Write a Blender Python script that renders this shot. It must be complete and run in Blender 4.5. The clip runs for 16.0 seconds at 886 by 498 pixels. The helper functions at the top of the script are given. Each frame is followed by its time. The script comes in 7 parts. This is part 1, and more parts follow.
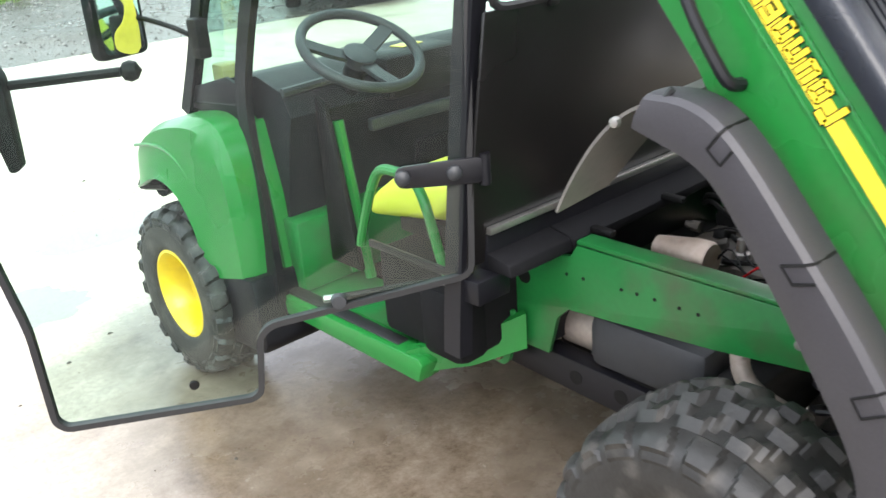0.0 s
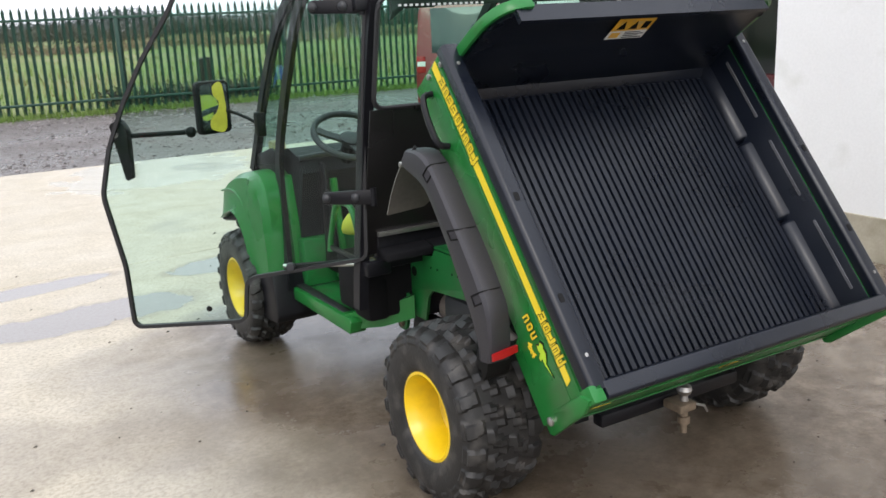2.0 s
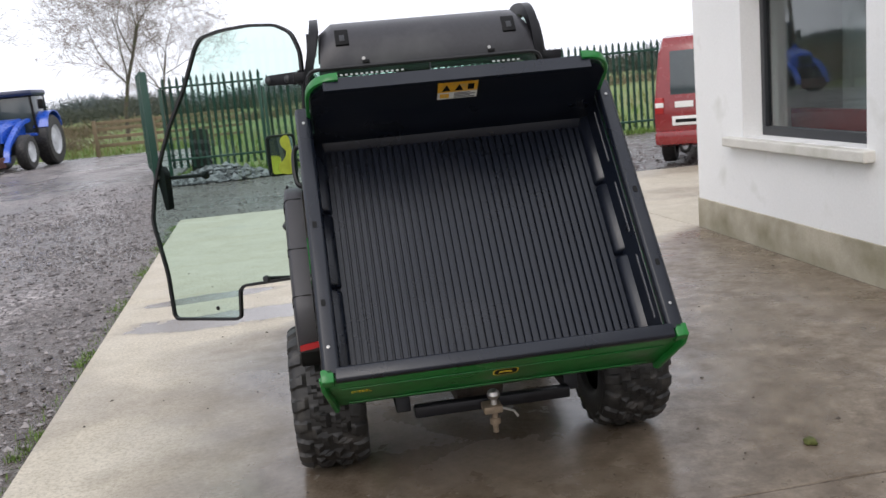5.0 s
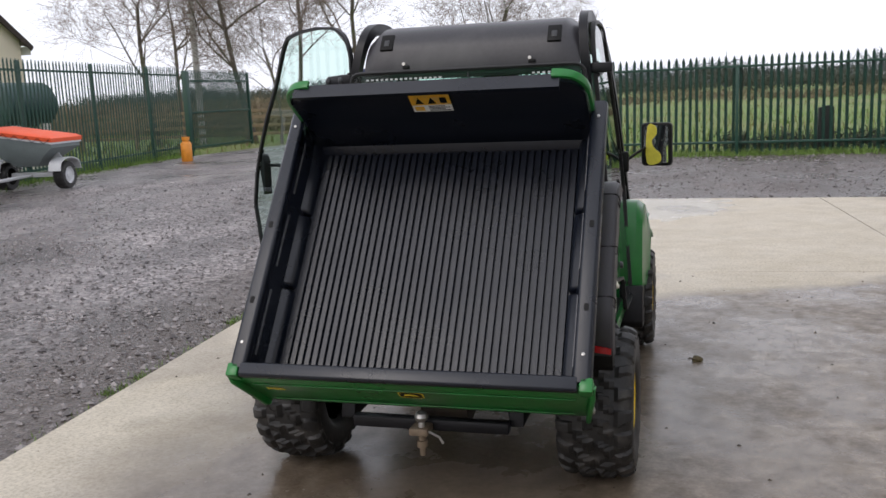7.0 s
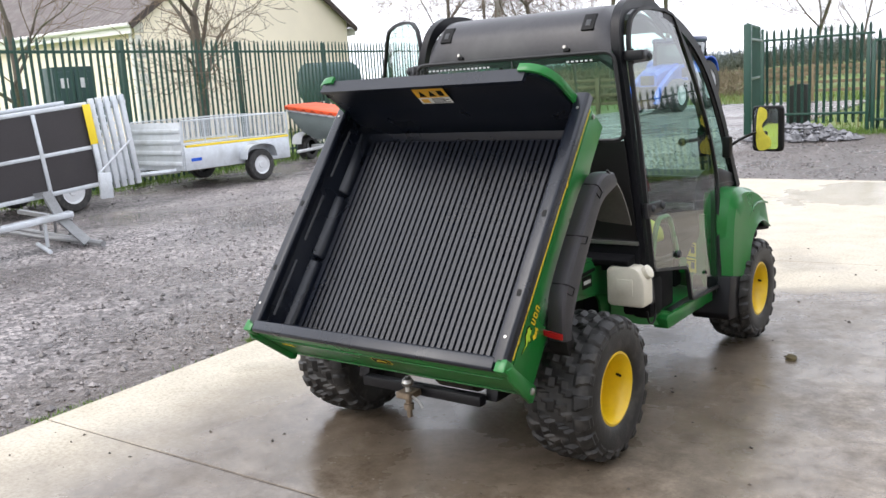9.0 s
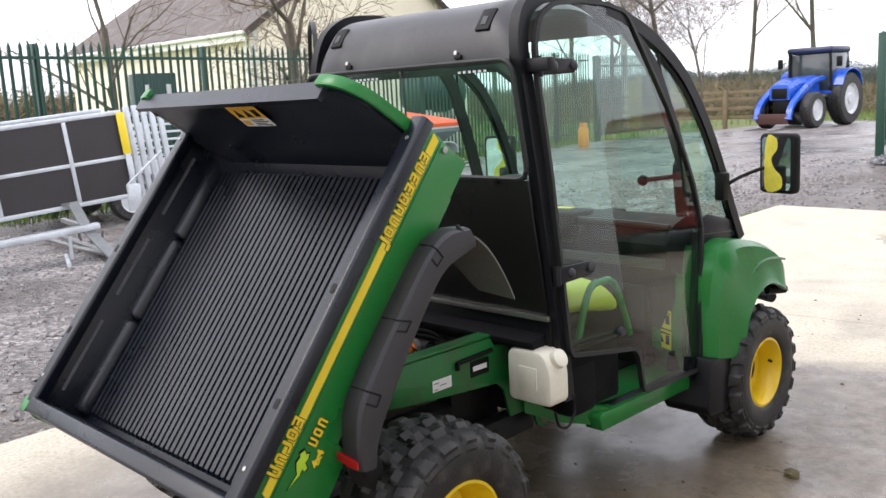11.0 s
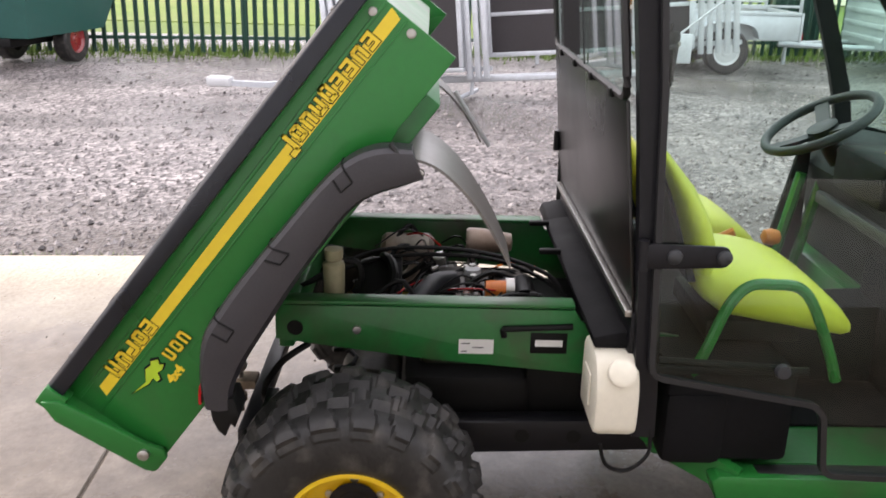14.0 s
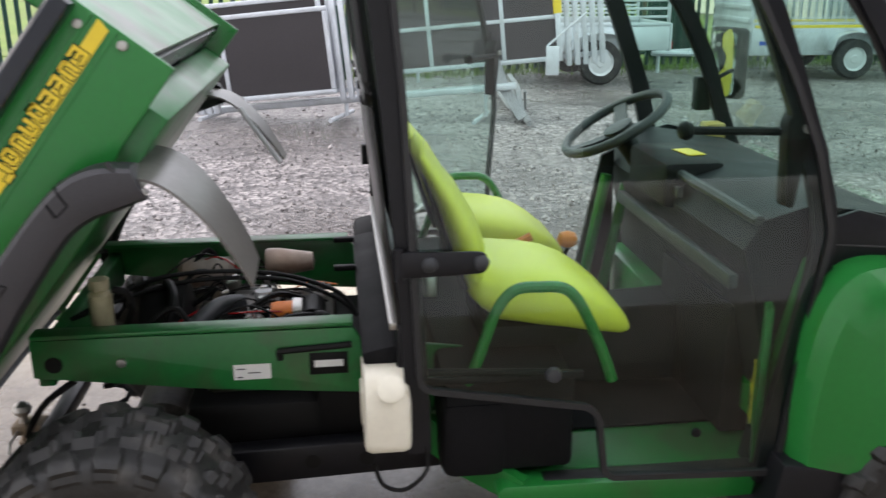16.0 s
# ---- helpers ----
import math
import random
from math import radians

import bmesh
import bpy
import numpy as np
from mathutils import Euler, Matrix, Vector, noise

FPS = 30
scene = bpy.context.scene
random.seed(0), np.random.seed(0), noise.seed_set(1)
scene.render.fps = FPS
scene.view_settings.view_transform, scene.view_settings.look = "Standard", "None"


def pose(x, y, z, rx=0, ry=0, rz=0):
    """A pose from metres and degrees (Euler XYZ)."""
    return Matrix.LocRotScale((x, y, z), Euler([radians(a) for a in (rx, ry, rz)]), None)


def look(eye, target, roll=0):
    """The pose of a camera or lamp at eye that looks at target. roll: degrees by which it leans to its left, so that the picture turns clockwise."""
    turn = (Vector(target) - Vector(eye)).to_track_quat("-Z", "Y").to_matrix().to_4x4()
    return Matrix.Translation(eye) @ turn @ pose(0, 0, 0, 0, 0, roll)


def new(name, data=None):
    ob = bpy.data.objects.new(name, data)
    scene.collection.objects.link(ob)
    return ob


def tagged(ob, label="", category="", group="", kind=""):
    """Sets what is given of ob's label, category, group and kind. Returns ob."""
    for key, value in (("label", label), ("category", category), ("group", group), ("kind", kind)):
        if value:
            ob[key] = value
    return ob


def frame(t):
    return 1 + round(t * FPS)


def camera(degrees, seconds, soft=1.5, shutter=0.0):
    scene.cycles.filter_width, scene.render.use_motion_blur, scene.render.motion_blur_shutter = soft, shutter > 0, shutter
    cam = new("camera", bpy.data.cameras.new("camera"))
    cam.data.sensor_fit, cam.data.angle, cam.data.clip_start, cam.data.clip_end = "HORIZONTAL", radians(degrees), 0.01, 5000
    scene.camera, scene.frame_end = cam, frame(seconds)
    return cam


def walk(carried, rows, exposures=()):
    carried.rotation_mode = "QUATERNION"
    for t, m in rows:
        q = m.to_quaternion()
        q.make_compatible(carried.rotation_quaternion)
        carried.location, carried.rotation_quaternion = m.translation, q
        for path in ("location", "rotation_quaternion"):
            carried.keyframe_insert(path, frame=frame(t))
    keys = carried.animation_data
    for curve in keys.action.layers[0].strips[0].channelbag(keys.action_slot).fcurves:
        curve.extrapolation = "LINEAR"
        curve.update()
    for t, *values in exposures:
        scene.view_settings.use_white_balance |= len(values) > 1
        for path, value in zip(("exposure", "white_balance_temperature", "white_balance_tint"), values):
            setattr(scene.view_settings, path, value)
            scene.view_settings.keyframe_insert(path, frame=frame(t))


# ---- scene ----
cam = camera(52.6, 16.0, 1.5, 0.2)
PATH = [
    (0, (-1.902, -0.71, 1.544), (-0.693, 0.686, 0.774), -4.2),
    (0.5, (-2.024, -1.152, 1.584), (-0.819, 0.295, 0.909), -3.5),
    (1, (-2.082, -1.609, 1.587), (-0.996, -0.033, 1.005), -3.0),
    (1.5, (-2.111, -2.05, 1.606), (-1.048, -0.429, 1.116), -3.0),
    (2, (-2.107, -2.427, 1.614), (-1.126, -0.758, 1.111), -2.6),
    (2.5, (-1.872, -2.76, 1.578), (-1.086, -0.98, 1.118), -1.4),
    (3, (-1.664, -3.028, 1.629), (-0.99, -1.191, 1.218), -3.0),
    (3.2, (-1.603, -3.153, 1.626), (-0.935, -1.314, 1.21), -2.6),
    (5.3, (-0.306, -3.765, 1.58), (-0.186, -1.801, 1.224), -3.5),
    (5.5, (-0.118, -3.772, 1.58), (-0.092, -1.813, 1.179), -1.7),
    (6, (0.245, -3.693, 1.538), (0.141, -1.726, 1.195), -2.5),
    (6.5, (0.567, -3.589, 1.582), (0.251, -1.643, 1.245), -2.4),
    (7, (1.014, -3.558, 1.583), (0.474, -1.663, 1.241), -2.5),
    (7.5, (1.367, -3.441, 1.562), (0.7, -1.592, 1.195), -4.4),
    (8, (1.7, -3.257, 1.59), (0.858, -1.479, 1.232), -3.8),
    (8.5, (2.112, -3.264, 1.587), (1.064, -1.606, 1.195), -2.6),
    (9, (2.339, -3.227, 1.609), (1.162, -1.652, 1.24), -3.6),
    (9.5, (2.447, -2.896, 1.588), (1.217, -1.359, 1.234), -3.3),
    (9.7, (2.476, -2.749, 1.607), (1.227, -1.225, 1.262), -2.8),
    (11.8, (2.514, -1.044, 1.561), (0.851, -0.012, 1.148), -0.6),
    (12, (2.475, -0.871, 1.574), (0.743, 0.012, 1.107), 0.3),
    (12.5, (2.38, -0.517, 1.54), (0.58, 0.231, 1.09), 1.1),
    (13, (2.275, -0.208, 1.554), (0.4, 0.319, 1.1), 2.1),
    (13.5, (2.388, 0.036, 1.58), (0.466, 0.301, 1.092), 3.3),
    (14, (2.515, 0.162, 1.593), (0.62, 0.199, 0.955), 1.5),
    (14.5, (2.52, 0.171, 1.571), (0.691, 0.153, 0.761), 1.3),
    (15, (2.499, 0.157, 1.567), (0.68, 0.121, 0.735), 1.1),
    (15.5, (2.472, 0.198, 1.574), (0.578, 0.252, 0.933), -0.3),
    (16, (2.465, 0.527, 1.557), (0.567, 0.75, 0.966), -0.3),
]
LIGHT = [(0.0, 1.95, 6500, 11), (0.5, 1.60, 6450, 12), (1.0, 1.27, 6450, 13), (1.5, .90, 6500, 12), (2.0, .78, 6500, 12), (2.5, .38, 6500, 12), (3.0, .36, 6500, 12), (5.5, .33, 6500, 13), (6.0, .36, 6500, 13), (7.0, .18, 6500, 14), (8.0, .45, 6500, 14), (8.5, .75, 6500, 13),
         (9.0, 1.03, 6450, 12), (9.5, 1.05, 6450, 12), (12.0, 1.08, 6600, 15), (12.5, 1.26, 6600, 16), (13.0, 1.38, 6800, 20), (13.5, 1.00, 6950, 18), (14.0, 1.25, 6900, 19), (14.5, 1.72, 6800, 18), (15.0, 1.93, 6600, 15), (15.5, 1.36, 6600, 14), (16.0, 1.06, 6600, 14)]
walk(cam, [(t, look(eye, target, roll)) for t, eye, target, roll in PATH], LIGHT)

# ---- sky, sun, exposure ----
world = bpy.data.worlds.new("overcast_sky")
scene.world = world
world.use_nodes = True
wn, wl = world.node_tree.nodes, world.node_tree.links
sky = wn.new("ShaderNodeTexSky")
sky.sky_type, sky.sun_disc = "NISHITA", False
sky.sun_elevation, sky.sun_rotation = radians(35), radians(-150)
sky.air_density, sky.dust_density, sky.ozone_density = 1.0, 6.0, 1.0
cloud = wn.new("ShaderNodeMixRGB")
cloud.inputs["Fac"].default_value = 0.86
cloud.inputs["Color2"].default_value = (9.7, 10.1, 10.9, 1)
wl.new(sky.outputs[0], cloud.inputs["Color1"])
wl.new(cloud.outputs[0], wn["Background"].inputs["Color"])
wn["Background"].inputs["Strength"].default_value = 0.115
sun = new("sun", bpy.data.lights.new("sun", "SUN"))
sun.data.energy, sun.data.angle, sun.data.color = 0.6, radians(25), (1.0, 0.97, 0.93)
sun.matrix_world = look((-6, -10, 12), (0, 0, 0))
scene.view_settings.exposure = 0.0


# ---- materials ----
def material(name, color, rough=0.6, metal=0.0, vary=0.12, scale=8.0, fine=60.0, bump=0.0, bump_scale=None,
             spec=0.5, coat=0.0, dirt=None, dirt_amount=0.0, dirt_scale=3.0, per_piece=0.0, rough_vary=0.15):
    m = bpy.data.materials.new(name)
    m.use_nodes = True
    n, l = m.node_tree.nodes, m.node_tree.links
    b = n["Principled BSDF"]
    tc = n.new("ShaderNodeTexCoord")
    big, small = n.new("ShaderNodeTexNoise"), n.new("ShaderNodeTexNoise")
    for tex, s in ((big, scale), (small, fine)):
        tex.inputs["Scale"].default_value, tex.inputs["Detail"].default_value = s, 4
        l.new(tc.outputs["Object"], tex.inputs["Vector"])
    add = n.new("ShaderNodeMath")
    l.new(big.outputs["Fac"], add.inputs[0]), l.new(small.outputs["Fac"], add.inputs[1])
    total = add.outputs[0]
    if per_piece:
        info, more = n.new("ShaderNodeObjectInfo"), n.new("ShaderNodeMath")
        more.operation = "MULTIPLY_ADD"
        more.inputs[1].default_value = per_piece
        l.new(info.outputs["Random"], more.inputs[0]), l.new(total, more.inputs[2])
        total = more.outputs[0]
    ramp = n.new("ShaderNodeMapRange")
    ramp.inputs["From Min"].default_value, ramp.inputs["From Max"].default_value = 0.6, 1.4 + per_piece
    ramp.inputs["To Min"].default_value, ramp.inputs["To Max"].default_value = 1 - vary, 1 + vary
    l.new(total, ramp.inputs["Value"])
    hsv = n.new("ShaderNodeHueSaturation")
    hsv.inputs["Color"].default_value = (*color, 1)
    l.new(ramp.outputs[0], hsv.inputs["Value"])
    out = hsv.outputs[0]
    if dirt:
        dn, dr, dm = n.new("ShaderNodeTexNoise"), n.new("ShaderNodeMapRange"), n.new("ShaderNodeMixRGB")
        dn.inputs["Scale"].default_value, dn.inputs["Detail"].default_value = dirt_scale, 8
        dr.inputs["From Min"].default_value, dr.inputs["From Max"].default_value = 0.62 - dirt_amount * 0.4, 0.8
        l.new(tc.outputs["Object"], dn.inputs["Vector"]), l.new(dn.outputs["Fac"], dr.inputs["Value"])
        l.new(dr.outputs[0], dm.inputs["Fac"]), l.new(out, dm.inputs["Color1"])
        dm.inputs["Color2"].default_value = (*dirt, 1)
        out = dm.outputs[0]
    l.new(out, b.inputs["Base Color"])
    rr = n.new("ShaderNodeMapRange")
    rr.inputs["To Min"].default_value, rr.inputs["To Max"].default_value = max(0.02, rough - rough_vary), min(1, rough + rough_vary)
    l.new(big.outputs["Fac"], rr.inputs["Value"]), l.new(rr.outputs[0], b.inputs["Roughness"])
    b.inputs["Metallic"].default_value, b.inputs["Specular IOR Level"].default_value = metal, spec
    b.inputs["Coat Weight"].default_value, b.inputs["Coat Roughness"].default_value = coat, 0.12
    if bump:
        bt, bp = n.new("ShaderNodeTexNoise"), n.new("ShaderNodeBump")
        bt.inputs["Scale"].default_value, bt.inputs["Detail"].default_value = bump_scale or fine, 5
        bp.inputs["Strength"].default_value, bp.inputs["Distance"].default_value = bump, 0.004
        l.new(tc.outputs["Object"], bt.inputs["Vector"]), l.new(bt.outputs["Fac"], bp.inputs["Height"])
        l.new(bp.outputs[0], b.inputs["Normal"])
    return m


def glass(name, tint, see=0.9):
    m = bpy.data.materials.new(name)
    m.use_nodes = True
    n, l = m.node_tree.nodes, m.node_tree.links
    n.remove(n["Principled BSDF"])
    clear, gloss, mix, lean = (n.new("ShaderNode" + k) for k in ("BsdfTransparent", "BsdfGlossy", "MixShader", "LayerWeight"))
    clear.inputs["Color"].default_value = (*[c * see for c in tint], 1)
    gloss.inputs["Roughness"].default_value, lean.inputs["Blend"].default_value = 0.02, 0.5
    power, level = n.new("ShaderNodeMath"), n.new("ShaderNodeMapRange")
    power.operation = "POWER"
    power.inputs[1].default_value = 3.2
    level.inputs["To Min"].default_value, level.inputs["To Max"].default_value = 0.042, 0.95
    l.new(lean.outputs["Facing"], power.inputs[0]), l.new(power.outputs[0], level.inputs["Value"])
    l.new(level.outputs[0], mix.inputs[0]), l.new(clear.outputs[0], mix.inputs[1]), l.new(gloss.outputs[0], mix.inputs[2])
    l.new(mix.outputs[0], n["Material Output"].inputs["Surface"])
    return m


GREEN = material("green_paint", (0.011, 0.158, 0.028), 0.30, vary=0.08, scale=2, coat=0.15, spec=0.4, dirt=(0.05, 0.10, 0.04), dirt_amount=0.15)
GREEN_DEEP = material("green_paint_frame", (0.011, 0.135, 0.031), 0.36, vary=0.12, scale=5, dirt=(0.06, 0.06, 0.035), dirt_amount=0.3, dirt_scale=6)
YELLOW = material("yellow_rim_paint", (0.80, 0.54, 0.008), 0.34, vary=0.06, scale=5, coat=0.2, dirt=(0.38, 0.25, 0.03), dirt_amount=0.12)
DECAL = material("yellow_decal", (0.80, 0.60, 0.03), 0.38, vary=0.05)
MIRROR_PATCH = material("yellow_mirror_patch", (0.56, 0.49, 0.06), 0.35, vary=0.15, scale=20)
SEAT = material("yellow_vinyl", (0.73, 0.69, 0.06), 0.45, vary=0.06, scale=6, bump=0.12, bump_scale=220)
BLACK = material("black_paint", (0.006, 0.006, 0.008), 0.40, vary=0.3, scale=5, spec=0.28)
LINER = material("black_bed_liner", (0.0048, 0.0070, 0.0130), 0.30, vary=0.3, scale=4, fine=140, bump=0.15, bump_scale=300, spec=0.46, dirt=(0.014, 0.016, 0.021), dirt_amount=0.22)
PLASTIC = material("grey_flare_plastic", (0.027, 0.0255, 0.030), 0.46, vary=0.2, scale=4, fine=200, bump=0.12, bump_scale=420)
DASH = material("dash_plastic", (0.009, 0.010, 0.012), 0.6, vary=0.2, spec=0.25)
# slot edges, paler than the liner round them
SLOT = material("pale_slot_edge", (0.11, 0.112, 0.12), 0.5, vary=0.3)
DULL = material("dull_black_plastic", (0.006, 0.006, 0.007), 0.7, vary=0.3, spec=0.15)
LIME = material("lime_decal", (0.42, 0.62, 0.03), 0.4, vary=0.08)
TRIM = material("rubber_trim", (0.010, 0.010, 0.011), 0.55, vary=0.2)
TYRE = material("tyre_rubber", (0.016, 0.0155, 0.015), 0.52, vary=0.35, scale=7, bump=0.3, bump_scale=90, spec=0.45, dirt=(0.085, 0.078, 0.070), dirt_amount=0.26, dirt_scale=14)
PANEL = material("black_plastic_panel", (0.0055, 0.005, 0.005), 0.30, vary=0.15, scale=2)
STEEL = material("bare_steel", (0.42, 0.41, 0.39), 0.35, metal=0.9, vary=0.15)
RUST = material("worn_hitch_metal", (0.22, 0.17, 0.12), 0.6, metal=0.5, vary=0.3, scale=25)
ENGINE = material("oily_engine_metal", (0.06, 0.055, 0.05), 0.45, metal=0.5, vary=0.5, scale=18, dirt=(0.10, 0.08, 0.055), dirt_amount=0.4, dirt_scale=12)
MUFFLER = material("heat_stained_muffler", (0.36, 0.31, 0.27), 0.5, metal=0.5, vary=0.25, scale=9, dirt=(0.25, 0.13, 0.07), dirt_amount=0.3)
GREY = material("dark_grey_plastic", (0.021, 0.023, 0.026), 0.5, vary=0.15)
RED = material("red_reflector", (0.34, 0.008, 0.010), 0.2, vary=0.1)
ORANGE = material("orange_knob", (0.75, 0.20, 0.03), 0.4, vary=0.08)
WHITE = material("white_label", (0.72, 0.72, 0.70), 0.5, vary=0.05)
JUG = material("translucent_white_plastic", (0.76, 0.72, 0.60), 0.4, vary=0.06, scale=6)
INK = material("black_ink", (0.005, 0.005, 0.005), 0.55, vary=0.1, spec=0.2)
MIRROR = material("mirror_glass", (0.85, 0.86, 0.87), 0.03, metal=1.0, vary=0.0, rough_vary=0.0)
CAB_GLASS = glass("green_tinted_glass", (0.75, 0.93, 0.86), 0.97)
CLEAR_GLASS = glass("window_glass", (0.82, 0.88, 0.87))
GALV = material("galvanised_steel", (0.55, 0.58, 0.61), 0.45, metal=0.35, vary=0.15, scale=12, dirt=(0.35, 0.36, 0.36), dirt_amount=0.2)
FENCE_GREEN = material("fence_green_paint", (0.010, 0.050, 0.033), 0.42, vary=0.15, per_piece=0.3)
WOOD = material("weathered_timber", (0.19, 0.145, 0.085), 0.8, vary=0.3, scale=5, fine=50, bump=0.4)
BARK = material("bark", (0.105, 0.088, 0.070), 0.9, vary=0.4, scale=6, bump=0.6, bump_scale=30, dirt=(0.09, 0.12, 0.04), dirt_amount=0.35)
TWIG_NEAR = material("brown_twigs", (0.17, 0.125, 0.085), 0.9, vary=0.35, scale=3)
TWIG = material("bare_twigs", (0.20, 0.155, 0.13), 0.9, vary=0.35, scale=3)
RENDER_WALL = material("white_render", (0.78, 0.78, 0.77), 0.85, vary=0.05, scale=1.5, bump=0.25, bump_scale=160, dirt=(0.62, 0.62, 0.58), dirt_amount=0.1)
CREAM_WALL = material("cream_render", (0.84, 0.75, 0.61), 0.85, vary=0.06, scale=1.0, bump=0.2, bump_scale=120)
ROOF = material("grey_corrugated_roof", (0.13, 0.11, 0.105), 0.8, vary=0.3, scale=2, dirt=(0.2, 0.19, 0.17), dirt_amount=0.3)
FRAME = material("dark_window_frame", (0.022, 0.024, 0.028), 0.35, vary=0.1)
STONE = material("sill_stone", (0.62, 0.60, 0.55), 0.75, vary=0.1, scale=6, dirt=(0.36, 0.36, 0.28), dirt_amount=0.2)
VAN_RED = material("red_car_paint", (0.21, 0.012, 0.014), 0.25, vary=0.08, coat=0.6)
BLUE = material("blue_tractor_paint", (0.012, 0.085, 0.50), 0.3, vary=0.08, coat=0.3)
DARKGLASS = material("dark_vehicle_glass", (0.05, 0.065, 0.07), 0.06, vary=0.1, spec=0.7, rough_vary=0.03)
PALE = material("pale_plastic", (0.55, 0.56, 0.57), 0.45, vary=0.1)
COVER = material("orange_red_cover", (0.78, 0.10, 0.03), 0.5, vary=0.12, scale=5)
BOARD = material("dark_phenolic_board", (0.029, 0.025, 0.027), 0.5, vary=0.2, scale=3)


def wet_concrete():
    m = material("damp_concrete", (0.5, 0.46, 0.39), 0.5, vary=0.08, scale=0.8)
    n, l = m.node_tree.nodes, m.node_tree.links
    b = n["Principled BSDF"]
    tc = n.new("ShaderNodeTexCoord")
    sep = n.new("ShaderNodeSeparateXYZ")
    l.new(tc.outputs["Object"], sep.inputs[0])

    def noise_tex(s, detail=6, rough=0.6):
        t = n.new("ShaderNodeTexNoise")
        t.inputs["Scale"].default_value, t.inputs["Detail"].default_value, t.inputs["Roughness"].default_value = s, detail, rough
        l.new(tc.outputs["Object"], t.inputs["Vector"])
        return t.outputs["Fac"]

    def mth(op, a, c, d=None):
        t = n.new("ShaderNodeMath")
        t.operation = op
        for i, v in enumerate((a, c, d)):
            if v is None:
                continue
            if isinstance(v, (int, float)):
                t.inputs[i].default_value = v
            else:
                l.new(v, t.inputs[i])
        return t.outputs[0]

    def rng(v, a, c, d=0.0, e=1.0):
        t = n.new("ShaderNodeMapRange")
        for key, val in (("From Min", a), ("From Max", c), ("To Min", d), ("To Max", e)):
            t.inputs[key].default_value = val
        l.new(v, t.inputs["Value"])
        return t.outputs[0]

    def mix(f, c1, c2):
        t = n.new("ShaderNodeMixRGB")
        for key, val in (("Fac", f), ("Color1", c1), ("Color2", c2)):
            if isinstance(val, tuple):
                t.inputs[key].default_value = (*val, 1)
            else:
                l.new(val, t.inputs[key])
        return t.outputs[0]

    # the wet stretch: near the vehicle, with a wandering edge
    edge = mth("ADD", mth("MULTIPLY_ADD", sep.outputs["X"], -0.45, sep.outputs["Y"]), mth("MULTIPLY_ADD", noise_tex(0.8), 1.0, -0.5))
    dry_far = rng(edge, 2.72, 3.02)
    dry_left = rng(mth("MULTIPLY_ADD", noise_tex(1.1), 1.3, mth("MULTIPLY", sep.outputs["X"], -1.0)), 1.55, 2.45)
    dry = mth("MAXIMUM", dry_far, dry_left)
    patches = rng(noise_tex(0.35, 3), 0.56, 0.60)
    pools = rims = None
    for px, py, hx, hy, slant, wander in ((-1.60, 3.78, 0.56, 0.13, 0.16, 1.1), (-1.40, 2.95, 0.66, 0.24, 0.02, 1.3), (-0.40, 3.62, 0.34, 0.20, 0.0, 1.3)):
        dx = mth("MULTIPLY_ADD", sep.outputs["X"], 1 / hx, -px / hx)
        dy = mth("SUBTRACT", mth("MULTIPLY_ADD", sep.outputs["Y"], 1 / hy, -py / hy), mth("MULTIPLY", dx, slant * hx / hy))
        far = mth("ADD", mth("ADD", mth("MULTIPLY", dx, dx), mth("MULTIPLY", dy, dy)), mth("MULTIPLY_ADD", noise_tex(2.6, 3), 2 * wander, -wander))
        one, ring_ = rng(far, 1.04, 0.96), rng(far, 1.45, 1.0)
        pools = one if pools is None else mth("MAXIMUM", pools, one)
        rims = ring_ if rims is None else mth("MAXIMUM", rims, ring_)
    dx = mth("MULTIPLY_ADD", sep.outputs["X"], 1 / 1.15, -0.35 / 1.15)
    dy = mth("SUBTRACT", mth("MULTIPLY_ADD", sep.outputs["Y"], 1 / 1.15, -8.25 / 1.15), mth("MULTIPLY", dx, 0.35))
    film_far = rng(mth("ADD", mth("ADD", mth("MULTIPLY", dx, dx), mth("MULTIPLY", dy, dy)), mth("MULTIPLY_ADD", noise_tex(2.2, 3), 2.6, -1.3)), 1.06, 0.94)
    dry = mth("MULTIPLY", dry, mth("SUBTRACT", 1.0, mth("MULTIPLY", patches, 0.35)))
    grain = rng(noise_tex(4, 10, 0.75), 0.30, 0.70)
    speck = rng(noise_tex(48, 6, 0.75), 0.44, 0.64)
    blotch = rng(noise_tex(9.0, 10, 0.82), 0.40, 0.62)
    wet_c = mix(grain, (0.085, 0.064, 0.046), (0.38, 0.315, 0.24))
    # darker on the vehicle's side: soaking and the vehicle's shade in one colour
    soaked_shade = rng(sep.outputs["X"], 0.3, 1.7, 0.42, 0.0)
    wet_c = mix(soaked_shade, wet_c, (0.055, 0.043, 0.032))
    wet_c = mix(mth("MULTIPLY", blotch, 0.74), wet_c, (0.060, 0.038, 0.020))
    dry_c = mix(grain, (0.45, 0.400, 0.312), (0.59, 0.532, 0.425))
    dry_c = mix(mth("MULTIPLY", rng(noise_tex(0.9, 7, 0.7), 0.45, 0.75), 0.45), dry_c, (0.40, 0.35, 0.26))
    dry_c = mix(mth("MULTIPLY", rims, 0.55), dry_c, (0.25, 0.21, 0.165))
    dry_c = mix(mth("MULTIPLY", pools, 0.80), dry_c, (0.17, 0.155, 0.15))
    col = mix(dry, wet_c, dry_c)
    col = mix(mth("MULTIPLY", speck, 0.50), col, (0.15, 0.12, 0.09))
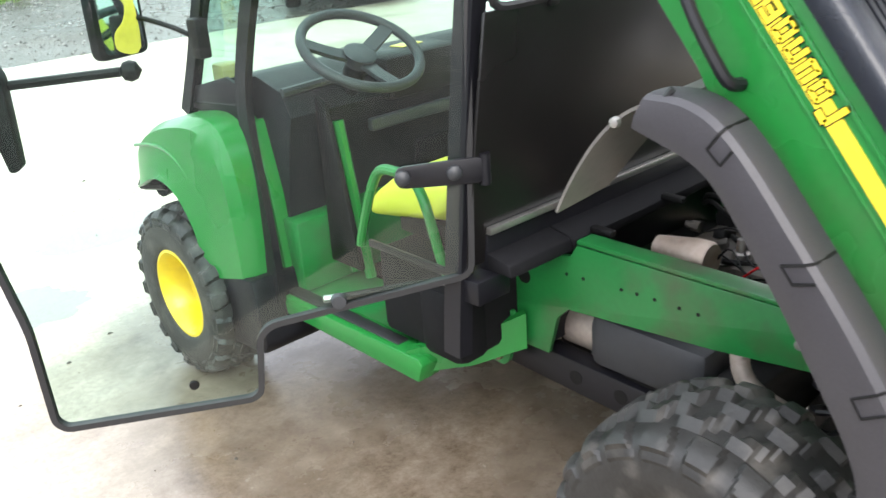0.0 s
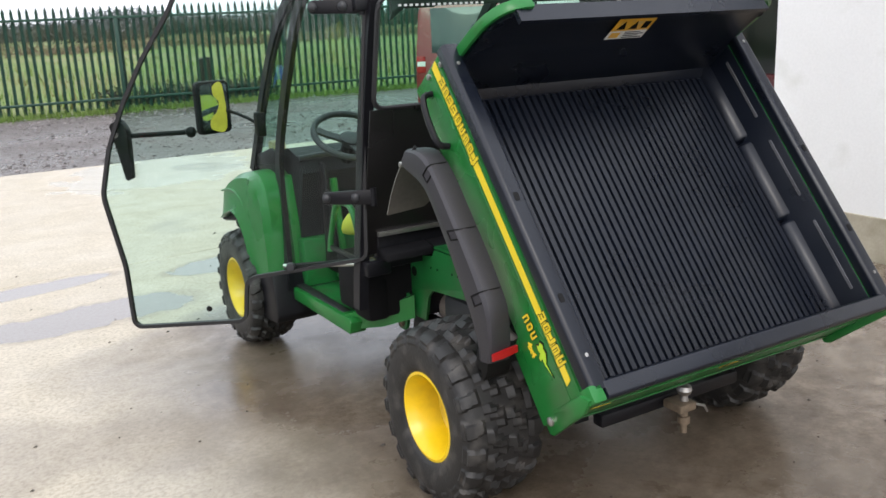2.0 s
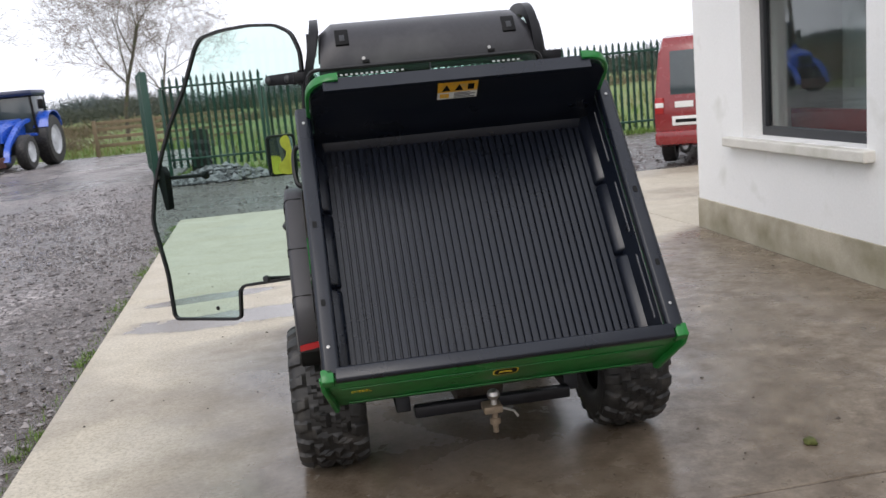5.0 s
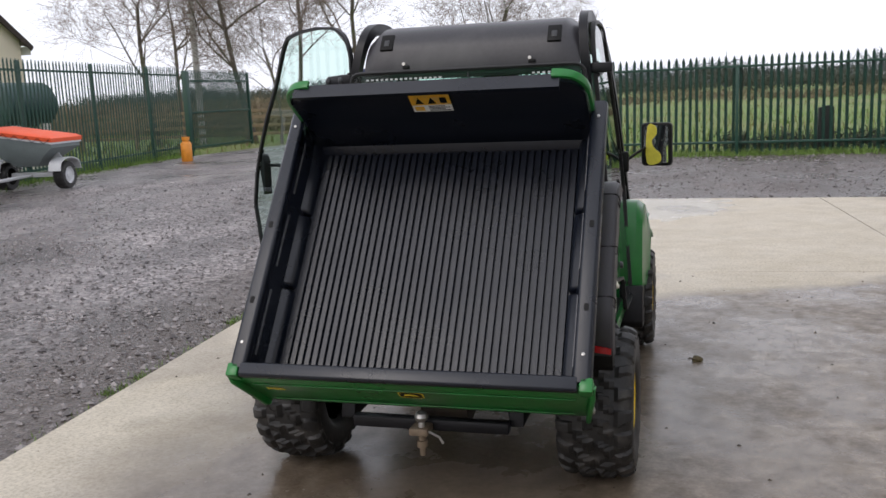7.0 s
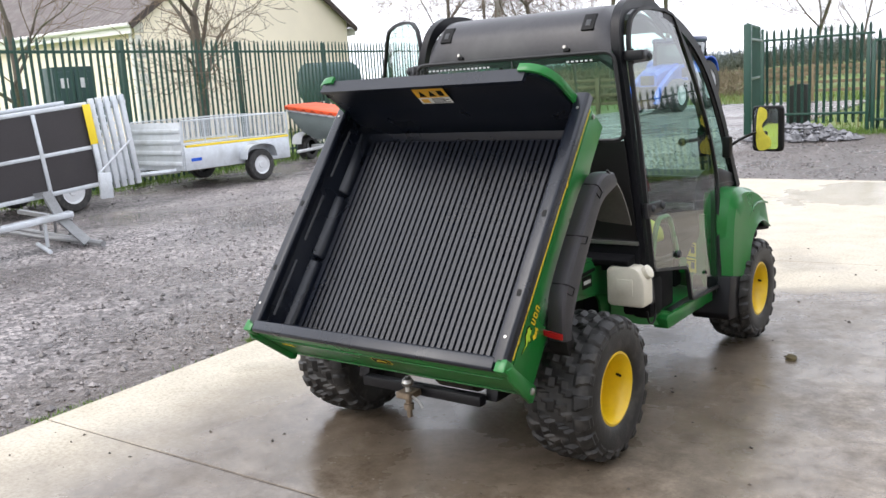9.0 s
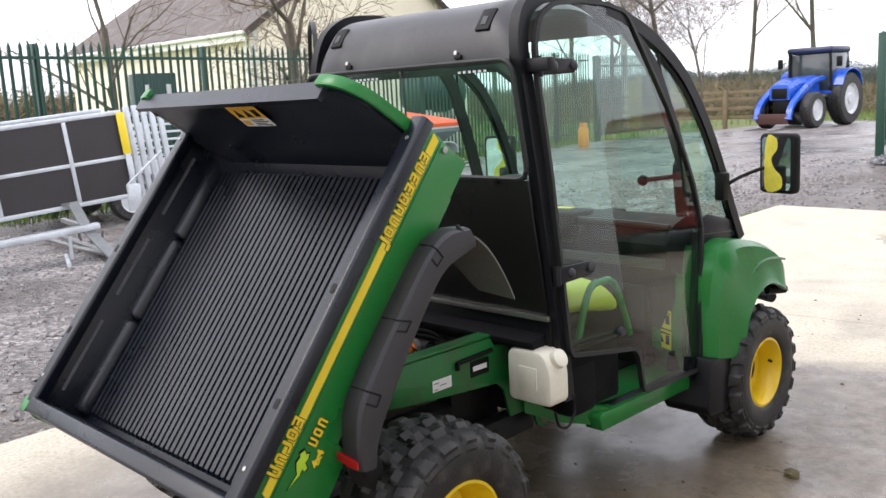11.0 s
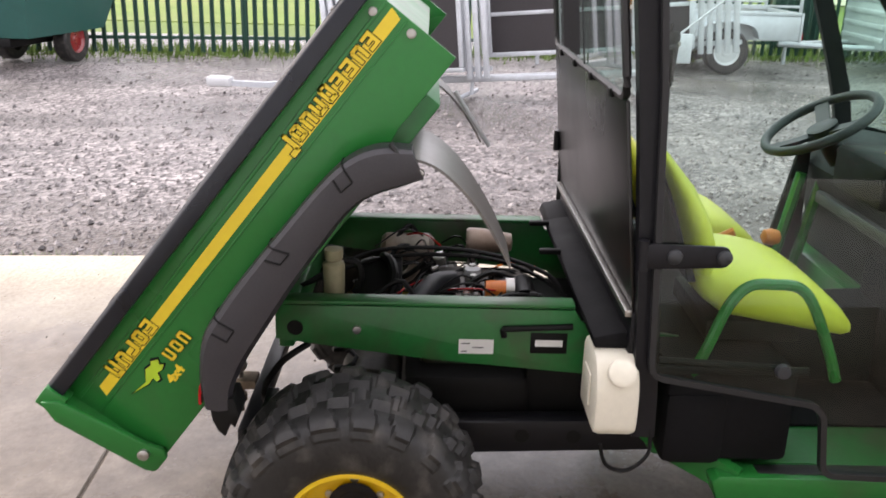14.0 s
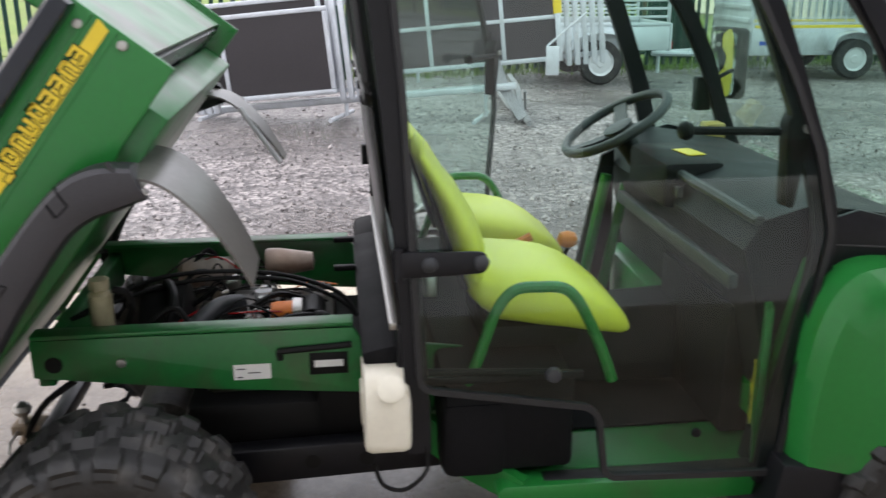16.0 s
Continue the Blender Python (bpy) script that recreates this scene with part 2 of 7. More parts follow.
    l.new(col, b.inputs["Base Color"])
    film = rng(noise_tex(1.6, 6), 0.42, 0.62)
    rough_side = rng(sep.outputs["X"], 0.2, 1.6, 0.05, 0.20)
    r_wet = mth("ADD", rng(film, 0, 1, 0.15, 0.38), mth("MULTIPLY", rough_side, blotch))
    dull = mth("MULTIPLY_ADD", dry, 0.34, r_wet)
    dull = mth("MULTIPLY", dull, mth("SUBTRACT", 1.0, mth("MULTIPLY", film_far, 0.72)))
    l.new(mth("MULTIPLY", dull, mth("SUBTRACT", 1.0, mth("MULTIPLY", pools, 0.88))), b.inputs["Roughness"])
    bp = n.new("ShaderNodeBump")
    bp.inputs["Strength"].default_value, bp.inputs["Distance"].default_value = 0.30, 0.003
    l.new(noise_tex(45, 6), bp.inputs["Height"]), l.new(bp.outputs[0], b.inputs["Normal"])
    return m


def gravel_ground():
    m = material("wet_gravel", (0.2, 0.19, 0.18), 0.6)
    n, l = m.node_tree.nodes, m.node_tree.links
    b = n["Principled BSDF"]
    tc = n.new("ShaderNodeTexCoord")
    vor = n.new("ShaderNodeTexVoronoi")
    vor.inputs["Scale"].default_value = 30
    vor2 = n.new("ShaderNodeTexVoronoi")
    vor2.inputs["Scale"].default_value = 75
    big = n.new("ShaderNodeTexNoise")
    big.inputs["Scale"].default_value, big.inputs["Detail"].default_value = 0.35, 6
    for t in (vor, vor2, big):
        l.new(tc.outputs["Object"], t.inputs["Vector"])
    ramp = n.new("ShaderNodeValToRGB")
    e = ramp.color_ramp.elements
    e[0].color, e[1].color = (0.042, 0.036, 0.036, 1), (0.45, 0.405, 0.39, 1)
    mid = e.new(0.55)
    mid.color = (0.185, 0.166, 0.162, 1)
    sep = n.new("ShaderNodeSeparateColor")
    l.new(vor.outputs["Color"], sep.inputs[0]), l.new(sep.outputs[0], ramp.inputs[0])
    mixc, fac = n.new("ShaderNodeMixRGB"), n.new("ShaderNodeMapRange")
    fac.inputs["From Min"].default_value, fac.inputs["From Max"].default_value = 0.42, 0.62
    fac.inputs["To Max"].default_value = 0.7
    l.new(big.outputs["Fac"], fac.inputs["Value"]), l.new(fac.outputs[0], mixc.inputs["Fac"])
    l.new(ramp.outputs[0], mixc.inputs["Color1"])
    mixc.inputs["Color2"].default_value = (0.100, 0.087, 0.082, 1)
    # brown earth trodden along the pad's edge
    place, line, wob, strip = n.new("ShaderNodeSeparateXYZ"), n.new("ShaderNodeMath"), n.new("ShaderNodeMath"), n.new("ShaderNodeMapRange")
    l.new(tc.outputs["Object"], place.inputs[0])
    line.operation = wob.operation = "MULTIPLY_ADD"
    line.inputs[1].default_value, wob.inputs[1].default_value = 0.056, 1.6
    l.new(place.outputs["Y"], line.inputs[0]), l.new(place.outputs["X"], line.inputs[2])
    patch = n.new("ShaderNodeTexNoise")
    patch.inputs["Scale"].default_value, patch.inputs["Detail"].default_value = 1.7, 7
    l.new(tc.outputs["Object"], patch.inputs["Vector"]), l.new(patch.outputs["Fac"], wob.inputs[0]), l.new(line.outputs[0], wob.inputs[2])
    strip.inputs["From Min"].default_value, strip.inputs["From Max"].default_value = -2.75, -1.5
    strip.inputs["To Max"].default_value = 0.75
    l.new(wob.outputs[0], strip.inputs["Value"])
    band, wide, tone = n.new("ShaderNodeTexNoise"), n.new("ShaderNodeMapping"), n.new("ShaderNodeMapRange")
    wide.inputs["Scale"].default_value = (1.0, 0.32, 1.0)
    band.inputs["Scale"].default_value, band.inputs["Detail"].default_value, band.inputs["Roughness"].default_value = 0.9, 9, 0.7
    l.new(tc.outputs["Object"], wide.inputs["Vector"]), l.new(wide.outputs[0], band.inputs["Vector"])
    tone.inputs["From Min"].default_value, tone.inputs["From Max"].default_value = 0.36, 0.64
    tone.inputs["To Min"].default_value, tone.inputs["To Max"].default_value = 0.55, 1.45
    shade = n.new("ShaderNodeHueSaturation")
    l.new(band.outputs["Fac"], tone.inputs["Value"]), l.new(tone.outputs[0], shade.inputs["Value"]), l.new(mixc.outputs[0], shade.inputs["Color"])
    mixc = shade
    earth = n.new("ShaderNodeMixRGB")
    earth.inputs["Color2"].default_value = (0.066, 0.049, 0.037, 1)
    l.new(strip.outputs[0], earth.inputs["Fac"]), l.new(mixc.outputs[0], earth.inputs["Color1"])
    l.new(earth.outputs[0], b.inputs["Base Color"])
    rr = n.new("ShaderNodeMapRange")
    rr.inputs["From Min"].default_value, rr.inputs["From Max"].default_value = 0.35, 0.65
    rr.inputs["To Min"].default_value, rr.inputs["To Max"].default_value = 0.55, 0.14
    l.new(big.outputs["Fac"], rr.inputs["Value"]), l.new(rr.outputs[0], b.inputs["Roughness"])
    bp, bp2 = n.new("ShaderNodeBump"), n.new("ShaderNodeBump")
    bp.inputs["Strength"].default_value, bp.inputs["Distance"].default_value = 0.8, 0.02
    bp2.inputs["Strength"].default_value, bp2.inputs["Distance"].default_value = 0.6, 0.008
    l.new(vor.outputs["Distance"], bp.inputs["Height"]), l.new(vor2.outputs["Distance"], bp2.inputs["Height"])
    l.new(bp.outputs[0], bp2.inputs["Normal"]), l.new(bp2.outputs[0], b.inputs["Normal"])
    return m


CONCRETE = wet_concrete()
GRAVEL = gravel_ground()
GRASS_FIELD = material("pasture", (0.115, 0.175, 0.033), 0.9, vary=0.35, scale=0.12, fine=6, dirt=(0.20, 0.165, 0.075), dirt_amount=0.42, dirt_scale=0.09)
GRASS = material("grass_blades", (0.12, 0.20, 0.035), 0.8, vary=0.4, scale=3)
SCRUB = material("winter_scrub", (0.17, 0.135, 0.085), 0.95, vary=0.5, scale=0.6, fine=5, dirt=(0.06, 0.09, 0.03), dirt_amount=0.35, dirt_scale=0.5)


# ---- mesh helpers ----
def finish(bm, name, mat, parent=None, label="", smooth=None):
    bmesh.ops.recalc_face_normals(bm, faces=bm.faces)
    me = bpy.data.meshes.new(name)
    bm.to_mesh(me)
    bm.free()
    mats = mat if isinstance(mat, (list, tuple)) else [mat]
    for one in mats:
        me.materials.append(one)
    if smooth:
        me.polygons.foreach_set("use_smooth", [True] * len(me.polygons))
        me.set_sharp_from_angle(angle=radians(smooth))
    ob = new(name, me)
    ob.parent = parent
    if label:
        tagged(ob, label=label)
    return ob


def part(name, bm, mat, parent, label="", smooth=35):
    return finish(bm, name, mat, parent, label, smooth)


def thing(name, label, category, at=None, group="", kind=""):
    ob = new(name)
    ob.empty_display_size = 0.2
    if at is not None:
        ob.matrix_basis = at if isinstance(at, Matrix) else Matrix.Translation(at)
    return tagged(ob, label, category, group, kind)


def bevel(bm, width, seg=2, angle=30):
    edges = [e for e in bm.edges if len(e.link_faces) == 2 and e.calc_face_angle(0) > radians(angle)]
    if edges and width:
        bmesh.ops.bevel(bm, geom=edges, offset=width, segments=seg, affect="EDGES", profile=0.5, clamp_overlap=True)


def box(lo, hi, bev=0.0, bm=None, m=None, seg=2):
    own = bmesh.new()
    bmesh.ops.create_cube(own, size=1)
    for v in own.verts:
        v.co = Vector([lo[i] + (v.co[i] + 0.5) * (hi[i] - lo[i]) for i in range(3)])
    bevel(own, bev, seg)
    return merge(own, bm, m)


def merge(own, bm=None, m=None):
    if m is not None:
        bmesh.ops.transform(own, matrix=m, verts=own.verts)
    if bm is None:
        return own
    tmp = bpy.data.meshes.new("tmp")
    own.to_mesh(tmp)
    own.free()
    bm.from_mesh(tmp)
    bpy.data.meshes.remove(tmp)
    return bm


def prism(outline, axis, lo, hi, bev=0.0, bm=None, m=None, seg=2):
    """A flat outline (two coordinates, in the order of the two other axes) drawn out along an axis."""
    own = bmesh.new()
    rest = [i for i in range(3) if i != "xyz".index(axis)]

    def spot(p, a):
        co = [0, 0, 0]
        co["xyz".index(axis)], co[rest[0]], co[rest[1]] = a, p[0], p[1]
        return own.verts.new(co)

    low, high = [spot(p, lo) for p in outline], [spot(p, hi) for p in outline]
    own.faces.new(low), own.faces.new(high)
    for i in range(len(outline)):
        j = (i + 1) % len(outline)
        own.faces.new((low[i], low[j], high[j], high[i]))
    bmesh.ops.recalc_face_normals(own, faces=own.faces)
    bevel(own, bev, seg)
    return merge(own, bm, m)


def rounded(points, r, seg=4):
    """A closed outline with its corners rounded."""
    out, count = [], len(points)
    for i, p in enumerate(points):
        p, a, c = Vector(p), Vector(points[i - 1]), Vector(points[(i + 1) % count])
        k = min(r, (a - p).length * 0.45, (c - p).length * 0.45)
        s, e = p + (a - p).normalized() * k, p + (c - p).normalized() * k
        for j in range(seg + 1):
            t = j / seg
            out.append(tuple((1 - t) ** 2 * s + 2 * t * (1 - t) * p + t * t * e))
    return out


def smooth_path(points, steps=6, closed=False):
    """Catmull-Rom through the points."""
    pts = [Vector(p) for p in points]
    n, out = len(pts), []
    for i in range(n if closed else n - 1):
        if closed:
            a, b, c, d = pts[i - 1], pts[i], pts[(i + 1) % n], pts[(i + 2) % n]
        else:
            a, b, c, d = pts[max(i - 1, 0)], pts[i], pts[i + 1], pts[min(i + 2, n - 1)]
        for j in range(steps):
            t = j / steps
            out.append(0.5 * (2 * b + (c - a) * t + (2 * a - 5 * b + 4 * c - d) * t * t + (3 * b - a - 3 * c + d) * t ** 3))
    if not closed:
        out.append(pts[-1])
    return out


def sweep(points, section, bm=None, closed=False, up=(0, 0, 1), caps=True, m=None, taper=None):
    """A section (pairs: sideways, upwards) carried along a path."""
    own = bmesh.new()
    pts, n, rings = [Vector(p) for p in points], len(points), []
    up = Vector(up)
    for i, p in enumerate(pts):
        a = pts[i - 1] if closed or i else p
        b = pts[(i + 1) % n] if closed or i < n - 1 else p
        way = (b - a).normalized()
        side = way.cross(up)
        side = side.normalized() if side.length > 1e-4 else way.orthogonal().normalized()
        top = side.cross(way)
        k = taper(i / max(1, n - 1)) if taper else 1
        rings.append([own.verts.new(p + side * s * k + top * h * k) for s, h in section])
    q = len(section)
    for i in range(n if closed else n - 1):
        r0, r1 = rings[i], rings[(i + 1) % n]
        for j in range(q):
            own.faces.new((r0[j], r0[(j + 1) % q], r1[(j + 1) % q], r1[j]))
    if caps and not closed:
        own.faces.new(rings[0]), own.faces.new(rings[-1])
    bmesh.ops.recalc_face_normals(own, faces=own.faces)
    return merge(own, bm, m)


def ring(r, seg=8, squash=1.0):
    return [(r * math.cos(2 * math.pi * i / seg), r * squash * math.sin(2 * math.pi * i / seg)) for i in range(seg)]


def tube(points, r, seg=8, bm=None, closed=False, m=None, taper=None, up=(0.13, 0.21, 0.97)):
    return sweep(points, ring(r, seg), bm, closed, up=up, m=m, taper=taper)


def lathe(profile, axis="x", seg=32, bm=None, m=None, at=(0, 0, 0), caps=True):
    """A profile (along the axis, radius) turned round the axis."""
    own = bmesh.new()
    rows = []
    for a, r in profile:
        row = []
        for i in range(seg):
            t = 2 * math.pi * i / seg
            c, s = r * math.cos(t), r * math.sin(t)
            co = {"x": (a, c, s), "y": (c, a, s), "z": (c, s, a)}[axis]
            row.append(own.verts.new(Vector(co) + Vector(at)))
        rows.append(row)
    for r0, r1 in zip(rows, rows[1:]):
        for i in range(seg):
            own.faces.new((r0[i], r0[(i + 1) % seg], r1[(i + 1) % seg], r1[i]))
    if caps and profile[0][1] > 1e-5:
        own.faces.new(rows[0])
    if caps and profile[-1][1] > 1e-5:
        own.faces.new(rows[-1])
    bmesh.ops.remove_doubles(own, verts=own.verts, dist=1e-6)
    bmesh.ops.recalc_face_normals(own, faces=own.faces)
    return merge(own, bm, m)


def loft(sections, bm=None, caps=True, m=None, closed_section=True):
    own = bmesh.new()
    rows = [[own.verts.new(p) for p in s] for s in sections]
    q = len(rows[0])
    for r0, r1 in zip(rows, rows[1:]):
        for j in range(q if closed_section else q - 1):
            own.faces.new((r0[j], r0[(j + 1) % q], r1[(j + 1) % q], r1[j]))
    if caps and closed_section:
        own.faces.new(rows[0]), own.faces.new(rows[-1])
    bmesh.ops.recalc_face_normals(own, faces=own.faces)
    return merge(own, bm, m)


def pane_sheet(points, m=None):
    """One sheet of glass through the points; its edge sits in a seal."""
    own = bmesh.new()
    own.faces.new([own.verts.new(p) for p in points])
    return merge(own, None, m)


def writing(text, size, mat, place, name, parent, depth=0.0006, bold=0.0, label=""):
    curve = bpy.data.curves.new("writing", "FONT")
    curve.body, curve.size, curve.extrude, curve.offset = text, size, depth, bold
    curve.align_x, curve.align_y, curve.resolution_u = "LEFT", "BOTTOM_BASELINE", 2
    tmp = bpy.data.objects.new("writing", curve)
    scene.collection.objects.link(tmp)
    dg = bpy.context.evaluated_depsgraph_get()
    me = bpy.data.meshes.new_from_object(tmp.evaluated_get(dg))
    bpy.data.objects.remove(tmp)
    me.transform(place)
    me.materials.clear()
    me.materials.append(mat)
    ob = new(name, me)
    ob.parent = parent
    if label:
        tagged(ob, label=label)
    return ob


# ---- ground, yard, pad ----
def flat(name, outline, z, mat, label, category, thick=0.1):
    bm = prism(outline, "z", z - thick, z)
    ob = finish(bm, name, mat)
    return tagged(ob, label, category, kind="structure")


flat("ground", [(-900, -700), (900, -700), (900, 1500), (-900, 1500)], -0.09, GRASS_FIELD, "rough green and straw pasture reaching the far hedges", "field", 0.3)
flat("meadow", [(-130, -150), (-17.5, -150), (-17.5, 13.5), (-130, 13.5)], -0.070, material("bright_meadow", (0.135, 0.205, 0.031), 0.9, vary=0.3, scale=0.15, fine=5, dirt=(0.21, 0.23, 0.07), dirt_amount=0.35, dirt_scale=0.2), "bright green neighbouring meadow behind the yard fence", "field", 0.04)
YARD = [(-14.6, -30), (14, -30), (14, 17.0), (-3.9, 17.9), (-4.6, 32.5), (-12.6, 33.0), (-14.2, 22), (-14.0, 17.2)]
flat("yard", YARD, -0.025, GRAVEL, "wet grey gravel yard with worn tracks", "gravel yard", 0.06)


def left_edge(y):
    return -2.09 - 0.056 * y


def slab(outline):
    middle = sum((Vector(p) for p in outline), Vector((0, 0))) / len(outline)
    shrunk = [tuple(Vector(p) + (middle - Vector(p)).normalized() * 0.007) for p in outline]
    return prism(shrunk, "z", -0.14, 0.0, 0.004, seg=1)


pad = tagged(new("pavement"), "damp concrete pad with wet stains and joints", "concrete pad", kind="structure")
SLABS = [
    [(left_edge(-9), -9), (2.96, -9), (2.96, -5.2), (left_edge(-5.2), -5.2)],
    [(left_edge(-5.2), -5.2), (2.96, -5.2), (2.96, -0.80), (left_edge(-0.9), -0.92)],
    [(left_edge(-0.9), -0.92), (2.96, -0.80), (2.96, 4.33), (left_edge(3.9), 3.92)],
    [(left_edge(3.9), 3.92), (2.96, 4.33), (-2.62, 9.36)],
    [(2.96, 4.33), (2.62, 9.24), (-2.62, 9.36)],
    [(2.96, 4.33), (12, 4.33), (12, 9.0), (2.62, 9.24)],
]
for outline in SLABS:
    finish(slab(outline), "concrete_slab", CONCRETE, pad)
finish(prism([(left_edge(-9) + 0.03, -8.97), (2.97, -8.97), (2.97, 4.36), (11.97, 4.36), (11.97, 8.95), (-2.57, 9.30)], "z", -0.13, -0.005), "joint_filler", material("joint_dirt", (0.060, 0.048, 0.036), 0.9, vary=0.4), pad)

# ---- building ----
WALL_X, CORNER_Y = 2.98, 4.35
WIN = (1.70, 3.42, 0.90, 2.30)


def wall_with_window():
    bm = bmesh.new()
    y0, y1, z0, z1 = WIN
    t = WALL_X + 0.32
    box((WALL_X, -14, 0.28), (t, y0, 3.3), 0, bm)
    box((WALL_X, y1, 0.28), (t, CORNER_Y, 3.3), 0, bm)
    box((WALL_X, y0, 0.28), (t, y1, z0), 0, bm)
    box((WALL_X, y0, z1), (t, y1, 3.3), 0, bm)
    return bm


wall = finish(wall_with_window(), "wall_west", RENDER_WALL)
tagged(wall, "white rendered showroom wall with a deep window reveal", "wall", kind="structure")
PLINTH = material("stained_plinth", (0.43, 0.39, 0.31), 0.85, vary=0.12, scale=2, bump=0.4, dirt=(0.125, 0.115, 0.05), dirt_amount=0.7, dirt_scale=2.6)
plinth = finish(box((WALL_X - 0.012, -14, -0.1), (WALL_X + 0.32, CORNER_Y + 0.012, 0.28), 0.006), "plinth", PLINTH)
tagged(plinth, "mossy stained concrete plinth along the wall base", "plinth", kind="structure")
tagged(finish(box((WALL_X + 0.325, CORNER_Y - 0.30, -0.1), (11, CORNER_Y, 3.3)), "wall_north", RENDER_WALL), "white rendered end wall of the showroom", "wall", kind="structure")
tagged(finish(box((10.7, -14, -0.1), (11, CORNER_Y - 0.305, 3.3)), "wall_east", RENDER_WALL), "plain showroom rear wall", "wall", kind="structure")
tagged(finish(box((WALL_X + 0.325, -14.3, -0.1), (11, -14.01, 3.3)), "wall_south", RENDER_WALL), "plain showroom end wall", "wall", kind="structure")
tagged(finish(box((WALL_X - 0.25, -14.4, 3.305), (11.2, CORNER_Y + 0.25, 3.6)), "roof", GREY), "dark flat roof edge of the showroom", "roof", kind="structure")
INSIDE = material("showroom_floor", (0.16, 0.16, 0.155), 0.4, vary=0.1)
tagged(finish(box((WALL_X + 0.325, -14, -0.1), (10.69, CORNER_Y - 0.31, 0.02)), "floor", INSIDE), "grey showroom floor", "floor", kind="structure")
tagged(finish(box((WALL_X + 0.75, 1.9, 0.021), (WALL_X + 0.85, 4.0, 1.06), 0.01), "low_wall", material("red_panel", (0.42, 0.035, 0.04), 0.5)), "dull red low partition inside the window", "partition", kind="structure")
tagged(finish(box((WALL_X + 0.95, 3.0, 0.021), (WALL_X + 1.15, 3.5, 3.29), 0.01), "column", RENDER_WALL), "pale column inside the showroom", "column", kind="structure")
tagged(finish(box((WALL_X + 1.9, -2.0, 0.021), (WALL_X + 2.0, 4.0, 3.29), 0.01), "partition", material("grey_partition", (0.42, 0.43, 0.42), 0.6)), "pale grey partition inside the showroom", "partition", kind="structure")

win = tagged(new("window_1"), "dark framed showroom window with clear panes", "window", kind="structure")
y0, y1, z0, z1 = WIN
fx = WALL_X + 0.17
for lo, hi in (((fx, y0, z0), (fx + 0.07, y1, z0 + 0.075)), ((fx, y0, z1 - 0.07), (fx + 0.07, y1, z1)),
               ((fx, y0, z0 + 0.076), (fx + 0.07, y0 + 0.06, z1 - 0.071)), ((fx, y1 - 0.06, z0 + 0.076), (fx + 0.07, y1, z1 - 0.071))):
    finish(box(lo, hi, 0.006), "window_frame", FRAME, win)
pane = finish(box((fx + 0.03, y0 + 0.061, z0 + 0.076), (fx + 0.042, y1 - 0.061, z1 - 0.071)), "pane", CLEAR_GLASS, win)
pane.visible_shadow = False
finish(box((WALL_X - 0.085, y0 - 0.09, 0.815), (WALL_X + 0.165, y1 + 0.24, 0.895), 0.012), "window_sill", STONE, win, "pale stone sill with green staining")

# ---- palisade fences ----


def pale_mesh(height, width=0.066):
    """A W-section pale with a pointed head."""
    bm = bmesh.new()
    w = width / 2
    section = [(-w, 0), (-w * 0.55, 0.016), (-w * 0.2, 0.016), (0, 0.004), (w * 0.2, 0.016), (w * 0.55, 0.016), (w, 0)]
    rows = []
    for z, k in ((0.05, 1), (height - 0.09, 1), (height, 0.16)):
        rows.append([bm.verts.new((x * k, y, z)) for x, y in section])
    for r0, r1 in zip(rows, rows[1:]):
        for a in range(len(section) - 1):
            bm.faces.new((r0[a], r0[a + 1], r1[a + 1], r1[a]))
    me = bpy.data.meshes.new("pale")
    bm.to_mesh(me)
    bm.free()
    me.materials.append(FENCE_GREEN)
    return me


def fence(a, b, height, label, spacing=0.152, post_gap=2.74, first=0.0, named_to=None):
    a, b = Vector((*a, 0)), Vector((*b, 0))
    way = (b - a).normalized()
    turn = Matrix.Rotation(math.atan2(way.y, way.x), 4, "Z")
    root = thing("palisade_fence", label, "fence", Matrix.Translation(a) @ turn)
    length = (b - a).length
    me = pale_mesh(height)
    count = int(length / spacing)
    late = []
    for i in range(count):
        x = (i + 0.5) * spacing
        if named_to is None or i < named_to:
            ob = new("pale", me)
            ob.parent = root
            ob.matrix_basis = pose(x, 0.03, random.uniform(-0.012, 0.012), 0, random.uniform(-0.5, 0.5), 0)
        else:
            late.append(x)
    if late:
        bm = bmesh.new()
        for x in late:
            tmp = me.copy()
            tmp.transform(pose(x, 0.03, 0))
            bm.from_mesh(tmp)
            bpy.data.meshes.remove(tmp)
        tagged(finish(bm, "pales", FENCE_GREEN, root), kind="stuff")
    for z in (0.25, height - 0.24):
        part("rail", box((0, -0.022, z - 0.025), (length, 0.026, z + 0.025), 0.004), FENCE_GREEN, root)
    x = first
    while x <= length + 0.01:
        half, drop = (0.05, 0.02) if height > 2.4 else (0.035, 0.26)
        part("post", box((x - half, -0.10, -0.1), (x + half, -0.024, height - drop), 0.006), FENCE_GREEN, root)
        x += post_gap
    return root


fence((-1.60, 17.34), (13.5, 16.5), 2.12, "dark green steel palisade fence before the pasture", post_gap=3.5)
raised = fence((-3.9, 17.47), (-1.60, 17.34), 2.12, "raised end bay of the palisade fence beside the gate", post_gap=2.2)
raised.matrix_basis = Matrix.Translation((0, 0, 0.15)) @ raised.matrix_basis
fence((-14.75, 22.0), (-9.4, -13.5), 2.74, "dark green steel palisade fence along the gravel yard", first=2.03, post_gap=3.26, named_to=236)


# ================= the utility vehicle =================
gator = thing("utility_vehicle", "green two-seat utility vehicle, bed tipped, one glass door open", "utility vehicle")


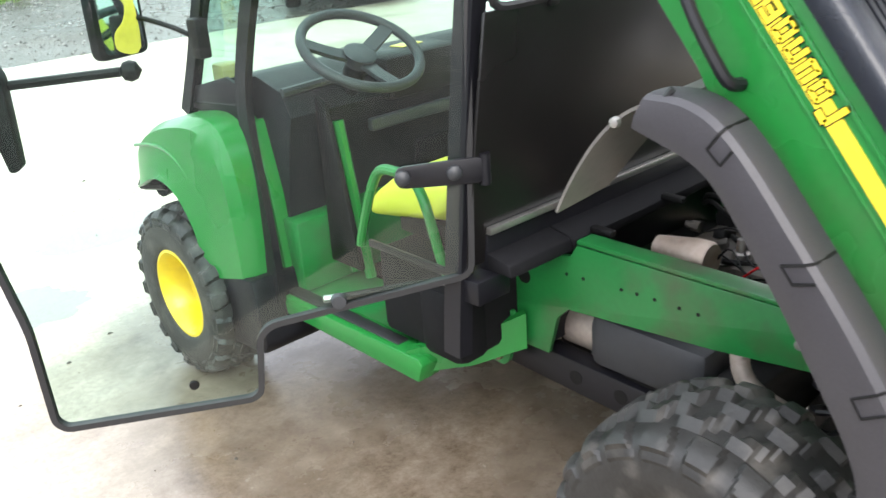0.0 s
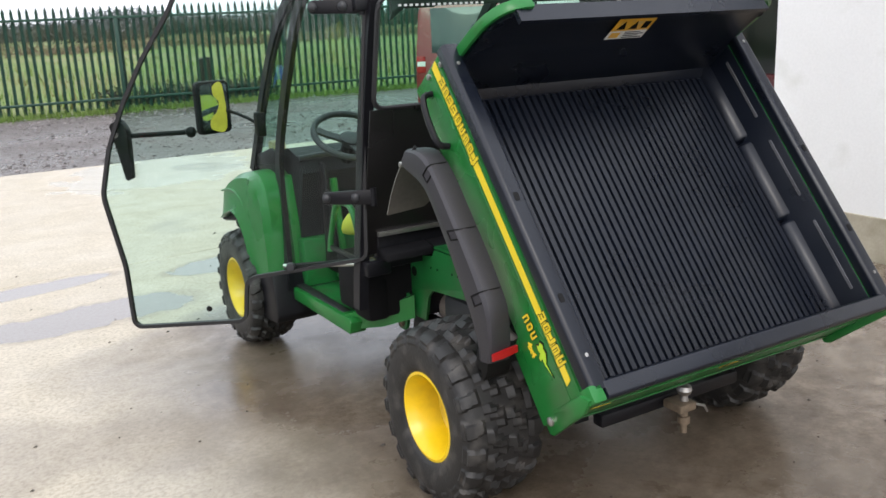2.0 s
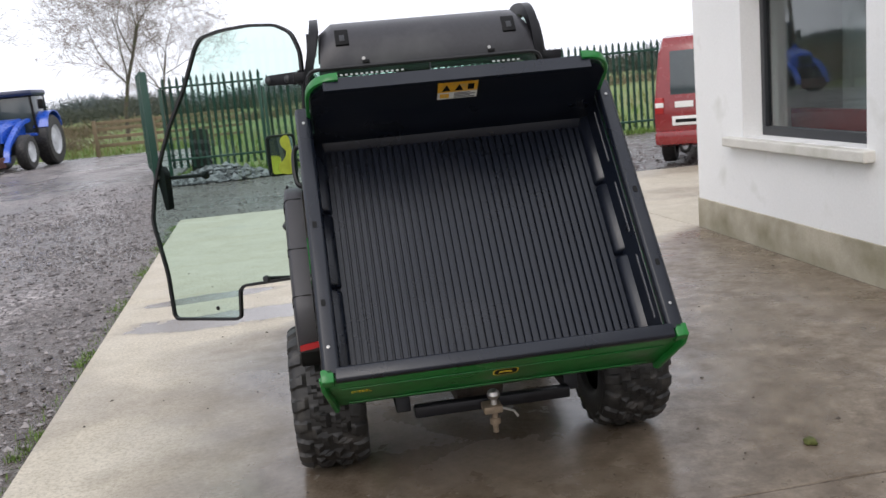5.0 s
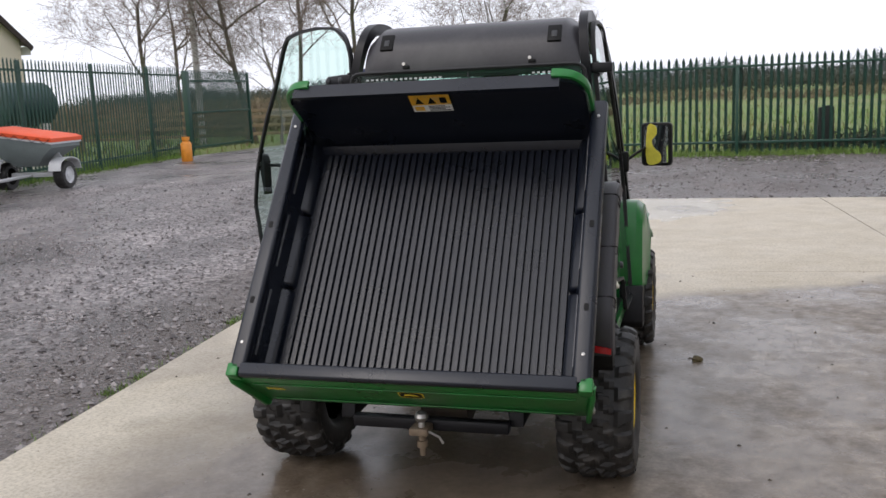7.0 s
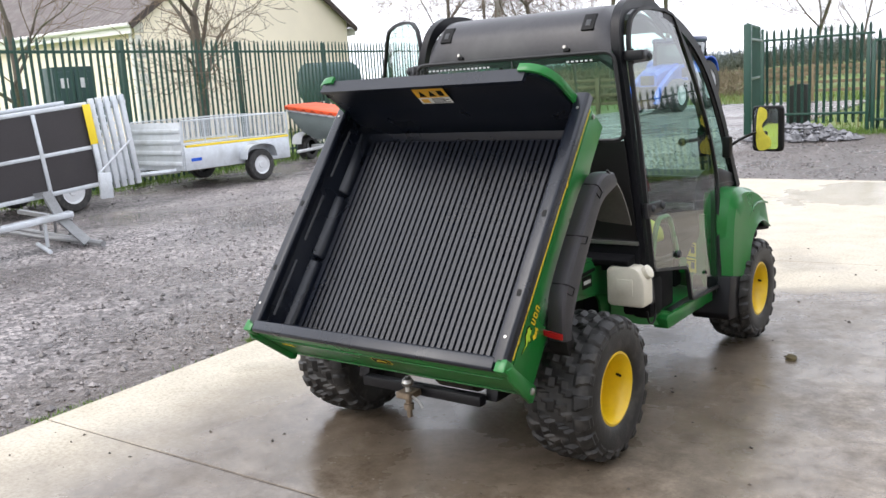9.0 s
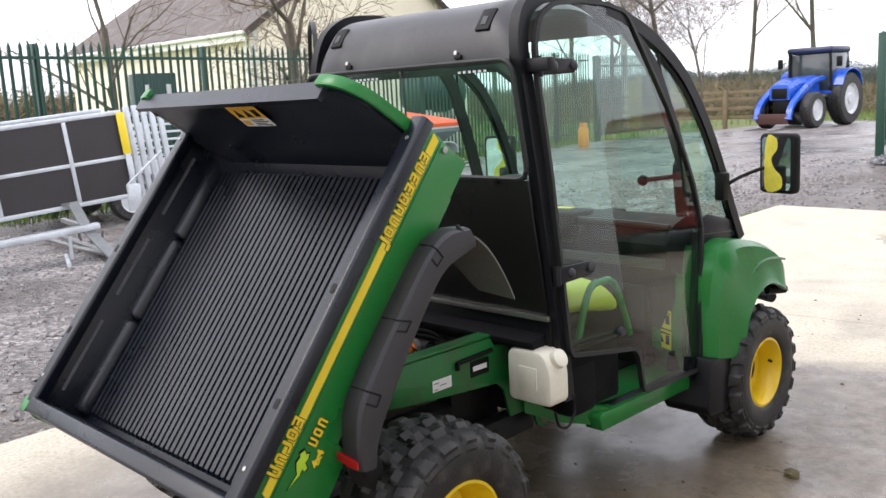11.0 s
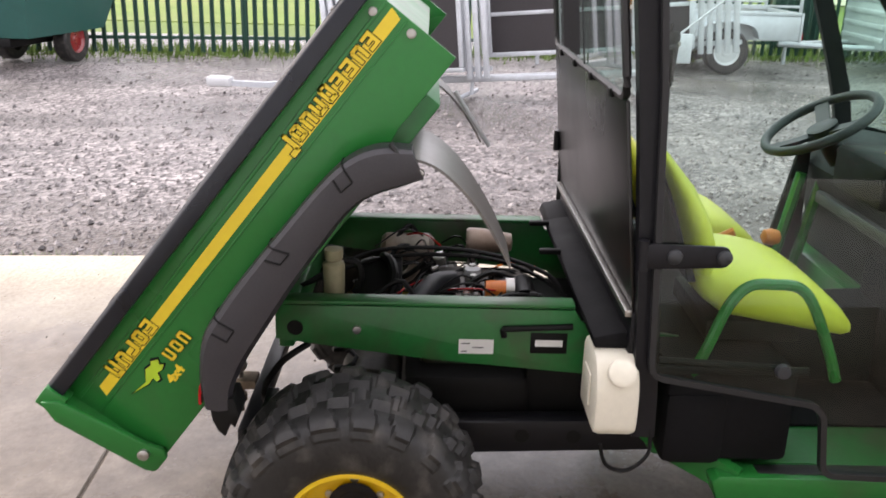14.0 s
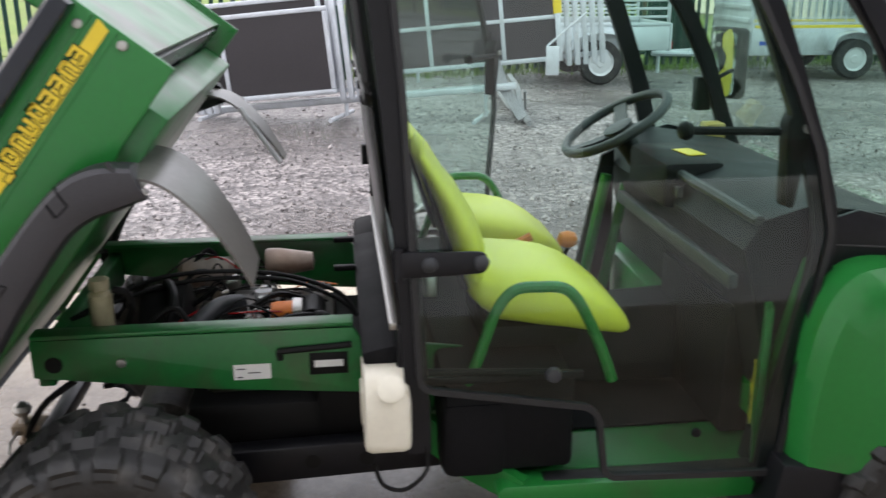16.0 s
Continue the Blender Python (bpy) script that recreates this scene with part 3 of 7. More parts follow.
# ---- wheels ----
def knob(a, x, r):
    """Height of the tread at angle a, counted in knobs, at x across the tyre and r of its radius."""
    s = abs(x)
    shift = 0.5 if x > 0 else 0.0
    if r < 0.80:
        return 0.0
    if s < 0.50:
        f, lo, hi, top = (a + 0.25 + shift - x * 1.7) % 1.0, 0.12, 0.62, 0.017
        side = min(s - 0.05, 0.50 - s) / 0.05
    else:
        f, lo, hi, top = (a + shift + 0.35 * s) % 1.0, 0.12, 0.72, 0.013
        side = (s - 0.56) / 0.05
        if r < 0.86:
            top, lo, hi = 0.0045, 0.10, 0.80
    wob = 0.07 * math.sin(a * 5.3 + x * 9) + 0.03 * math.sin(a * 11.9)
    edge = min(f - lo - wob, hi + wob - f) / 0.06
    return top * max(0.0, min(1.0, edge)) * max(0.0, min(1.0, side))


def wheel(x, y, radius, width, rim_r, out, name_label):
    """out: +1 or -1, the side that the rim's dish faces."""
    hub = part("wheel", lathe([(-0.06, 0.05), (0.02, 0.05), (0.02, 0.062), (0.024, 0.030)], "x", 20), BLACK, gator, name_label)
    hub.matrix_basis = pose(x, y, radius, 0, 0, 0 if out > 0 else 180)
    h = width / 2
    prof = smooth_path([(-h * 0.78, rim_r - 0.004, 0), (-h * 0.93, rim_r + 0.02, 0), (-h * 0.985, rim_r + 0.06, 0), (-h * 0.97, radius * 0.79, 0), (-h * 0.87, radius * 0.885, 0), (-h * 0.62, radius * 0.925, 0),
                        (0, radius * 0.94, 0), (h * 0.62, radius * 0.925, 0), (h * 0.87, radius * 0.885, 0), (h * 0.97, radius * 0.79, 0), (h * 0.985, rim_r + 0.06, 0), (h * 0.93, rim_r + 0.02, 0), (h * 0.78, rim_r - 0.004, 0)], 5)
    around, count = 320, 20
    verts, faces = [], []
    for k in range(around):
        a = 2 * math.pi * k / around
        for i, p in enumerate(prof):
            before, after = prof[max(0, i - 1)], prof[min(len(prof) - 1, i + 1)]
            t = (after - before).normalized()
            lift = knob(a / (2 * math.pi) * count, p.x / h, p.y / radius)
            px, pr = p.x - t.y * lift, p.y + t.x * lift
            verts.append((px, pr * math.cos(a), pr * math.sin(a)))
    m = len(prof)
    for k in range(around):
        for i in range(m - 1):
            faces.append((k * m + i, k * m + i + 1, (k + 1) % around * m + i + 1, (k + 1) % around * m + i))
    me = bpy.data.meshes.new("tyre")
    me.from_pydata(verts, [], faces)
    bm = bmesh.new()
    bm.from_mesh(me)
    bmesh.ops.recalc_face_normals(bm, faces=bm.faces)
    part("tyre", bm, TYRE, hub, "muddy black knobbly tyre", smooth=24)
    o = h
    rim_prof = [(o * 0.80, rim_r + 0.012), (o * 0.86, rim_r + 0.012), (o * 0.88, rim_r - 0.002), (o * 0.74, rim_r - 0.012), (o * 0.62, rim_r - 0.020),
                (o * 0.10, rim_r - 0.034), (o * 0.02, rim_r - 0.05), (o * 0.0, 0.078), (o * 0.03, 0.060), (o * 0.03, 0.044)]
    part("rim", lathe(rim_prof, "x", 40, caps=False), YELLOW, hub, "deep yellow dished steel rim")
    part("hub_cap", lathe([(0.0, 0.047), (o * 0.14, 0.044), (o * 0.16, 0.038), (o * 0.06, 0.034), (o * 0.06, 0.0)], "x", 20), INK, hub)
    for i in range(5):
        a = 2 * math.pi * i / 5 + 0.3
        part("wheel_nut", lathe([(o * 0.02, 0.011), (o * 0.07, 0.011), (o * 0.08, 0.006), (o * 0.08, 0.0)], "x", 6, at=(0, 0.064 * math.cos(a), 0.064 * math.sin(a))), STEEL, hub)
    part("valve", tube([(o * 0.5, rim_r - 0.030, 0.02), (o * 0.66, rim_r - 0.045, 0.02)], 0.006, 6), INK, hub)
    return hub


wheel(-0.645, 0, 0.316, 0.30, 0.148, -1, "wide rear wheel with a yellow rim")
wheel(0.645, 0, 0.316, 0.30, 0.148, 1, "wide rear wheel with a yellow rim")
wheel(-0.672, 1.958, 0.303, 0.24, 0.148, -1, "front wheel with a yellow rim")
wheel(0.66, 1.945, 0.303, 0.24, 0.148, 1, "front wheel with a yellow rim")

# ---- tipped cargo bed: own axes x across, y from tailgate to front, z out of its floor ----
TILT = 52.0
BED = pose(0.02, -0.4615, 0.4214, TILT, 0, 0)
BL, BH, FLOOR = 1.17, 0.297, 0.115
bed = part("cargo_bed", box((-0.58, 0.06, 0.012), (0.58, BL - 0.10, FLOOR - 0.010), 0.006, m=BED), GREEN_DEEP, gator, "tipped green cargo bed with a black ribbed liner")


def bed_part(name, bm, mat, label="", parent=None, smooth=35):
    bmesh.ops.transform(bm, matrix=BED, verts=bm.verts)
    return part(name, bm, mat, parent or bed, label, smooth)


# liner floor with ribs
def liner_floor():
    """One moulded sheet whose section rises into ribs."""
    sec, x = [(-0.585, -0.006), (-0.585, 0.004)], -0.5310
    while x < 0.545:
        sec += [(x - 0.0116, 0.004), (x - 0.0090, 0.0190), (x + 0.0090, 0.0190), (x + 0.0116, 0.004)]
        x += 0.0295
    sec += [(0.585, 0.004), (0.585, -0.006)]
    bm = bmesh.new()
    rows = []
    for y, k in ((0.03, 0.0), (0.05, 0.0), (0.062, 1.0), (BL - 0.115, 1.0), (BL - 0.098, 0.0), (BL - 0.06, 0.0)):
        rows.append([bm.verts.new((x, y, FLOOR + 0.004 + (z - 0.004) * k if z > 0.004 else FLOOR + z)) for x, z in sec])
    for r0, r1 in zip(rows, rows[1:]):
        for i in range(len(sec)):
            j = (i + 1) % len(sec)
            bm.faces.new((r0[i], r0[j], r1[j], r1[i]))
    return bm


bed_part("liner_floor", liner_floor(), LINER, "black ribbed plastic bed floor", smooth=20)


def smooth_edge(points):
    return [(p.x, p.y) for p in smooth_path([(x, w, 0) for x, w in points], 3)]


def liner_side(s):
    """Inner wall: a ledge at the floor, a wall with long shallow slots, and wheel-arch humps."""
    bm = bmesh.new()
    sec = [(0.626, FLOOR - 0.005), (0.590, FLOOR - 0.005), (0.594, FLOOR + 0.035), (0.604, FLOOR + 0.060), (0.618, BH - 0.031), (0.626, BH - 0.031)]
    dx = -0.018 if s > 0 else 0.0
    prism([(s * (a + dx), c) for a, c in sec], "y", 0.015, BL - 0.02, 0.004, bm, seg=2)
    return bm


def ledge(s, y0, y1):
    """Rounded step between floor and wall, its ends sloped down to the notches."""
    dx = -0.006 if s > 0 else 0.012
    sec = [(0.600, FLOOR - 0.004), (0.548, FLOOR - 0.004), (0.551, FLOOR + 0.022), (0.558, FLOOR + 0.036), (0.570, FLOOR + 0.045), (0.600, FLOOR + 0.054)]
    rows = []
    for y, k in ((y0, 0.72), (y0 + 0.006, 0.93), (y0 + 0.014, 1.0), (y1 - 0.014, 1.0), (y1 - 0.006, 0.93), (y1, 0.72)):
        rows.append([(s * (dx + 0.600 + (x - 0.600) * (0.6 + 0.4 * k)), y, FLOOR - 0.004 + (w - FLOOR + 0.004) * k) for x, w in sec])
    return loft(rows)


for s in (-1, 1):
    wall_in = bed_part("liner_side", liner_side(s), LINER)
    for y0, y1 in ((0.045, 0.410), (0.422, 0.748), (0.760, 1.10)):
        bed_part("liner_ledge", ledge(s, y0, y1), LINER, parent=wall_in, smooth=50)
        own = prism(rounded([(0, 0), (y1 - y0 - 0.09, 0), (y1 - y0 - 0.09, 0.010), (0, 0.010)], 0.0048, 3), "x", -0.004, 0.004)
        bmesh.ops.transform(own, matrix=Matrix.Translation((0.5955 if s > 0 else -0.6130, y0 + 0.045, 0.226)), verts=own.verts)
        bed_part("slot_edge", own, SLOT, parent=wall_in)

# front bulkhead of the bed, taller than the sides
def top_at(x):
    """Height of the bulkhead's edge, which falls away in a quarter round at both ends."""
    e = max(0.0, abs(x) - 0.50) / 0.10
    return 0.548 - 0.105 * (1 - math.sqrt(max(0.0, 1 - min(1.0, e) ** 2)))


def bulkhead(profile, half):
    """A pressed wall across the bed whose profile (along, up) is cut down to the rounded outline."""
    steps = [-1 + k / 20 for k in range(41)]
    xs = sorted({round(half * t, 4) for t in steps} | {s_ * v for v in (0.50, 0.53, 0.555, 0.575, 0.588) if v < half for s_ in (-1, 1)})
    return loft([[(x, u, w if w < 0.30 else 0.30 + (w - 0.30) * (top_at(x) - 0.30) / 0.248) for u, w in profile] for x in xs])


front = bed_part("bulkhead", bulkhead([(BL - 0.075, FLOOR - 0.008), (BL - 0.085, FLOOR + 0.02), (BL - 0.06, 0.30), (BL - 0.068, 0.50), (BL - 0.076, 0.528), (BL - 0.054, 0.528), (BL - 0.034, 0.30), (BL - 0.034, FLOOR - 0.008)], 0.597), LINER, "tall black liner bulkhead")
bed_part("bulkhead_lip", sweep([(-0.545, BL - 0.088, 0.541), (0.515, BL - 0.088, 0.541)], [(-0.034, -0.010), (0.028, -0.010), (0.028, 0.008), (-0.030, 0.008)], up=(0, 0, 1)), LINER, parent=front)
bed_part("bulkhead_fillet", sweep([(-0.57, BL - 0.085, FLOOR + 0.012), (0.57, BL - 0.085, FLOOR + 0.012)], [(-0.03, -0.012), (0.03, -0.012), (0.02, 0.012), (-0.012, 0.035), (-0.03, 0.05)]), LINER, parent=front)
bed_part("bulkhead_back", bulkhead([(BL - 0.030, FLOOR), (BL - 0.030, 0.30), (BL - 0.050, 0.526), (BL - 0.040, 0.526), (BL - 0.018, 0.30), (BL - 0.018, FLOOR)], 0.598), GREEN_DEEP, "green outer bulkhead skin", parent=front)
for s in (-1, 1):
    edge = [(0.612, 0.20), (0.612, 0.30), (0.611, 0.40), (0.607, 0.455), (0.592, 0.500), (0.568, 0.530), (0.540, 0.546), (0.510, 0.553), (0.485, 0.554)]
    path = [Vector((s * x, BL - 0.045 - 0.085 * (w - 0.25) ** 1.0 if w > 0.25 else BL - 0.045, w)) for x, w in smooth_edge(edge)]
    rows = []
    for k, p in enumerate(path):
        t = (path[min(k + 1, len(path) - 1)] - path[max(k - 1, 0)]).normalized()
        out = Vector((s * abs(t.z), 0, abs(t.x))).normalized()
        wide = 0.004
        rows.append([tuple(p + out * a + Vector((0, c, 0))) for a, c in ((-0.006, -wide), (0.006, -wide), (0.009, -wide + 0.006), (0.006, 0.030), (-0.006, 0.030))])
    bed_part("bulkhead_end", loft(rows), GREEN, "bright green rounded bulkhead end", parent=front)
ORANGE_LABEL = material("orange_label", (0.80, 0.43, 0.03), 0.42, vary=0.12, scale=30, dirt=(0.5, 0.42, 0.25), dirt_amount=0.35, dirt_scale=40)
bed_part("warning_sticker", box((-0.090, BL - 0.0745, 0.414), (0.073, BL - 0.0725, 0.478)), ORANGE_LABEL, "worn orange and white warning sticker", parent=front)
bed_part("sticker_field", box((-0.090, BL - 0.0745, 0.372), (-0.030, BL - 0.0725, 0.4135)), WHITE, parent=front)
bed_part("sticker_field", box((-0.0295, BL - 0.0745, 0.372), (0.073, BL - 0.0725, 0.4135)), WHITE, parent=front)
for k in range(3):
    x = -0.072 + k * 0.052
    own = prism([(x, 0.424), (x + 0.034, 0.424), (x + 0.017, 0.462)], "y", BL - 0.0760, BL - 0.0746) if k < 2 else box((x, BL - 0.0760, 0.426), (x + 0.026, BL - 0.0746, 0.460))
    bed_part("sticker_mark", own, INK, parent=front)
for k in range(4):
    bed_part("sticker_line", box((-0.022, BL - 0.0757, 0.378 + k * 0.009), (0.064 - 0.02 * (k % 2), BL - 0.0746, 0.3815 + k * 0.009)), GREY, parent=front)
bed_part("sticker_mark", box((-0.080, BL - 0.0757, 0.380), (-0.042, BL - 0.0746, 0.406)), ORANGE_LABEL, parent=front)

# rims and sides
for s in (-1, 1):
    lip = [(0.605, BH - 0.030), (0.603, BH + 0.004), (0.612, BH + 0.013), (0.655, BH + 0.013), (0.666, BH + 0.004), (0.668, BH - 0.030)]
    rim = bed_part("side_rim", prism([(s * a, c) for a, c in lip], "y", 0.01, BL - 0.005, 0.004), LINER, "black plastic cap along the bed side")
    for yb in (0.11, 1.09):
        bed_part("rim_bolt", lathe([(0, 0.0065), (0.003, 0.006), (0.004, 0.0)], "z", 12, at=(s * 0.636, yb, BH + 0.0128)), STEEL, parent=rim)
    for yb in (0.27, 0.60):
        bed_part("rim_slot", prism(rounded([(s * 0.628, yb), (s * 0.628, yb + 0.028), (s * 0.645, yb + 0.028), (s * 0.645, yb)], 0.006, 3), "z", BH + 0.0125, BH + 0.0145), INK, parent=rim)
    # pressed outer side, cut away over the wheel
    side = [(0.0, -0.005), (0.25, 0.0), (0.27, 0.05), (0.95, 0.05), (0.98, 0.055), (BL, 0.055), (BL, BH - 0.02), (BL - 0.01, BH - 0.005), (0.0, BH - 0.005)]
    skin = bed_part("bed_side", prism(side, "x", 0.640 if s > 0 else -0.655, 0.655 if s > 0 else -0.640, 0.003), GREEN, "glossy green bed side with a yellow stripe")
    for w0, w1, d in ((0.232, 0.240, 0.004), (0.176, 0.181, 0.003)):
        bed_part("pressed_line", box((min(s * 0.655, s * (0.655 + d)), 0.02, w0), (max(s * 0.655, s * (0.655 + d)), BL - 0.004, w1), 0.0015), GREEN, parent=skin)
    fx0, fx1 = sorted((s * 0.6552, s * 0.6578))
    bed_part("stripe", prism([(0.062, 0.190), (BL - 0.012, 0.192), (BL - 0.004, 0.220), (0.072, 0.216)], "x", fx0, fx1), DECAL, "long yellow side stripe", parent=skin)
    bx0, bx1 = sorted((s * 0.6579, s * 0.6584))
    yx0, yx1 = sorted((s * 0.6584, s * 0.6590))

    def glyph(u0, u1, w0, w1, kind, bold):
        """One abstract mark of a lettered band: yellow strokes with a thin black edge."""
        long, high = u1 - u0, w1 - w0
        strokes = {"ring": ((0, 0.1, 0.31, 0.9), (0.69, 0.1, 1, 0.9), (0.12, 0, 0.88, 0.23), (0.12, 0.77, 0.88, 1)), "cup": ((0, 0.1, 0.31, 1), (0.69, 0.1, 1, 1), (0.12, 0, 0.88, 0.23)), "arch": ((0, 0, 0.31, 0.9), (0.69, 0, 1, 0.9), (0.12, 0.77, 0.88, 1)),
                   "comb": ((0.68, 0, 1, 1), (0, 0, 0.68, 0.21), (0.15, 0.40, 0.68, 0.60), (0, 0.79, 0.68, 1)), "hook": ((0.62, 0.1, 1, 1), (0, 0, 0.8, 0.24))}[kind]
        outer, fill = bmesh.new(), bmesh.new()
        for p, q, r, t in strokes:
            if s < 0:
                p, r = 1 - r, 1 - p
            lo, hi = (u0 + p * long, w0 + q * high), (u0 + r * long, w0 + t * high)
            box((bx0, lo[0] - bold, lo[1] - bold), (bx1, hi[0] + bold, hi[1] + bold), 0, outer)
            box((yx0, lo[0], lo[1]), (yx1, hi[0], hi[1]), 0, fill)
        bed_part("glyph_edge", outer, INK, parent=skin)
        bed_part("glyph_field", fill, DECAL, parent=skin)

    step = (1.105 - 0.79) / 9
    for i, kind in enumerate(("hook", "ring", "arch", "cup", "ring", "comb", "comb", "arch", "comb")):
        big = i in (0, 4)
        glyph(0.792 + i * step, 0.792 + (i + 1) * step - 0.008, 0.196 if i else 0.187, 0.238 if big else 0.231, kind, 0.0022)
    for i, kind in enumerate(("cup", "arch", "hook", "ring", "comb")):
        glyph(0.120 + i * 0.034, 0.120 + (i + 1) * 0.034 - 0.008, 0.194 if i else 0.190, 0.238 if i == 0 else 0.230, kind, 0.0022)
    for i, kind in enumerate(("cup", "ring", "arch")):
        glyph(0.232 + i * 0.028, 0.232 + (i + 1) * 0.028 - 0.008, 0.120, 0.152, kind, 0.0015)
    # leaping emblem and drive mark
    blob = [(0.108, 0.146), (0.150, 0.139), (0.158, 0.146), (0.176, 0.158), (0.192, 0.154), (0.200, 0.160), (0.214, 0.150), (0.206, 0.140), (0.212, 0.132), (0.198, 0.128), (0.186, 0.132), (0.176, 0.118), (0.166, 0.120), (0.168, 0.132), (0.150, 0.131)]
    bed_part("emblem_edge", prism([(0.163 + (u - 0.163) * 1.1, 0.14 + (w - 0.14) * 1.25) for u, w in blob], "x", fx0, fx1), INK, parent=skin)
    bed_part("emblem_shape", prism(blob, "x", bx0, bx1), LIME, "yellow-green leaping emblem shape", parent=skin)
    turn = Matrix(((0, 0, s, s * 0.6580), (s, 0, 0, 0.185 if s > 0 else 0.235), (0, 1, 0, 0.088), (0, 0, 0, 1)))
    writing("4x4", 0.032, DECAL, BED @ turn, "drive_mark", skin, bold=0.0015)
    bed_part("side_bolt", lathe([(0.655, 0.011), (0.661, 0.010), (0.664, 0.0)], "x", 12, at=(0, 1.150, 0.157), m=Matrix.Diagonal((s, 1, 1, 1))), STEEL, parent=skin)
    bed_part("side_bolt", lathe([(0.655, 0.010), (0.661, 0.009), (0.664, 0.0)], "x", 12, at=(0, 1.135, 0.245), m=Matrix.Diagonal((s, 1, 1, 1))), STEEL, parent=skin)
    skin.matrix_basis = Matrix.Translation((-0.034 if s > 0 else 0.005, 0, 0))
    if s < 0:
        han = smooth_path([(-0.657, 1.10, 0.135), (-0.69, 1.09, 0.132), (-0.70, 1.04, 0.125), (-0.70, 0.97, 0.118), (-0.69, 0.925, 0.112), (-0.657, 0.915, 0.11)], 5)
        bed_part("grab_handle", tube(han, 0.011, 8), BLACK, "black grab handle", parent=skin)

# tailgate, closed across the low end and narrower at its foot
def drawn_in(bm, inset=0.042):
    for v in bm.verts:
        v.co.x -= math.copysign(inset * max(0.0, 1 - v.co.z / 0.27), v.co.x) if abs(v.co.x) > 0.5 else 0.0
    return bm


gate = bed_part("tailgate", drawn_in(prism([(-0.012, 0.01), (-0.012, BH - 0.03), (-0.004, BH - 0.012), (0.012, BH - 0.012), (0.012, 0.01)], "x", -0.662, 0.662, 0.004)), GREEN, "closed green tailgate with a small badge")
bed_part("tailgate_inner", prism([(0.0125, 0.0), (0.024, 0.0), (0.024, BH - 0.03), (0.0125, BH - 0.03)], "x", -0.59, 0.59), LINER, parent=gate)
own = bmesh.new()
for i in range(40):
    x = -0.56 + i * 0.0287
    prism([(x - 0.008, 0.0235), (x - 0.005, 0.032), (x + 0.005, 0.032), (x + 0.008, 0.0235)], "z", FLOOR, BH - 0.06, 0, own)
bed_part("tailgate_ribs", own, LINER, parent=gate, smooth=20)
bed_part("tailgate_cap", prism([(-0.020, BH - 0.016), (-0.022, BH + 0.006), (-0.014, BH + 0.015), (0.028, BH + 0.015), (0.034, BH + 0.004), (0.034, BH - 0.02)], "x", -0.622, 0.622, 0.004), LINER, "black cap along the tailgate top", parent=gate)
for z in (0.035, 0.19):
    bed_part("tailgate_press", drawn_in(box((-0.62, -0.017, z), (0.62, -0.0125, z + 0.010), 0.002)), GREEN, parent=gate)
for s in (-1, 1):
    bed_part("tailgate_corner", box((min(s * 0.628, s * 0.674), -0.023, BH - 0.045), (max(s * 0.628, s * 0.674), 0.028, BH + 0.013), 0.006), GREEN, parent=gate)
    ear = [(-0.028, -0.010), (-0.038, 0.012), (-0.034, BH - 0.05), (-0.010, BH + 0.004), (0.018, BH - 0.03), (0.028, 0.05), (0.036, 0.012), (0.022, -0.010)]
    post = bed_part("tailgate_post", drawn_in(prism(ear, "x", 0.664 if s > 0 else -0.682, 0.682 if s > 0 else -0.664, 0.006)), GREEN, "green hinge plate of the tailgate")
    bed_part("pivot_bolt", lathe([(0.646, 0.015), (0.654, 0.014), (0.657, 0.008), (0.657, 0)], "x", 10, at=(0, 0.002, 0.040), m=Matrix.Diagonal((s, 1, 1, 1))), STEEL, parent=post)
badge = pose(0.004, -0.0128, 0.155, 90, 0, 0)
bed_part("badge", prism(rounded([(-0.048, -0.030), (0.048, -0.030), (0.048, 0.030), (-0.048, 0.030)], 0.02, 4), "z", 0, 0.0012, m=badge), DECAL, "black and yellow oval badge", parent=gate)
bed_part("badge_field", prism(rounded([(-0.043, -0.025), (0.043, -0.025), (0.043, 0.025), (-0.043, 0.025)], 0.018, 4), "z", 0.0012, 0.0018, m=badge), INK, parent=gate)
bed_part("badge_shape", prism([(-0.03, -0.012), (-0.005, -0.002), (0.028, -0.010), (0.02, 0.006), (0.0, 0.012), (-0.022, 0.008)], "z", 0.0018, 0.0024, m=badge), DECAL, parent=gate)
writing("DIESEL", 0.026, DECAL, BED @ pose(-0.575, -0.0128, 0.140, 90, 0, 0), "fuel_mark", gate)

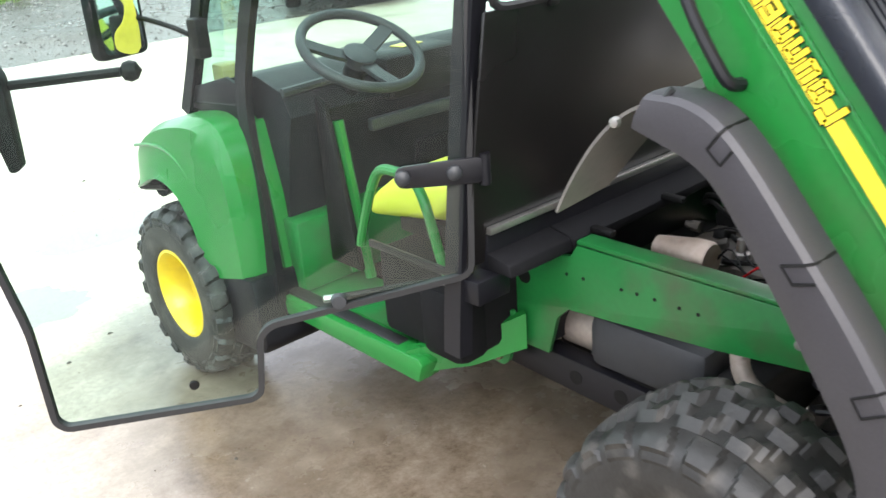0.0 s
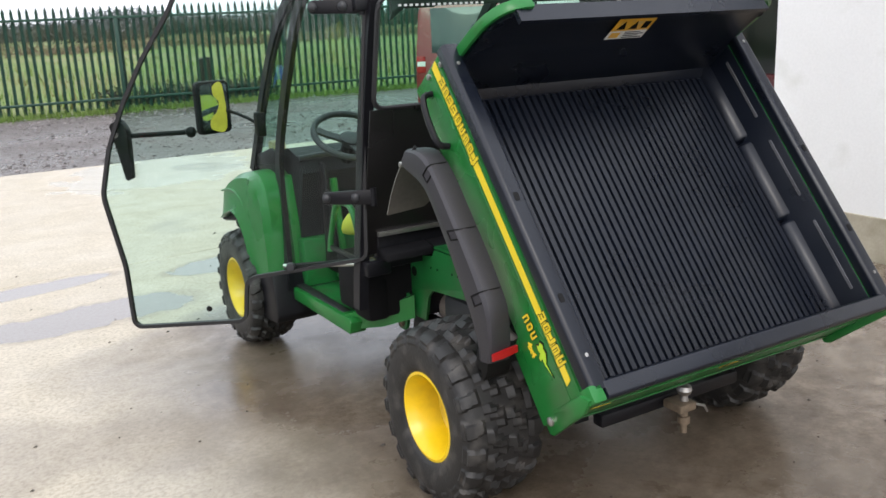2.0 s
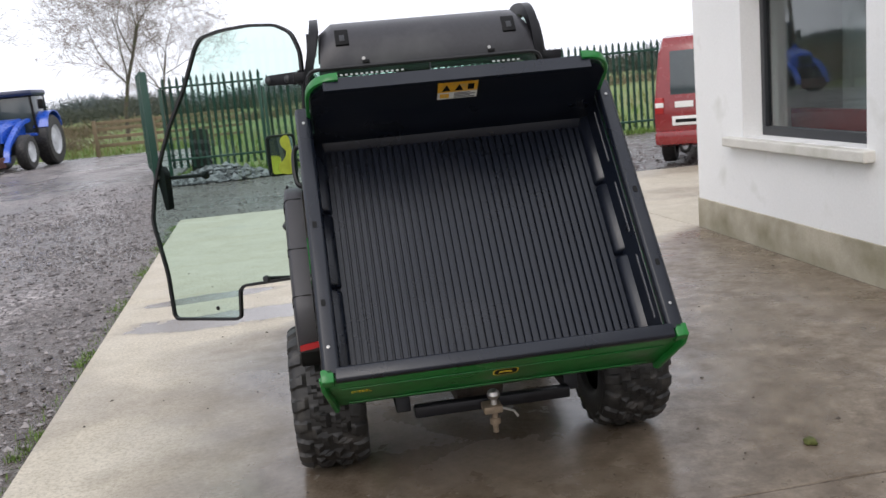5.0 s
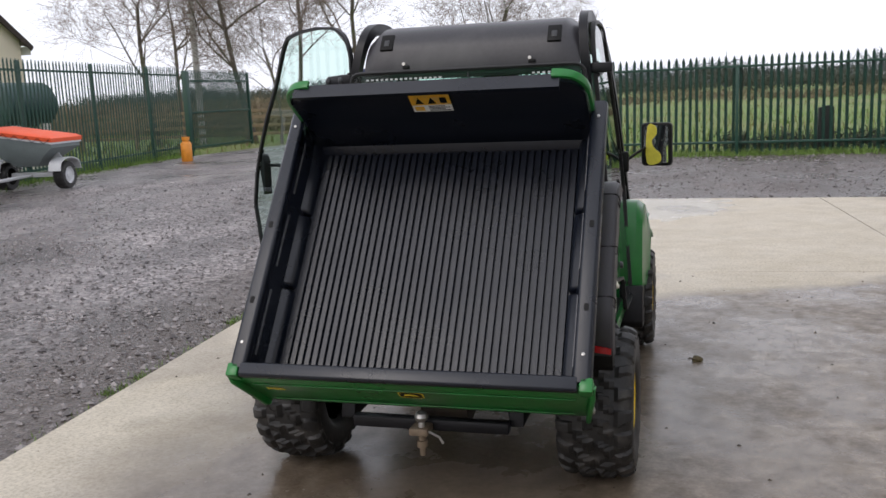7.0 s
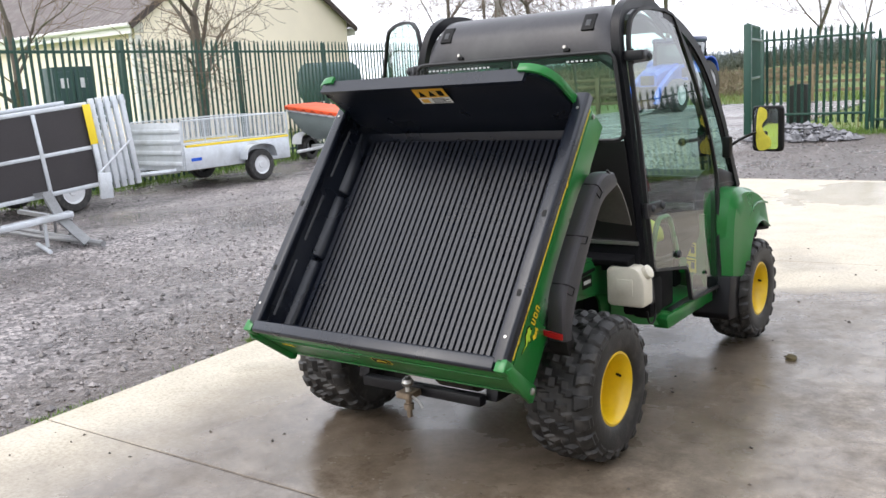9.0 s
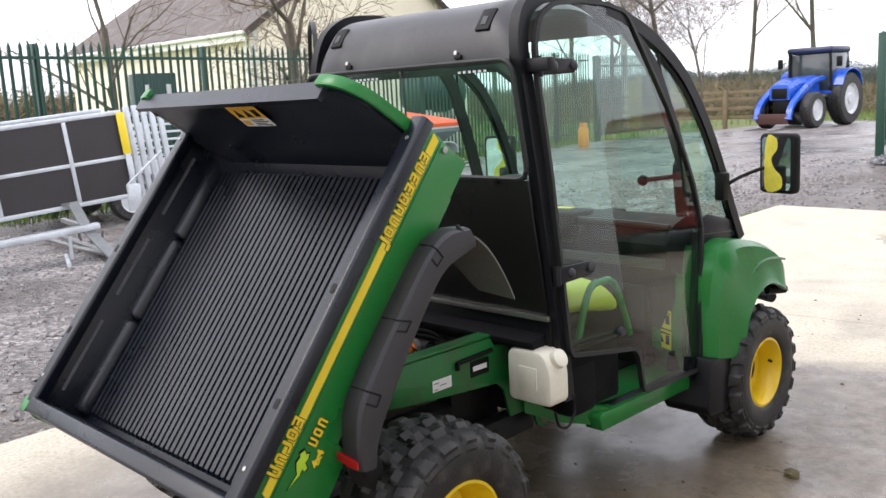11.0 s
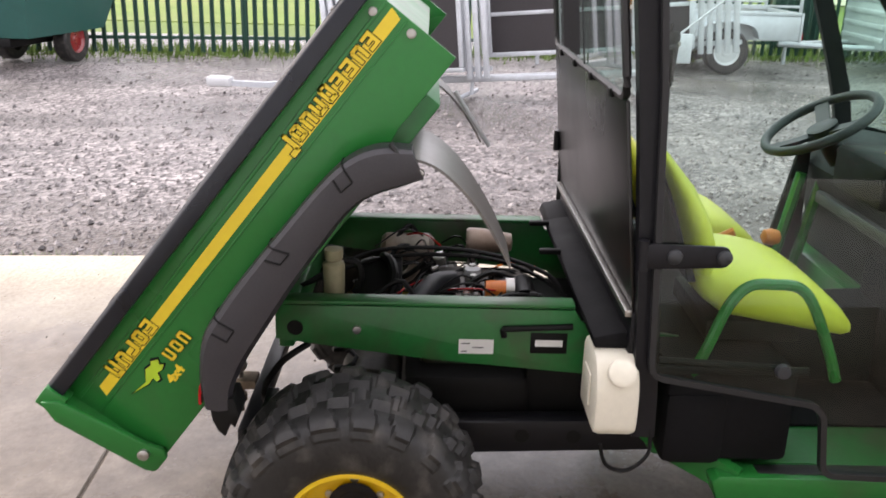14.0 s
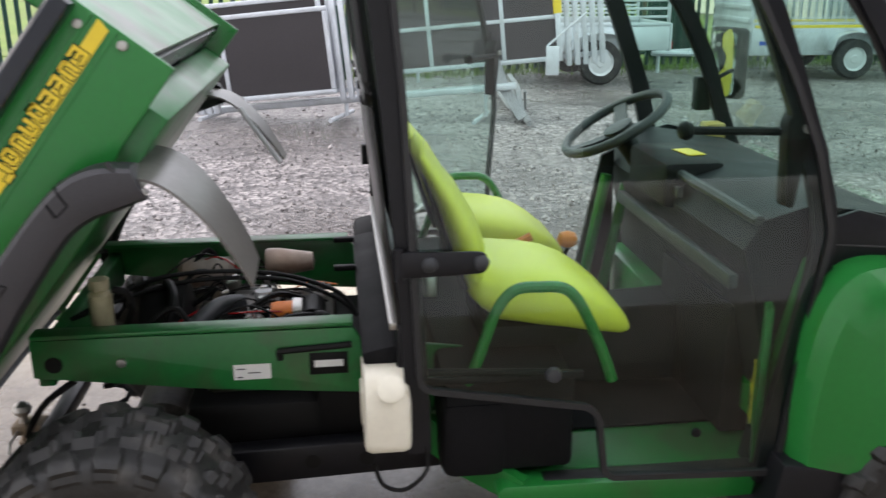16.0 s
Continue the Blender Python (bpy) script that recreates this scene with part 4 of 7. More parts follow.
# wheel-arch flares, fixed to the bed
FLARE_OUT = [(-0.335, 0.600), (-0.345, 0.680), (-0.335, 0.775), (-0.292, 0.848), (-0.235, 0.925), (-0.150, 1.030), (-0.066, 1.131), (-0.005, 1.188), (0.055, 1.212), (0.125, 1.208)]
FLARE_IN = [(-0.270, 0.600), (-0.262, 0.650), (-0.232, 0.715), (-0.180, 0.800), (-0.114, 0.905), (-0.055, 0.990), (0.000, 1.062), (0.045, 1.095), (0.100, 1.115), (0.155, 1.135)]
for s in (-1, 1):
    secs = []
    outs, ins = smooth_path([(0, *p) for p in FLARE_OUT], 4), smooth_path([(0, *p) for p in FLARE_IN], 4)
    reach = 0.76 if s > 0 else 0.82
    outs = [o + (i - o) * 0.09 for o, i in zip(outs, ins)]
    for o, i in zip(outs, ins):
        d = i - o
        row = [(0.657, o + d * 0.03), (0.715, o), (0.737, o + d * 0.04), (0.748, o + d * 0.14), (0.756, o + d * 0.58), (0.748, i - d * 0.10), (0.715, i + d * 0.0), (0.712, i - d * 0.1), (0.722, o + d * 0.75), (0.716, o + d * 0.36), (0.690, o + d * 0.20), (0.657, o + d * 0.14)]
        secs.append([(s * (0.657 + (x - 0.657) * reach), p.y, p.z) for x, p in row])
    flare = part("fender_flare", loft(secs), PLASTIC, bed, "grey textured plastic wheel-arch flare", smooth=28)
    for k in (10, 18, 26):
        o, i = outs[k], ins[k]
        t = (outs[k + 1] - outs[k - 1]).normalized()
        d = i - o
        for a in (-0.016, 0.016):
            marks = [(0.008, 0.012), (0.043, 0.018), (0.080, 0.040), (0.0915, 0.15), (0.0975, 0.48)]
            line = [((o + d * f + t * a), s * (0.6575 + x * reach)) for x, f in marks]
            part("flare_groove", tube([(x, p.y, p.z) for p, x in (line if a > 0 else line[3:])], 0.0028, 5), INK, flare)
        p0, p1 = o + d * 0.48 - t * 0.016, o + d * 0.48 + t * 0.016
        part("flare_groove", tube([(s * (0.657 + 0.0985 * reach), p0.y, p0.z), (s * (0.657 + 0.0985 * reach), p1.y, p1.z)], 0.0020, 5), INK, flare)
    part("reflector", loft([[(s * (0.657 + (x - 0.657) * reach), y, z) for x, y, z in row] for row in (
        [(0.632, -0.344, 0.622), (0.632, -0.344, 0.644), (0.632, -0.335, 0.644), (0.632, -0.335, 0.622)],
        [(0.700, -0.346, 0.614), (0.700, -0.346, 0.638), (0.700, -0.335, 0.638), (0.700, -0.335, 0.614)],
        [(0.742, -0.340, 0.610), (0.742, -0.340, 0.632), (0.741, -0.334, 0.632), (0.741, -0.334, 0.610)])]), RED, flare, "red rear reflector strip")
    flap = [(-0.318, 0.625), (-0.262, 0.628), (-0.250, 0.585), (-0.262, 0.552), (-0.272, 0.565), (-0.284, 0.530), (-0.300, 0.545), (-0.312, 0.572)]
    part("flare_flap", prism(flap, "x", *sorted((s * 0.640, s * (0.657 + 0.088 * reach))), 0.004), INK, flare, "ragged black rubber flap end")
    # thin curved mud guard ahead of the flare
    arc = smooth_path([(0, 0.10, 1.185), (0, 0.175, 1.165), (0, 0.245, 1.105), (0, 0.305, 1.02), (0, 0.345, 0.945)], 5)
    secs = []
    for k, p in enumerate(arc):
        f = k / (len(arc) - 1)
        x0, x1 = 0.43 + 0.12 * f * f, 0.706 - 0.005 * f
        nrm = Vector((0, 0.6, 0.8)) * 0.006
        secs.append([(s * x0, p.y, p.z + 0.012), (s * x1, p.y, p.z), (s * x1, p.y - nrm.y, p.z - nrm.z), (s * x0, p.y - nrm.y, p.z + 0.012 - nrm.z)])
    guard = part("mud_guard", loft(secs), material("thin_grey_guard", (0.115, 0.108, 0.098), 0.36, vary=0.2, scale=5, dirt=(0.2, 0.17, 0.14), dirt_amount=0.3), bed, "thin curved grey mud guard")
    part("guard_clip", lathe([(0.706, 0.010), (0.716, 0.009), (0.719, 0.0)], "x", 10, at=(0, 0.145 if s > 0 else 0.200, 1.150 if s > 0 else 1.140), m=Matrix.Diagonal((s, 1, 1, 1))), STEEL, guard)
    part("guard_strap", tube([(s * 0.716, 0.085, 1.212), (s * 0.722, 0.105, 1.185), (s * 0.722, 0.10, 1.15)], 0.006, 6), TRIM, guard)

# ---- chassis ----
def rail_outline():
    return [(-0.22, 0.63), (-0.22, 0.725), (0.545, 0.722), (0.565, 0.690), (0.82, 0.655), (0.82, 0.50), (0.72, 0.40), (0.64, 0.40), (0.61, 0.51), (0.575, 0.545), (0.18, 0.578)]


for s in (-1, 1):
    x0, x1 = sorted((s * 0.388, s * 0.402))
    rail = part("frame_rail", prism(rail_outline(), "x", x0, x1, 0.002), GREEN_DEEP, gator, "green pressed-steel chassis rail")
    fx0, fx1 = sorted((s * 0.345, s * 0.402))
    part("rail_flange", box((fx0, -0.22, 0.7255), (fx1, 0.545, 0.7365), 0.003), GREEN_DEEP, rail)
    part("rail_bolt", lathe([(0.402, 0.012), (0.410, 0.011), (0.412, 0.0)], "x", 8, at=(0, -0.012, 0.66), m=Matrix.Diagonal((s, 1, 1, 1))), STEEL, rail)
    part("rail_hole", lathe([(0.4022, 0.021), (0.4032, 0.021), (0.4032, 0.0)], "x", 16, at=(0, -0.17 if s > 0 else 0.716, 0.662 if s > 0 else 0.597), m=Matrix.Diagonal((s, 1, 1, 1))), INK, rail)
    low = part("lower_beam", prism([(-0.30, 0.29), (-0.28, 0.37), (0.78, 0.398), (0.80, 0.308), (0.3, 0.290)], "x", *sorted((s * 0.32, s * 0.380)), 0.006), BLACK, gator, "black lower chassis beam")
    for yb in (0.16, 0.43, 0.57):
        part("beam_hole", lathe([(0.3802, 0.020), (0.3812, 0.020), (0.3812, 0)], "x", 14, at=(0, yb, 0.346), m=Matrix.Diagonal((s, 1, 1, 1))), INK, low)
    foot = part("rail_foot", prism(rounded([(0.735, 0.50), (0.752, 0.355), (0.775, 0.325), (0.830, 0.328), (0.872, 0.42), (0.845, 0.50)], 0.012, 3), "x", *sorted((s * 0.415, s * 0.430)), 0.003), GREEN_DEEP, gator)
    part("foot_bolt", lathe([(0.430, 0.014), (0.440, 0.013), (0.442, 0.0)], "x", 8, at=(0, 0.790, 0.354), m=Matrix.Diagonal((s, 1, 1, 1))), RUST, foot)
for y, z in ((0.576, 0.641), (0.525, 0.643), (0.415, 0.648), (0.372, 0.650), (0.325, 0.651), (0.262, 0.650), (0.215, 0.650)):
    part("rivet_hole", lathe([(-0.4035, 0.0045), (-0.402, 0.0045), (-0.4035, 0.0)], "x", 8, at=(0, y, z)), INK, gator)
part("cross_member", box((-0.388, -0.215, 0.60), (0.388, -0.175, 0.70), 0.006), GREEN_DEEP, gator)
part("rail_label", box((0.4025, 0.25, 0.598), (0.4035, 0.34, 0.638)), WHITE, gator, "white maker's label with small print")
for i, (yy, ww) in enumerate(((0.257, 0.022), (0.285, 0.03), (0.257, 0.015))):
    part("label_print", box((0.4036, yy, 0.625 - 0.011 * i), (0.4040, yy + ww, 0.628 - 0.011 * i)), GREY, gator)
part("serial_plate", box((0.4025, 0.435, 0.602), (0.4045, 0.53, 0.660), 0.001), INK, gator, "black serial plate with a pale bar")
part("plate_bar", box((0.4046, 0.447, 0.622), (0.4052, 0.518, 0.640)), WHITE, gator)
part("prop_rod", tube([(0.412, 0.36, 0.672), (0.412, 0.54, 0.682)], 0.008, 6), INK, gator)
part("prop_hook", tube([(0.412, 0.362, 0.672), (0.412, 0.366, 0.650)], 0.008, 6), INK, gator)

# rear axle, springs, tow bar
part("axle_housing", lathe([(-0.50, 0.045), (-0.12, 0.05), (-0.10, 0.10), (0.10, 0.10), (0.12, 0.05), (0.50, 0.045)], "x", 20, at=(0, 0, 0.30)), ENGINE, gator)
part("tow_beam", box((-0.31, -0.35, 0.275), (0.33, -0.30, 0.322), 0.008), BLACK, gator, "black rear tow beam")
hitch = part("tow_hitch", box((-0.045, -0.44, 0.285), (0.03, -0.355, 0.315), 0.006), RUST, gator, "rusty ball hitch with a drop pin")
part("hitch_ball", lathe([(0.316, 0.014), (0.335, 0.012), (0.343, 0.022), (0.356, 0.027), (0.37, 0.022), (0.378, 0.01), (0.38, 0)], "z", 16, at=(0.0, -0.41, 0)), STEEL, hitch)
part("hitch_pin", lathe([(0.20, 0.0), (0.20, 0.012), (0.235, 0.012), (0.236, 0.022), (0.26, 0.022), (0.262, 0.014), (0.285, 0.014)], "z", 12, at=(0.0, -0.41, 0)), RUST, hitch)
part("hitch_clip", tube([(0.03, -0.42, 0.30), (0.075, -0.43, 0.285), (0.09, -0.43, 0.26)], 0.005, 6), STEEL, hitch)
for s in (-1, 1):
    coil = [(s * 0.33 + 0.03 * math.cos(t * 0.9), -0.05 + 0.03 * math.sin(t * 0.9), 0.36 + t * 0.008) for t in range(32)]
    part("spring", tube(coil, 0.007, 6), BLACK, gator)
    part("tail_arm", tube(smooth_path([(s * 0.36, -0.14, 0.60), (s * 0.37, -0.22, 0.54), (s * 0.38, -0.26, 0.45), (s * 0.36, -0.18, 0.38)], 5), 0.009, 8), INK, gator)
    part("lift_bracket", box((min(s * 0.40, s * 0.55), -0.245, 0.465), (max(s * 0.40, s * 0.55), -0.215, 0.49), 0.004), BLACK, gator)

# engine bay
bay = part("engine", box((-0.20, 0.15, 0.46), (0.22, 0.50, 0.60), 0.02), ENGINE, gator, "small oily diesel engine between the rails")
part("engine_head", box((-0.14, 0.20, 0.601), (0.16, 0.47, 0.645), 0.012), ENGINE, bay)
for i in range(3):
    part("injector", lathe([(0.645, 0.022), (0.665, 0.022), (0.668, 0.012), (0.70, 0.010), (0.70, 0)], "z", 12, at=(-0.09 + i * 0.09, 0.30, 0)), STEEL, bay)
part("intake_hose", tube(smooth_path([(0.24, 0.10, 0.64), (0.20, 0.15, 0.67), (0.13, 0.19, 0.685), (0.08, 0.24, 0.675)], 6), 0.032, 12), GREY, bay)
part("filter_can", lathe([(-0.07, 0.0), (-0.07, 0.035), (0.05, 0.035), (0.05, 0.0)], "x", 18, at=(0.15, 0.44, 0.665)), INK, bay)
part("orange_filter", lathe([(-0.03, 0.0), (-0.03, 0.026), (0.03, 0.026), (0.03, 0)], "y", 14, at=(0.15, 0.36, 0.68)), ORANGE, bay, "orange filter cap")
part("hose_clamp", lathe([(-0.012, 0.033), (0.012, 0.033)], "y", 16, at=(0.15, 0.40, 0.68)), STEEL, bay)
part("flywheel_cover", lathe([(-0.08, 0.0), (-0.08, 0.11), (-0.05, 0.12), (0.04, 0.12), (0.04, 0)], "y", 28, at=(0.02, 0.05, 0.60)), INK, bay)
part("air_cleaner", lathe([(-0.045, 0.0), (-0.045, 0.040), (-0.035, 0.045), (0.0, 0.044), (0.10, 0.028), (0.105, 0.0)], "y", 20, at=(-0.235, 0.335, 0.695)), MUFFLER, bay, "pale air cleaner canister")
muff = part("muffler", lathe([(-0.09, 0.0), (-0.085, 0.035), (-0.07, 0.048), (0.07, 0.048), (0.085, 0.035), (0.09, 0.0)], "y", 24, at=(-0.30, 0.10, 0.650)), MUFFLER, gator, "heat-stained steel muffler")
part("exhaust_pipe", tube(smooth_path([(-0.30, 0.10, 0.655), (-0.35, 0.135, 0.640), (-0.372, 0.132, 0.590), (-0.382, 0.115, 0.535), (-0.386, 0.075, 0.503), (-0.390, 0.01, 0.488)], 6), 0.021, 12), MUFFLER, muff, "bright tail pipe")
part("heat_shield", lathe([(0.50, 0.0), (0.51, 0.050), (0.53, 0.062), (0.66, 0.062), (0.68, 0.050), (0.69, 0.0)], "y", 24, at=(-0.270, 0, 0.440)), MUFFLER, gator, "heat-stained exhaust box behind the lower beam")
part("coolant_bottle", lathe([(0.62, 0.0), (0.62, 0.026), (0.70, 0.028), (0.785, 0.030), (0.795, 0.020), (0.80, 0.025), (0.825, 0.025), (0.828, 0)], "z", 16, at=(0.25, -0.085, 0)), material("aged_bottle", (0.42, 0.38, 0.24), 0.45, vary=0.15), bay, "yellowed coolant bottle")
part("bottle_handle", tube(smooth_path([(0.25, -0.055, 0.795), (0.25, -0.022, 0.785), (0.25, -0.012, 0.745), (0.25, -0.028, 0.70)], 5), 0.010, 8), INK, bay)
part("duct_ring", tube([(0.08 + 0.115 * math.cos(t), 0.055 + 0.02 * math.sin(2 * t), 0.655 + 0.085 * math.sin(t)) for t in [2 * math.pi * k / 28 for k in range(28)]], 0.013, 8, closed=True), INK, bay)
part("filler_cap", lathe([(0.665, 0.022), (0.680, 0.026), (0.694, 0.024), (0.697, 0.0)], "z", 18, at=(0.02, 0.30, 0)), PALE, bay, "pale oil filler cap")
random.seed(4)
for i in range(44):
    x0, y0_, z0_ = random.uniform(-0.30, 0.28), random.uniform(0.0, 0.34), random.uniform(0.60, 0.70)
    x1, y1_ = max(-0.32, min(0.31, x0 + random.uniform(-0.12, 0.12))), y0_ + random.uniform(0.06, 0.20)
    pts = smooth_path([(x0, y0_, z0_), ((x0 + x1) / 2 + random.uniform(-0.04, 0.04), (y0_ + y1_) / 2, z0_ + random.uniform(0.0, 0.04)), (x1, y1_, random.uniform(0.60, 0.69))], 4)
    part("wire" if i % 4 else "hose", tube(pts, 0.0028 if i % 4 else 0.008, 6), RED if i % 9 == 1 else (ORANGE if i == 14 else INK), bay)
for i in range(26):
    at = (random.uniform(-0.20, 0.26), random.uniform(0.18, 0.50), random.uniform(0.64, 0.69))
    r, mat = random.uniform(0.008, 0.020), (INK, STEEL, GREY, INK, ENGINE)[i % 5]
    if i % 2:
        part("fitting", lathe([(-r, 0.0), (-r, r * 0.8), (r * 0.4, r * 0.8), (r * 0.5, r * 0.5), (r * 1.3, r * 0.5), (r * 1.3, 0.0)], "xyz"[i % 3], 10, at=at), mat, bay)
    else:
        part("fitting", box((-r, -r * 1.4, -r * 0.7), (r, r * 1.4, r * 0.7), r * 0.25, m=pose(*at, random.uniform(-20, 20), random.uniform(-20, 20), random.uniform(0, 90))), mat, bay)
for i, (yy, zz) in enumerate(((0.0, 0.745), (0.03, 0.725))):
    part("cable", tube(smooth_path([(0.20, -0.18, 0.70), (0.02, 0.02 + yy, zz), (-0.02, 0.30 + yy, zz - 0.01), (0.10, 0.50, zz - 0.03), (0.16, 0.56, 0.66)], 7), 0.0065, 7), INK, bay)
part("belly_pan", box((-0.295, 0.44, 0.30), (0.295, 0.70, 0.56), 0.02), INK, gator)
part("belly_box", box((-0.36, 0.10, 0.30), (0.30, 0.46, 0.48), 0.03), INK, gator, "black plastic tray under the engine")
part("fuel_tank", box((-0.385, 0.20, 0.40), (-0.20, 0.53, 0.545), 0.03), GREY, gator)
part("hanging_rod", tube([(-0.25, 0.24, 1.175), (-0.25, 0.352, 1.005)], 0.0075, 8), PALE, bed, "loose pale prop rod hanging from the bed")

# white jug strapped at the cab corner
jug = part("jug", prism(rounded([(0.462, 0.505), (0.658, 0.505), (0.658, 0.632), (0.622, 0.698), (0.50, 0.704), (0.462, 0.685)], 0.03, 4), "y", 0.560, 0.668, 0.018), JUG, gator, "white plastic fluid jug with a round cap")
part("jug_cap", lathe([(-0.008, 0.030), (0.004, 0.033), (0.024, 0.033), (0.028, 0.027), (0.028, 0.0)], "z", 20, m=pose(0.638, 0.620, 0.664, 0, 60, 0)), JUG, jug)
part("jug_panel", box((0.52, 0.5555, 0.56), (0.60, 0.5595, 0.64), 0.001), JUG, jug)
part("jug_hose", tube(smooth_path([(0.66, 0.58, 0.49), (0.66, 0.60, 0.435), (0.66, 0.65, 0.42), (0.65, 0.70, 0.46), (0.64, 0.70, 0.52)], 6), 0.005, 6), INK, jug)

# ---- cab ----


def cx(z):
    """Half width of the cab, which leans in towards the roof."""
    return 0.632 - 0.0733 * (z - 0.4)


cab = part("cab_frame", box((-0.60, 0.640, 0.655), (0.60, 0.680, 0.80), 0.006), BLACK, gator, "black tubular cab frame")
SIDE = [(0.685, 0.50), (0.682, 0.655), (0.664, 1.00), (0.642, 1.30), (0.610, 1.62), (0.602, 1.74), (0.630, 1.835), (0.70, 1.890), (0.80, 1.910), (0.95, 1.905), (1.07, 1.865), (1.18, 1.795)]
SCREEN = [(1.07, 1.868), (1.25, 1.815), (1.42, 1.735), (1.58, 1.615), (1.71, 1.45), (1.82, 1.25), (1.895, 1.06), (1.97, 0.895)]
MID = [(1.17, 1.835), (1.36, 1.665), (1.45, 1.50), (1.525, 1.32), (1.58, 1.17), (1.62, 1.02), (1.618, 0.90), (1.59, 0.76), (1.555, 0.61), (1.53, 0.46), (1.525, 0.37)]
for s in (-1, 1):
    sq = [(-0.027, -0.020), (0.027, -0.020), (0.027, 0.020), (-0.027, 0.020)]
    part("side_hoop", sweep(smooth_path([(s * cx(z) - (0.045 * max(0.0, min(1.0, (1.88 - z) / 0.28)) if s < 0 else 0), y, z) for y, z in SIDE], 4), sq, up=(1, 0, 0)), BLACK, cab)
    part("screen_pillar", sweep(smooth_path([(s * (cx(z) + 0.022), y, z) for y, z in SCREEN], 4), [(-0.024, -0.016), (0.024, -0.016), (0.024, 0.016), (-0.024, 0.016)], up=(1, 0, 0)), BLACK, cab)
    part("front_pillar", sweep(smooth_path([(s * (cx(z) + 0.018), y, z) for y, z in MID], 4), [(-0.028, -0.012), (0.028, -0.012), (0.028, 0.012), (-0.028, 0.012)], up=(1, 0, 0)), BLACK, cab)
    tri = [(1.42, 1.70), (1.58, 1.575), (1.70, 1.42), (1.81, 1.22), (1.88, 1.05), (1.94, 0.93), (1.65, 0.955), (1.61, 1.17), (1.53, 1.36), (1.44, 1.53)]
    part("quarter_window", pane_sheet([(s * (cx(z) + 0.015), y, z) for y, z in tri]), CAB_GLASS, cab, "small green-tinted quarter window")
    low = [(1.635, 0.905), (1.648, 1.02), (1.70, 1.035), (1.90, 0.985), (1.968, 0.915), (1.80, 0.900)]
    part("quarter_panel", prism([(y, z) for y, z in low], "x", *sorted((s * (cx(0.97) + 0.016), s * (cx(0.97) + 0.028))), 0.003), BLACK, cab, "black lower panel of the quarter window")
    part("quarter_seal", tube([(s * (cx(z) + 0.019), y, z) for y, z in tri], 0.009, 6, closed=True), TRIM, cab)

LEAN = Matrix(((1, 0, 0, 0), (0, 1, -0.105, 0.154), (0, 0, 1, 0), (0, 0, 0, 1)))  # the rear wall leans back a little
# rear wall: dark panel below, sliding window above
part("rear_panel", prism([(-0.658, 0.72), (0.595, 0.72), (0.56, 1.285), (-0.620, 1.285)], "y", 0.572, 0.582, 0.002, m=LEAN), PANEL, cab, "glossy black-brown rear cab panel")
part("panel_strip", box((-0.60, 0.555, 0.790), (0.60, 0.5715, 0.808), 0.002, m=LEAN), STEEL, cab, "thin bright metal edge strip")
for x in (-0.42, -0.14, 0.14, 0.42):
    part("panel_clip", box((x - 0.014, 0.560, 1.272), (x + 0.014, 0.5715, 1.292), 0.003, m=LEAN), INK, cab)
rw = part("rear_window", pane_sheet([(-0.605, 0.577, 1.287), (0.56, 0.577, 1.287), (0.535, 0.577, 1.690), (-0.578, 0.577, 1.690)], m=LEAN), CAB_GLASS, cab, "green-tinted rear window")
seal = rounded([(-0.605, 1.288), (0.562, 1.288), (0.537, 1.690), (-0.578, 1.690)], 0.05, 4)
part("window_seal", tube([(x, 0.576, z) for x, z in seal], 0.010, 6, closed=True, m=LEAN), TRIM, rw)
part("window_bar", box((-0.003, 0.570, 1.295), (0.003, 0.574, 1.68), 0.001, m=LEAN), GREY, rw)
for x0, count in ((-0.50, 16), (0.30, 6)):
    own = bmesh.new()
    for k in range(count):
        box((x0 + k * 0.024, 0.5675, 1.654), (x0 + k * 0.024 + 0.012, 0.5700, 1.662), 0, own, m=LEAN)
    part("heater_strip", own, PALE, rw, "row of small pale marks along the window top")

# roof shell
prof = smooth_path([(0, 0.556, 1.675), (0, 0.560, 1.745), (0, 0.590, 1.825), (0, 0.655, 1.882), (0, 0.76, 1.907), (0, 0.95, 1.912), (0, 1.09, 1.872), (0, 1.20, 1.805)], 4)
secs = []
for p in prof:
    row = []
    for k in range(17):
        t = -1 + k / 8
        e = max(0, abs(t) - 0.86) / 0.14
        row.append((t * (cx(p.z) - 0.018), p.y + 0.012 * e, p.z - 0.050 * e * e))
    secs.append(row + [(x, y + 0.018, z - 0.022) for x, y, z in reversed(row)])
roof = part("roof", loft(secs), material("matt_black_roof", (0.028, 0.027, 0.031), 0.42, vary=0.2, scale=3, bump=0.1, bump_scale=300, dirt=(0.07, 0.07, 0.07), dirt_amount=0.2), gator, "rounded satin-black cab roof", smooth=50)
for x in (-0.40, 0.40):
    part("roof_bracket", box((-0.032, -0.045, -0.004), (0.032, 0.045, 0.012), 0.004, m=pose(x, 0.601, 1.826, 53, 0, 0)), INK, roof, "black rectangular roof bracket")
    part("roof_slot", box((-0.012, -0.025, 0.0121), (0.012, 0.01, 0.0145), 0.001, m=pose(x, 0.601, 1.826, 53, 0, 0)), GREY, roof)
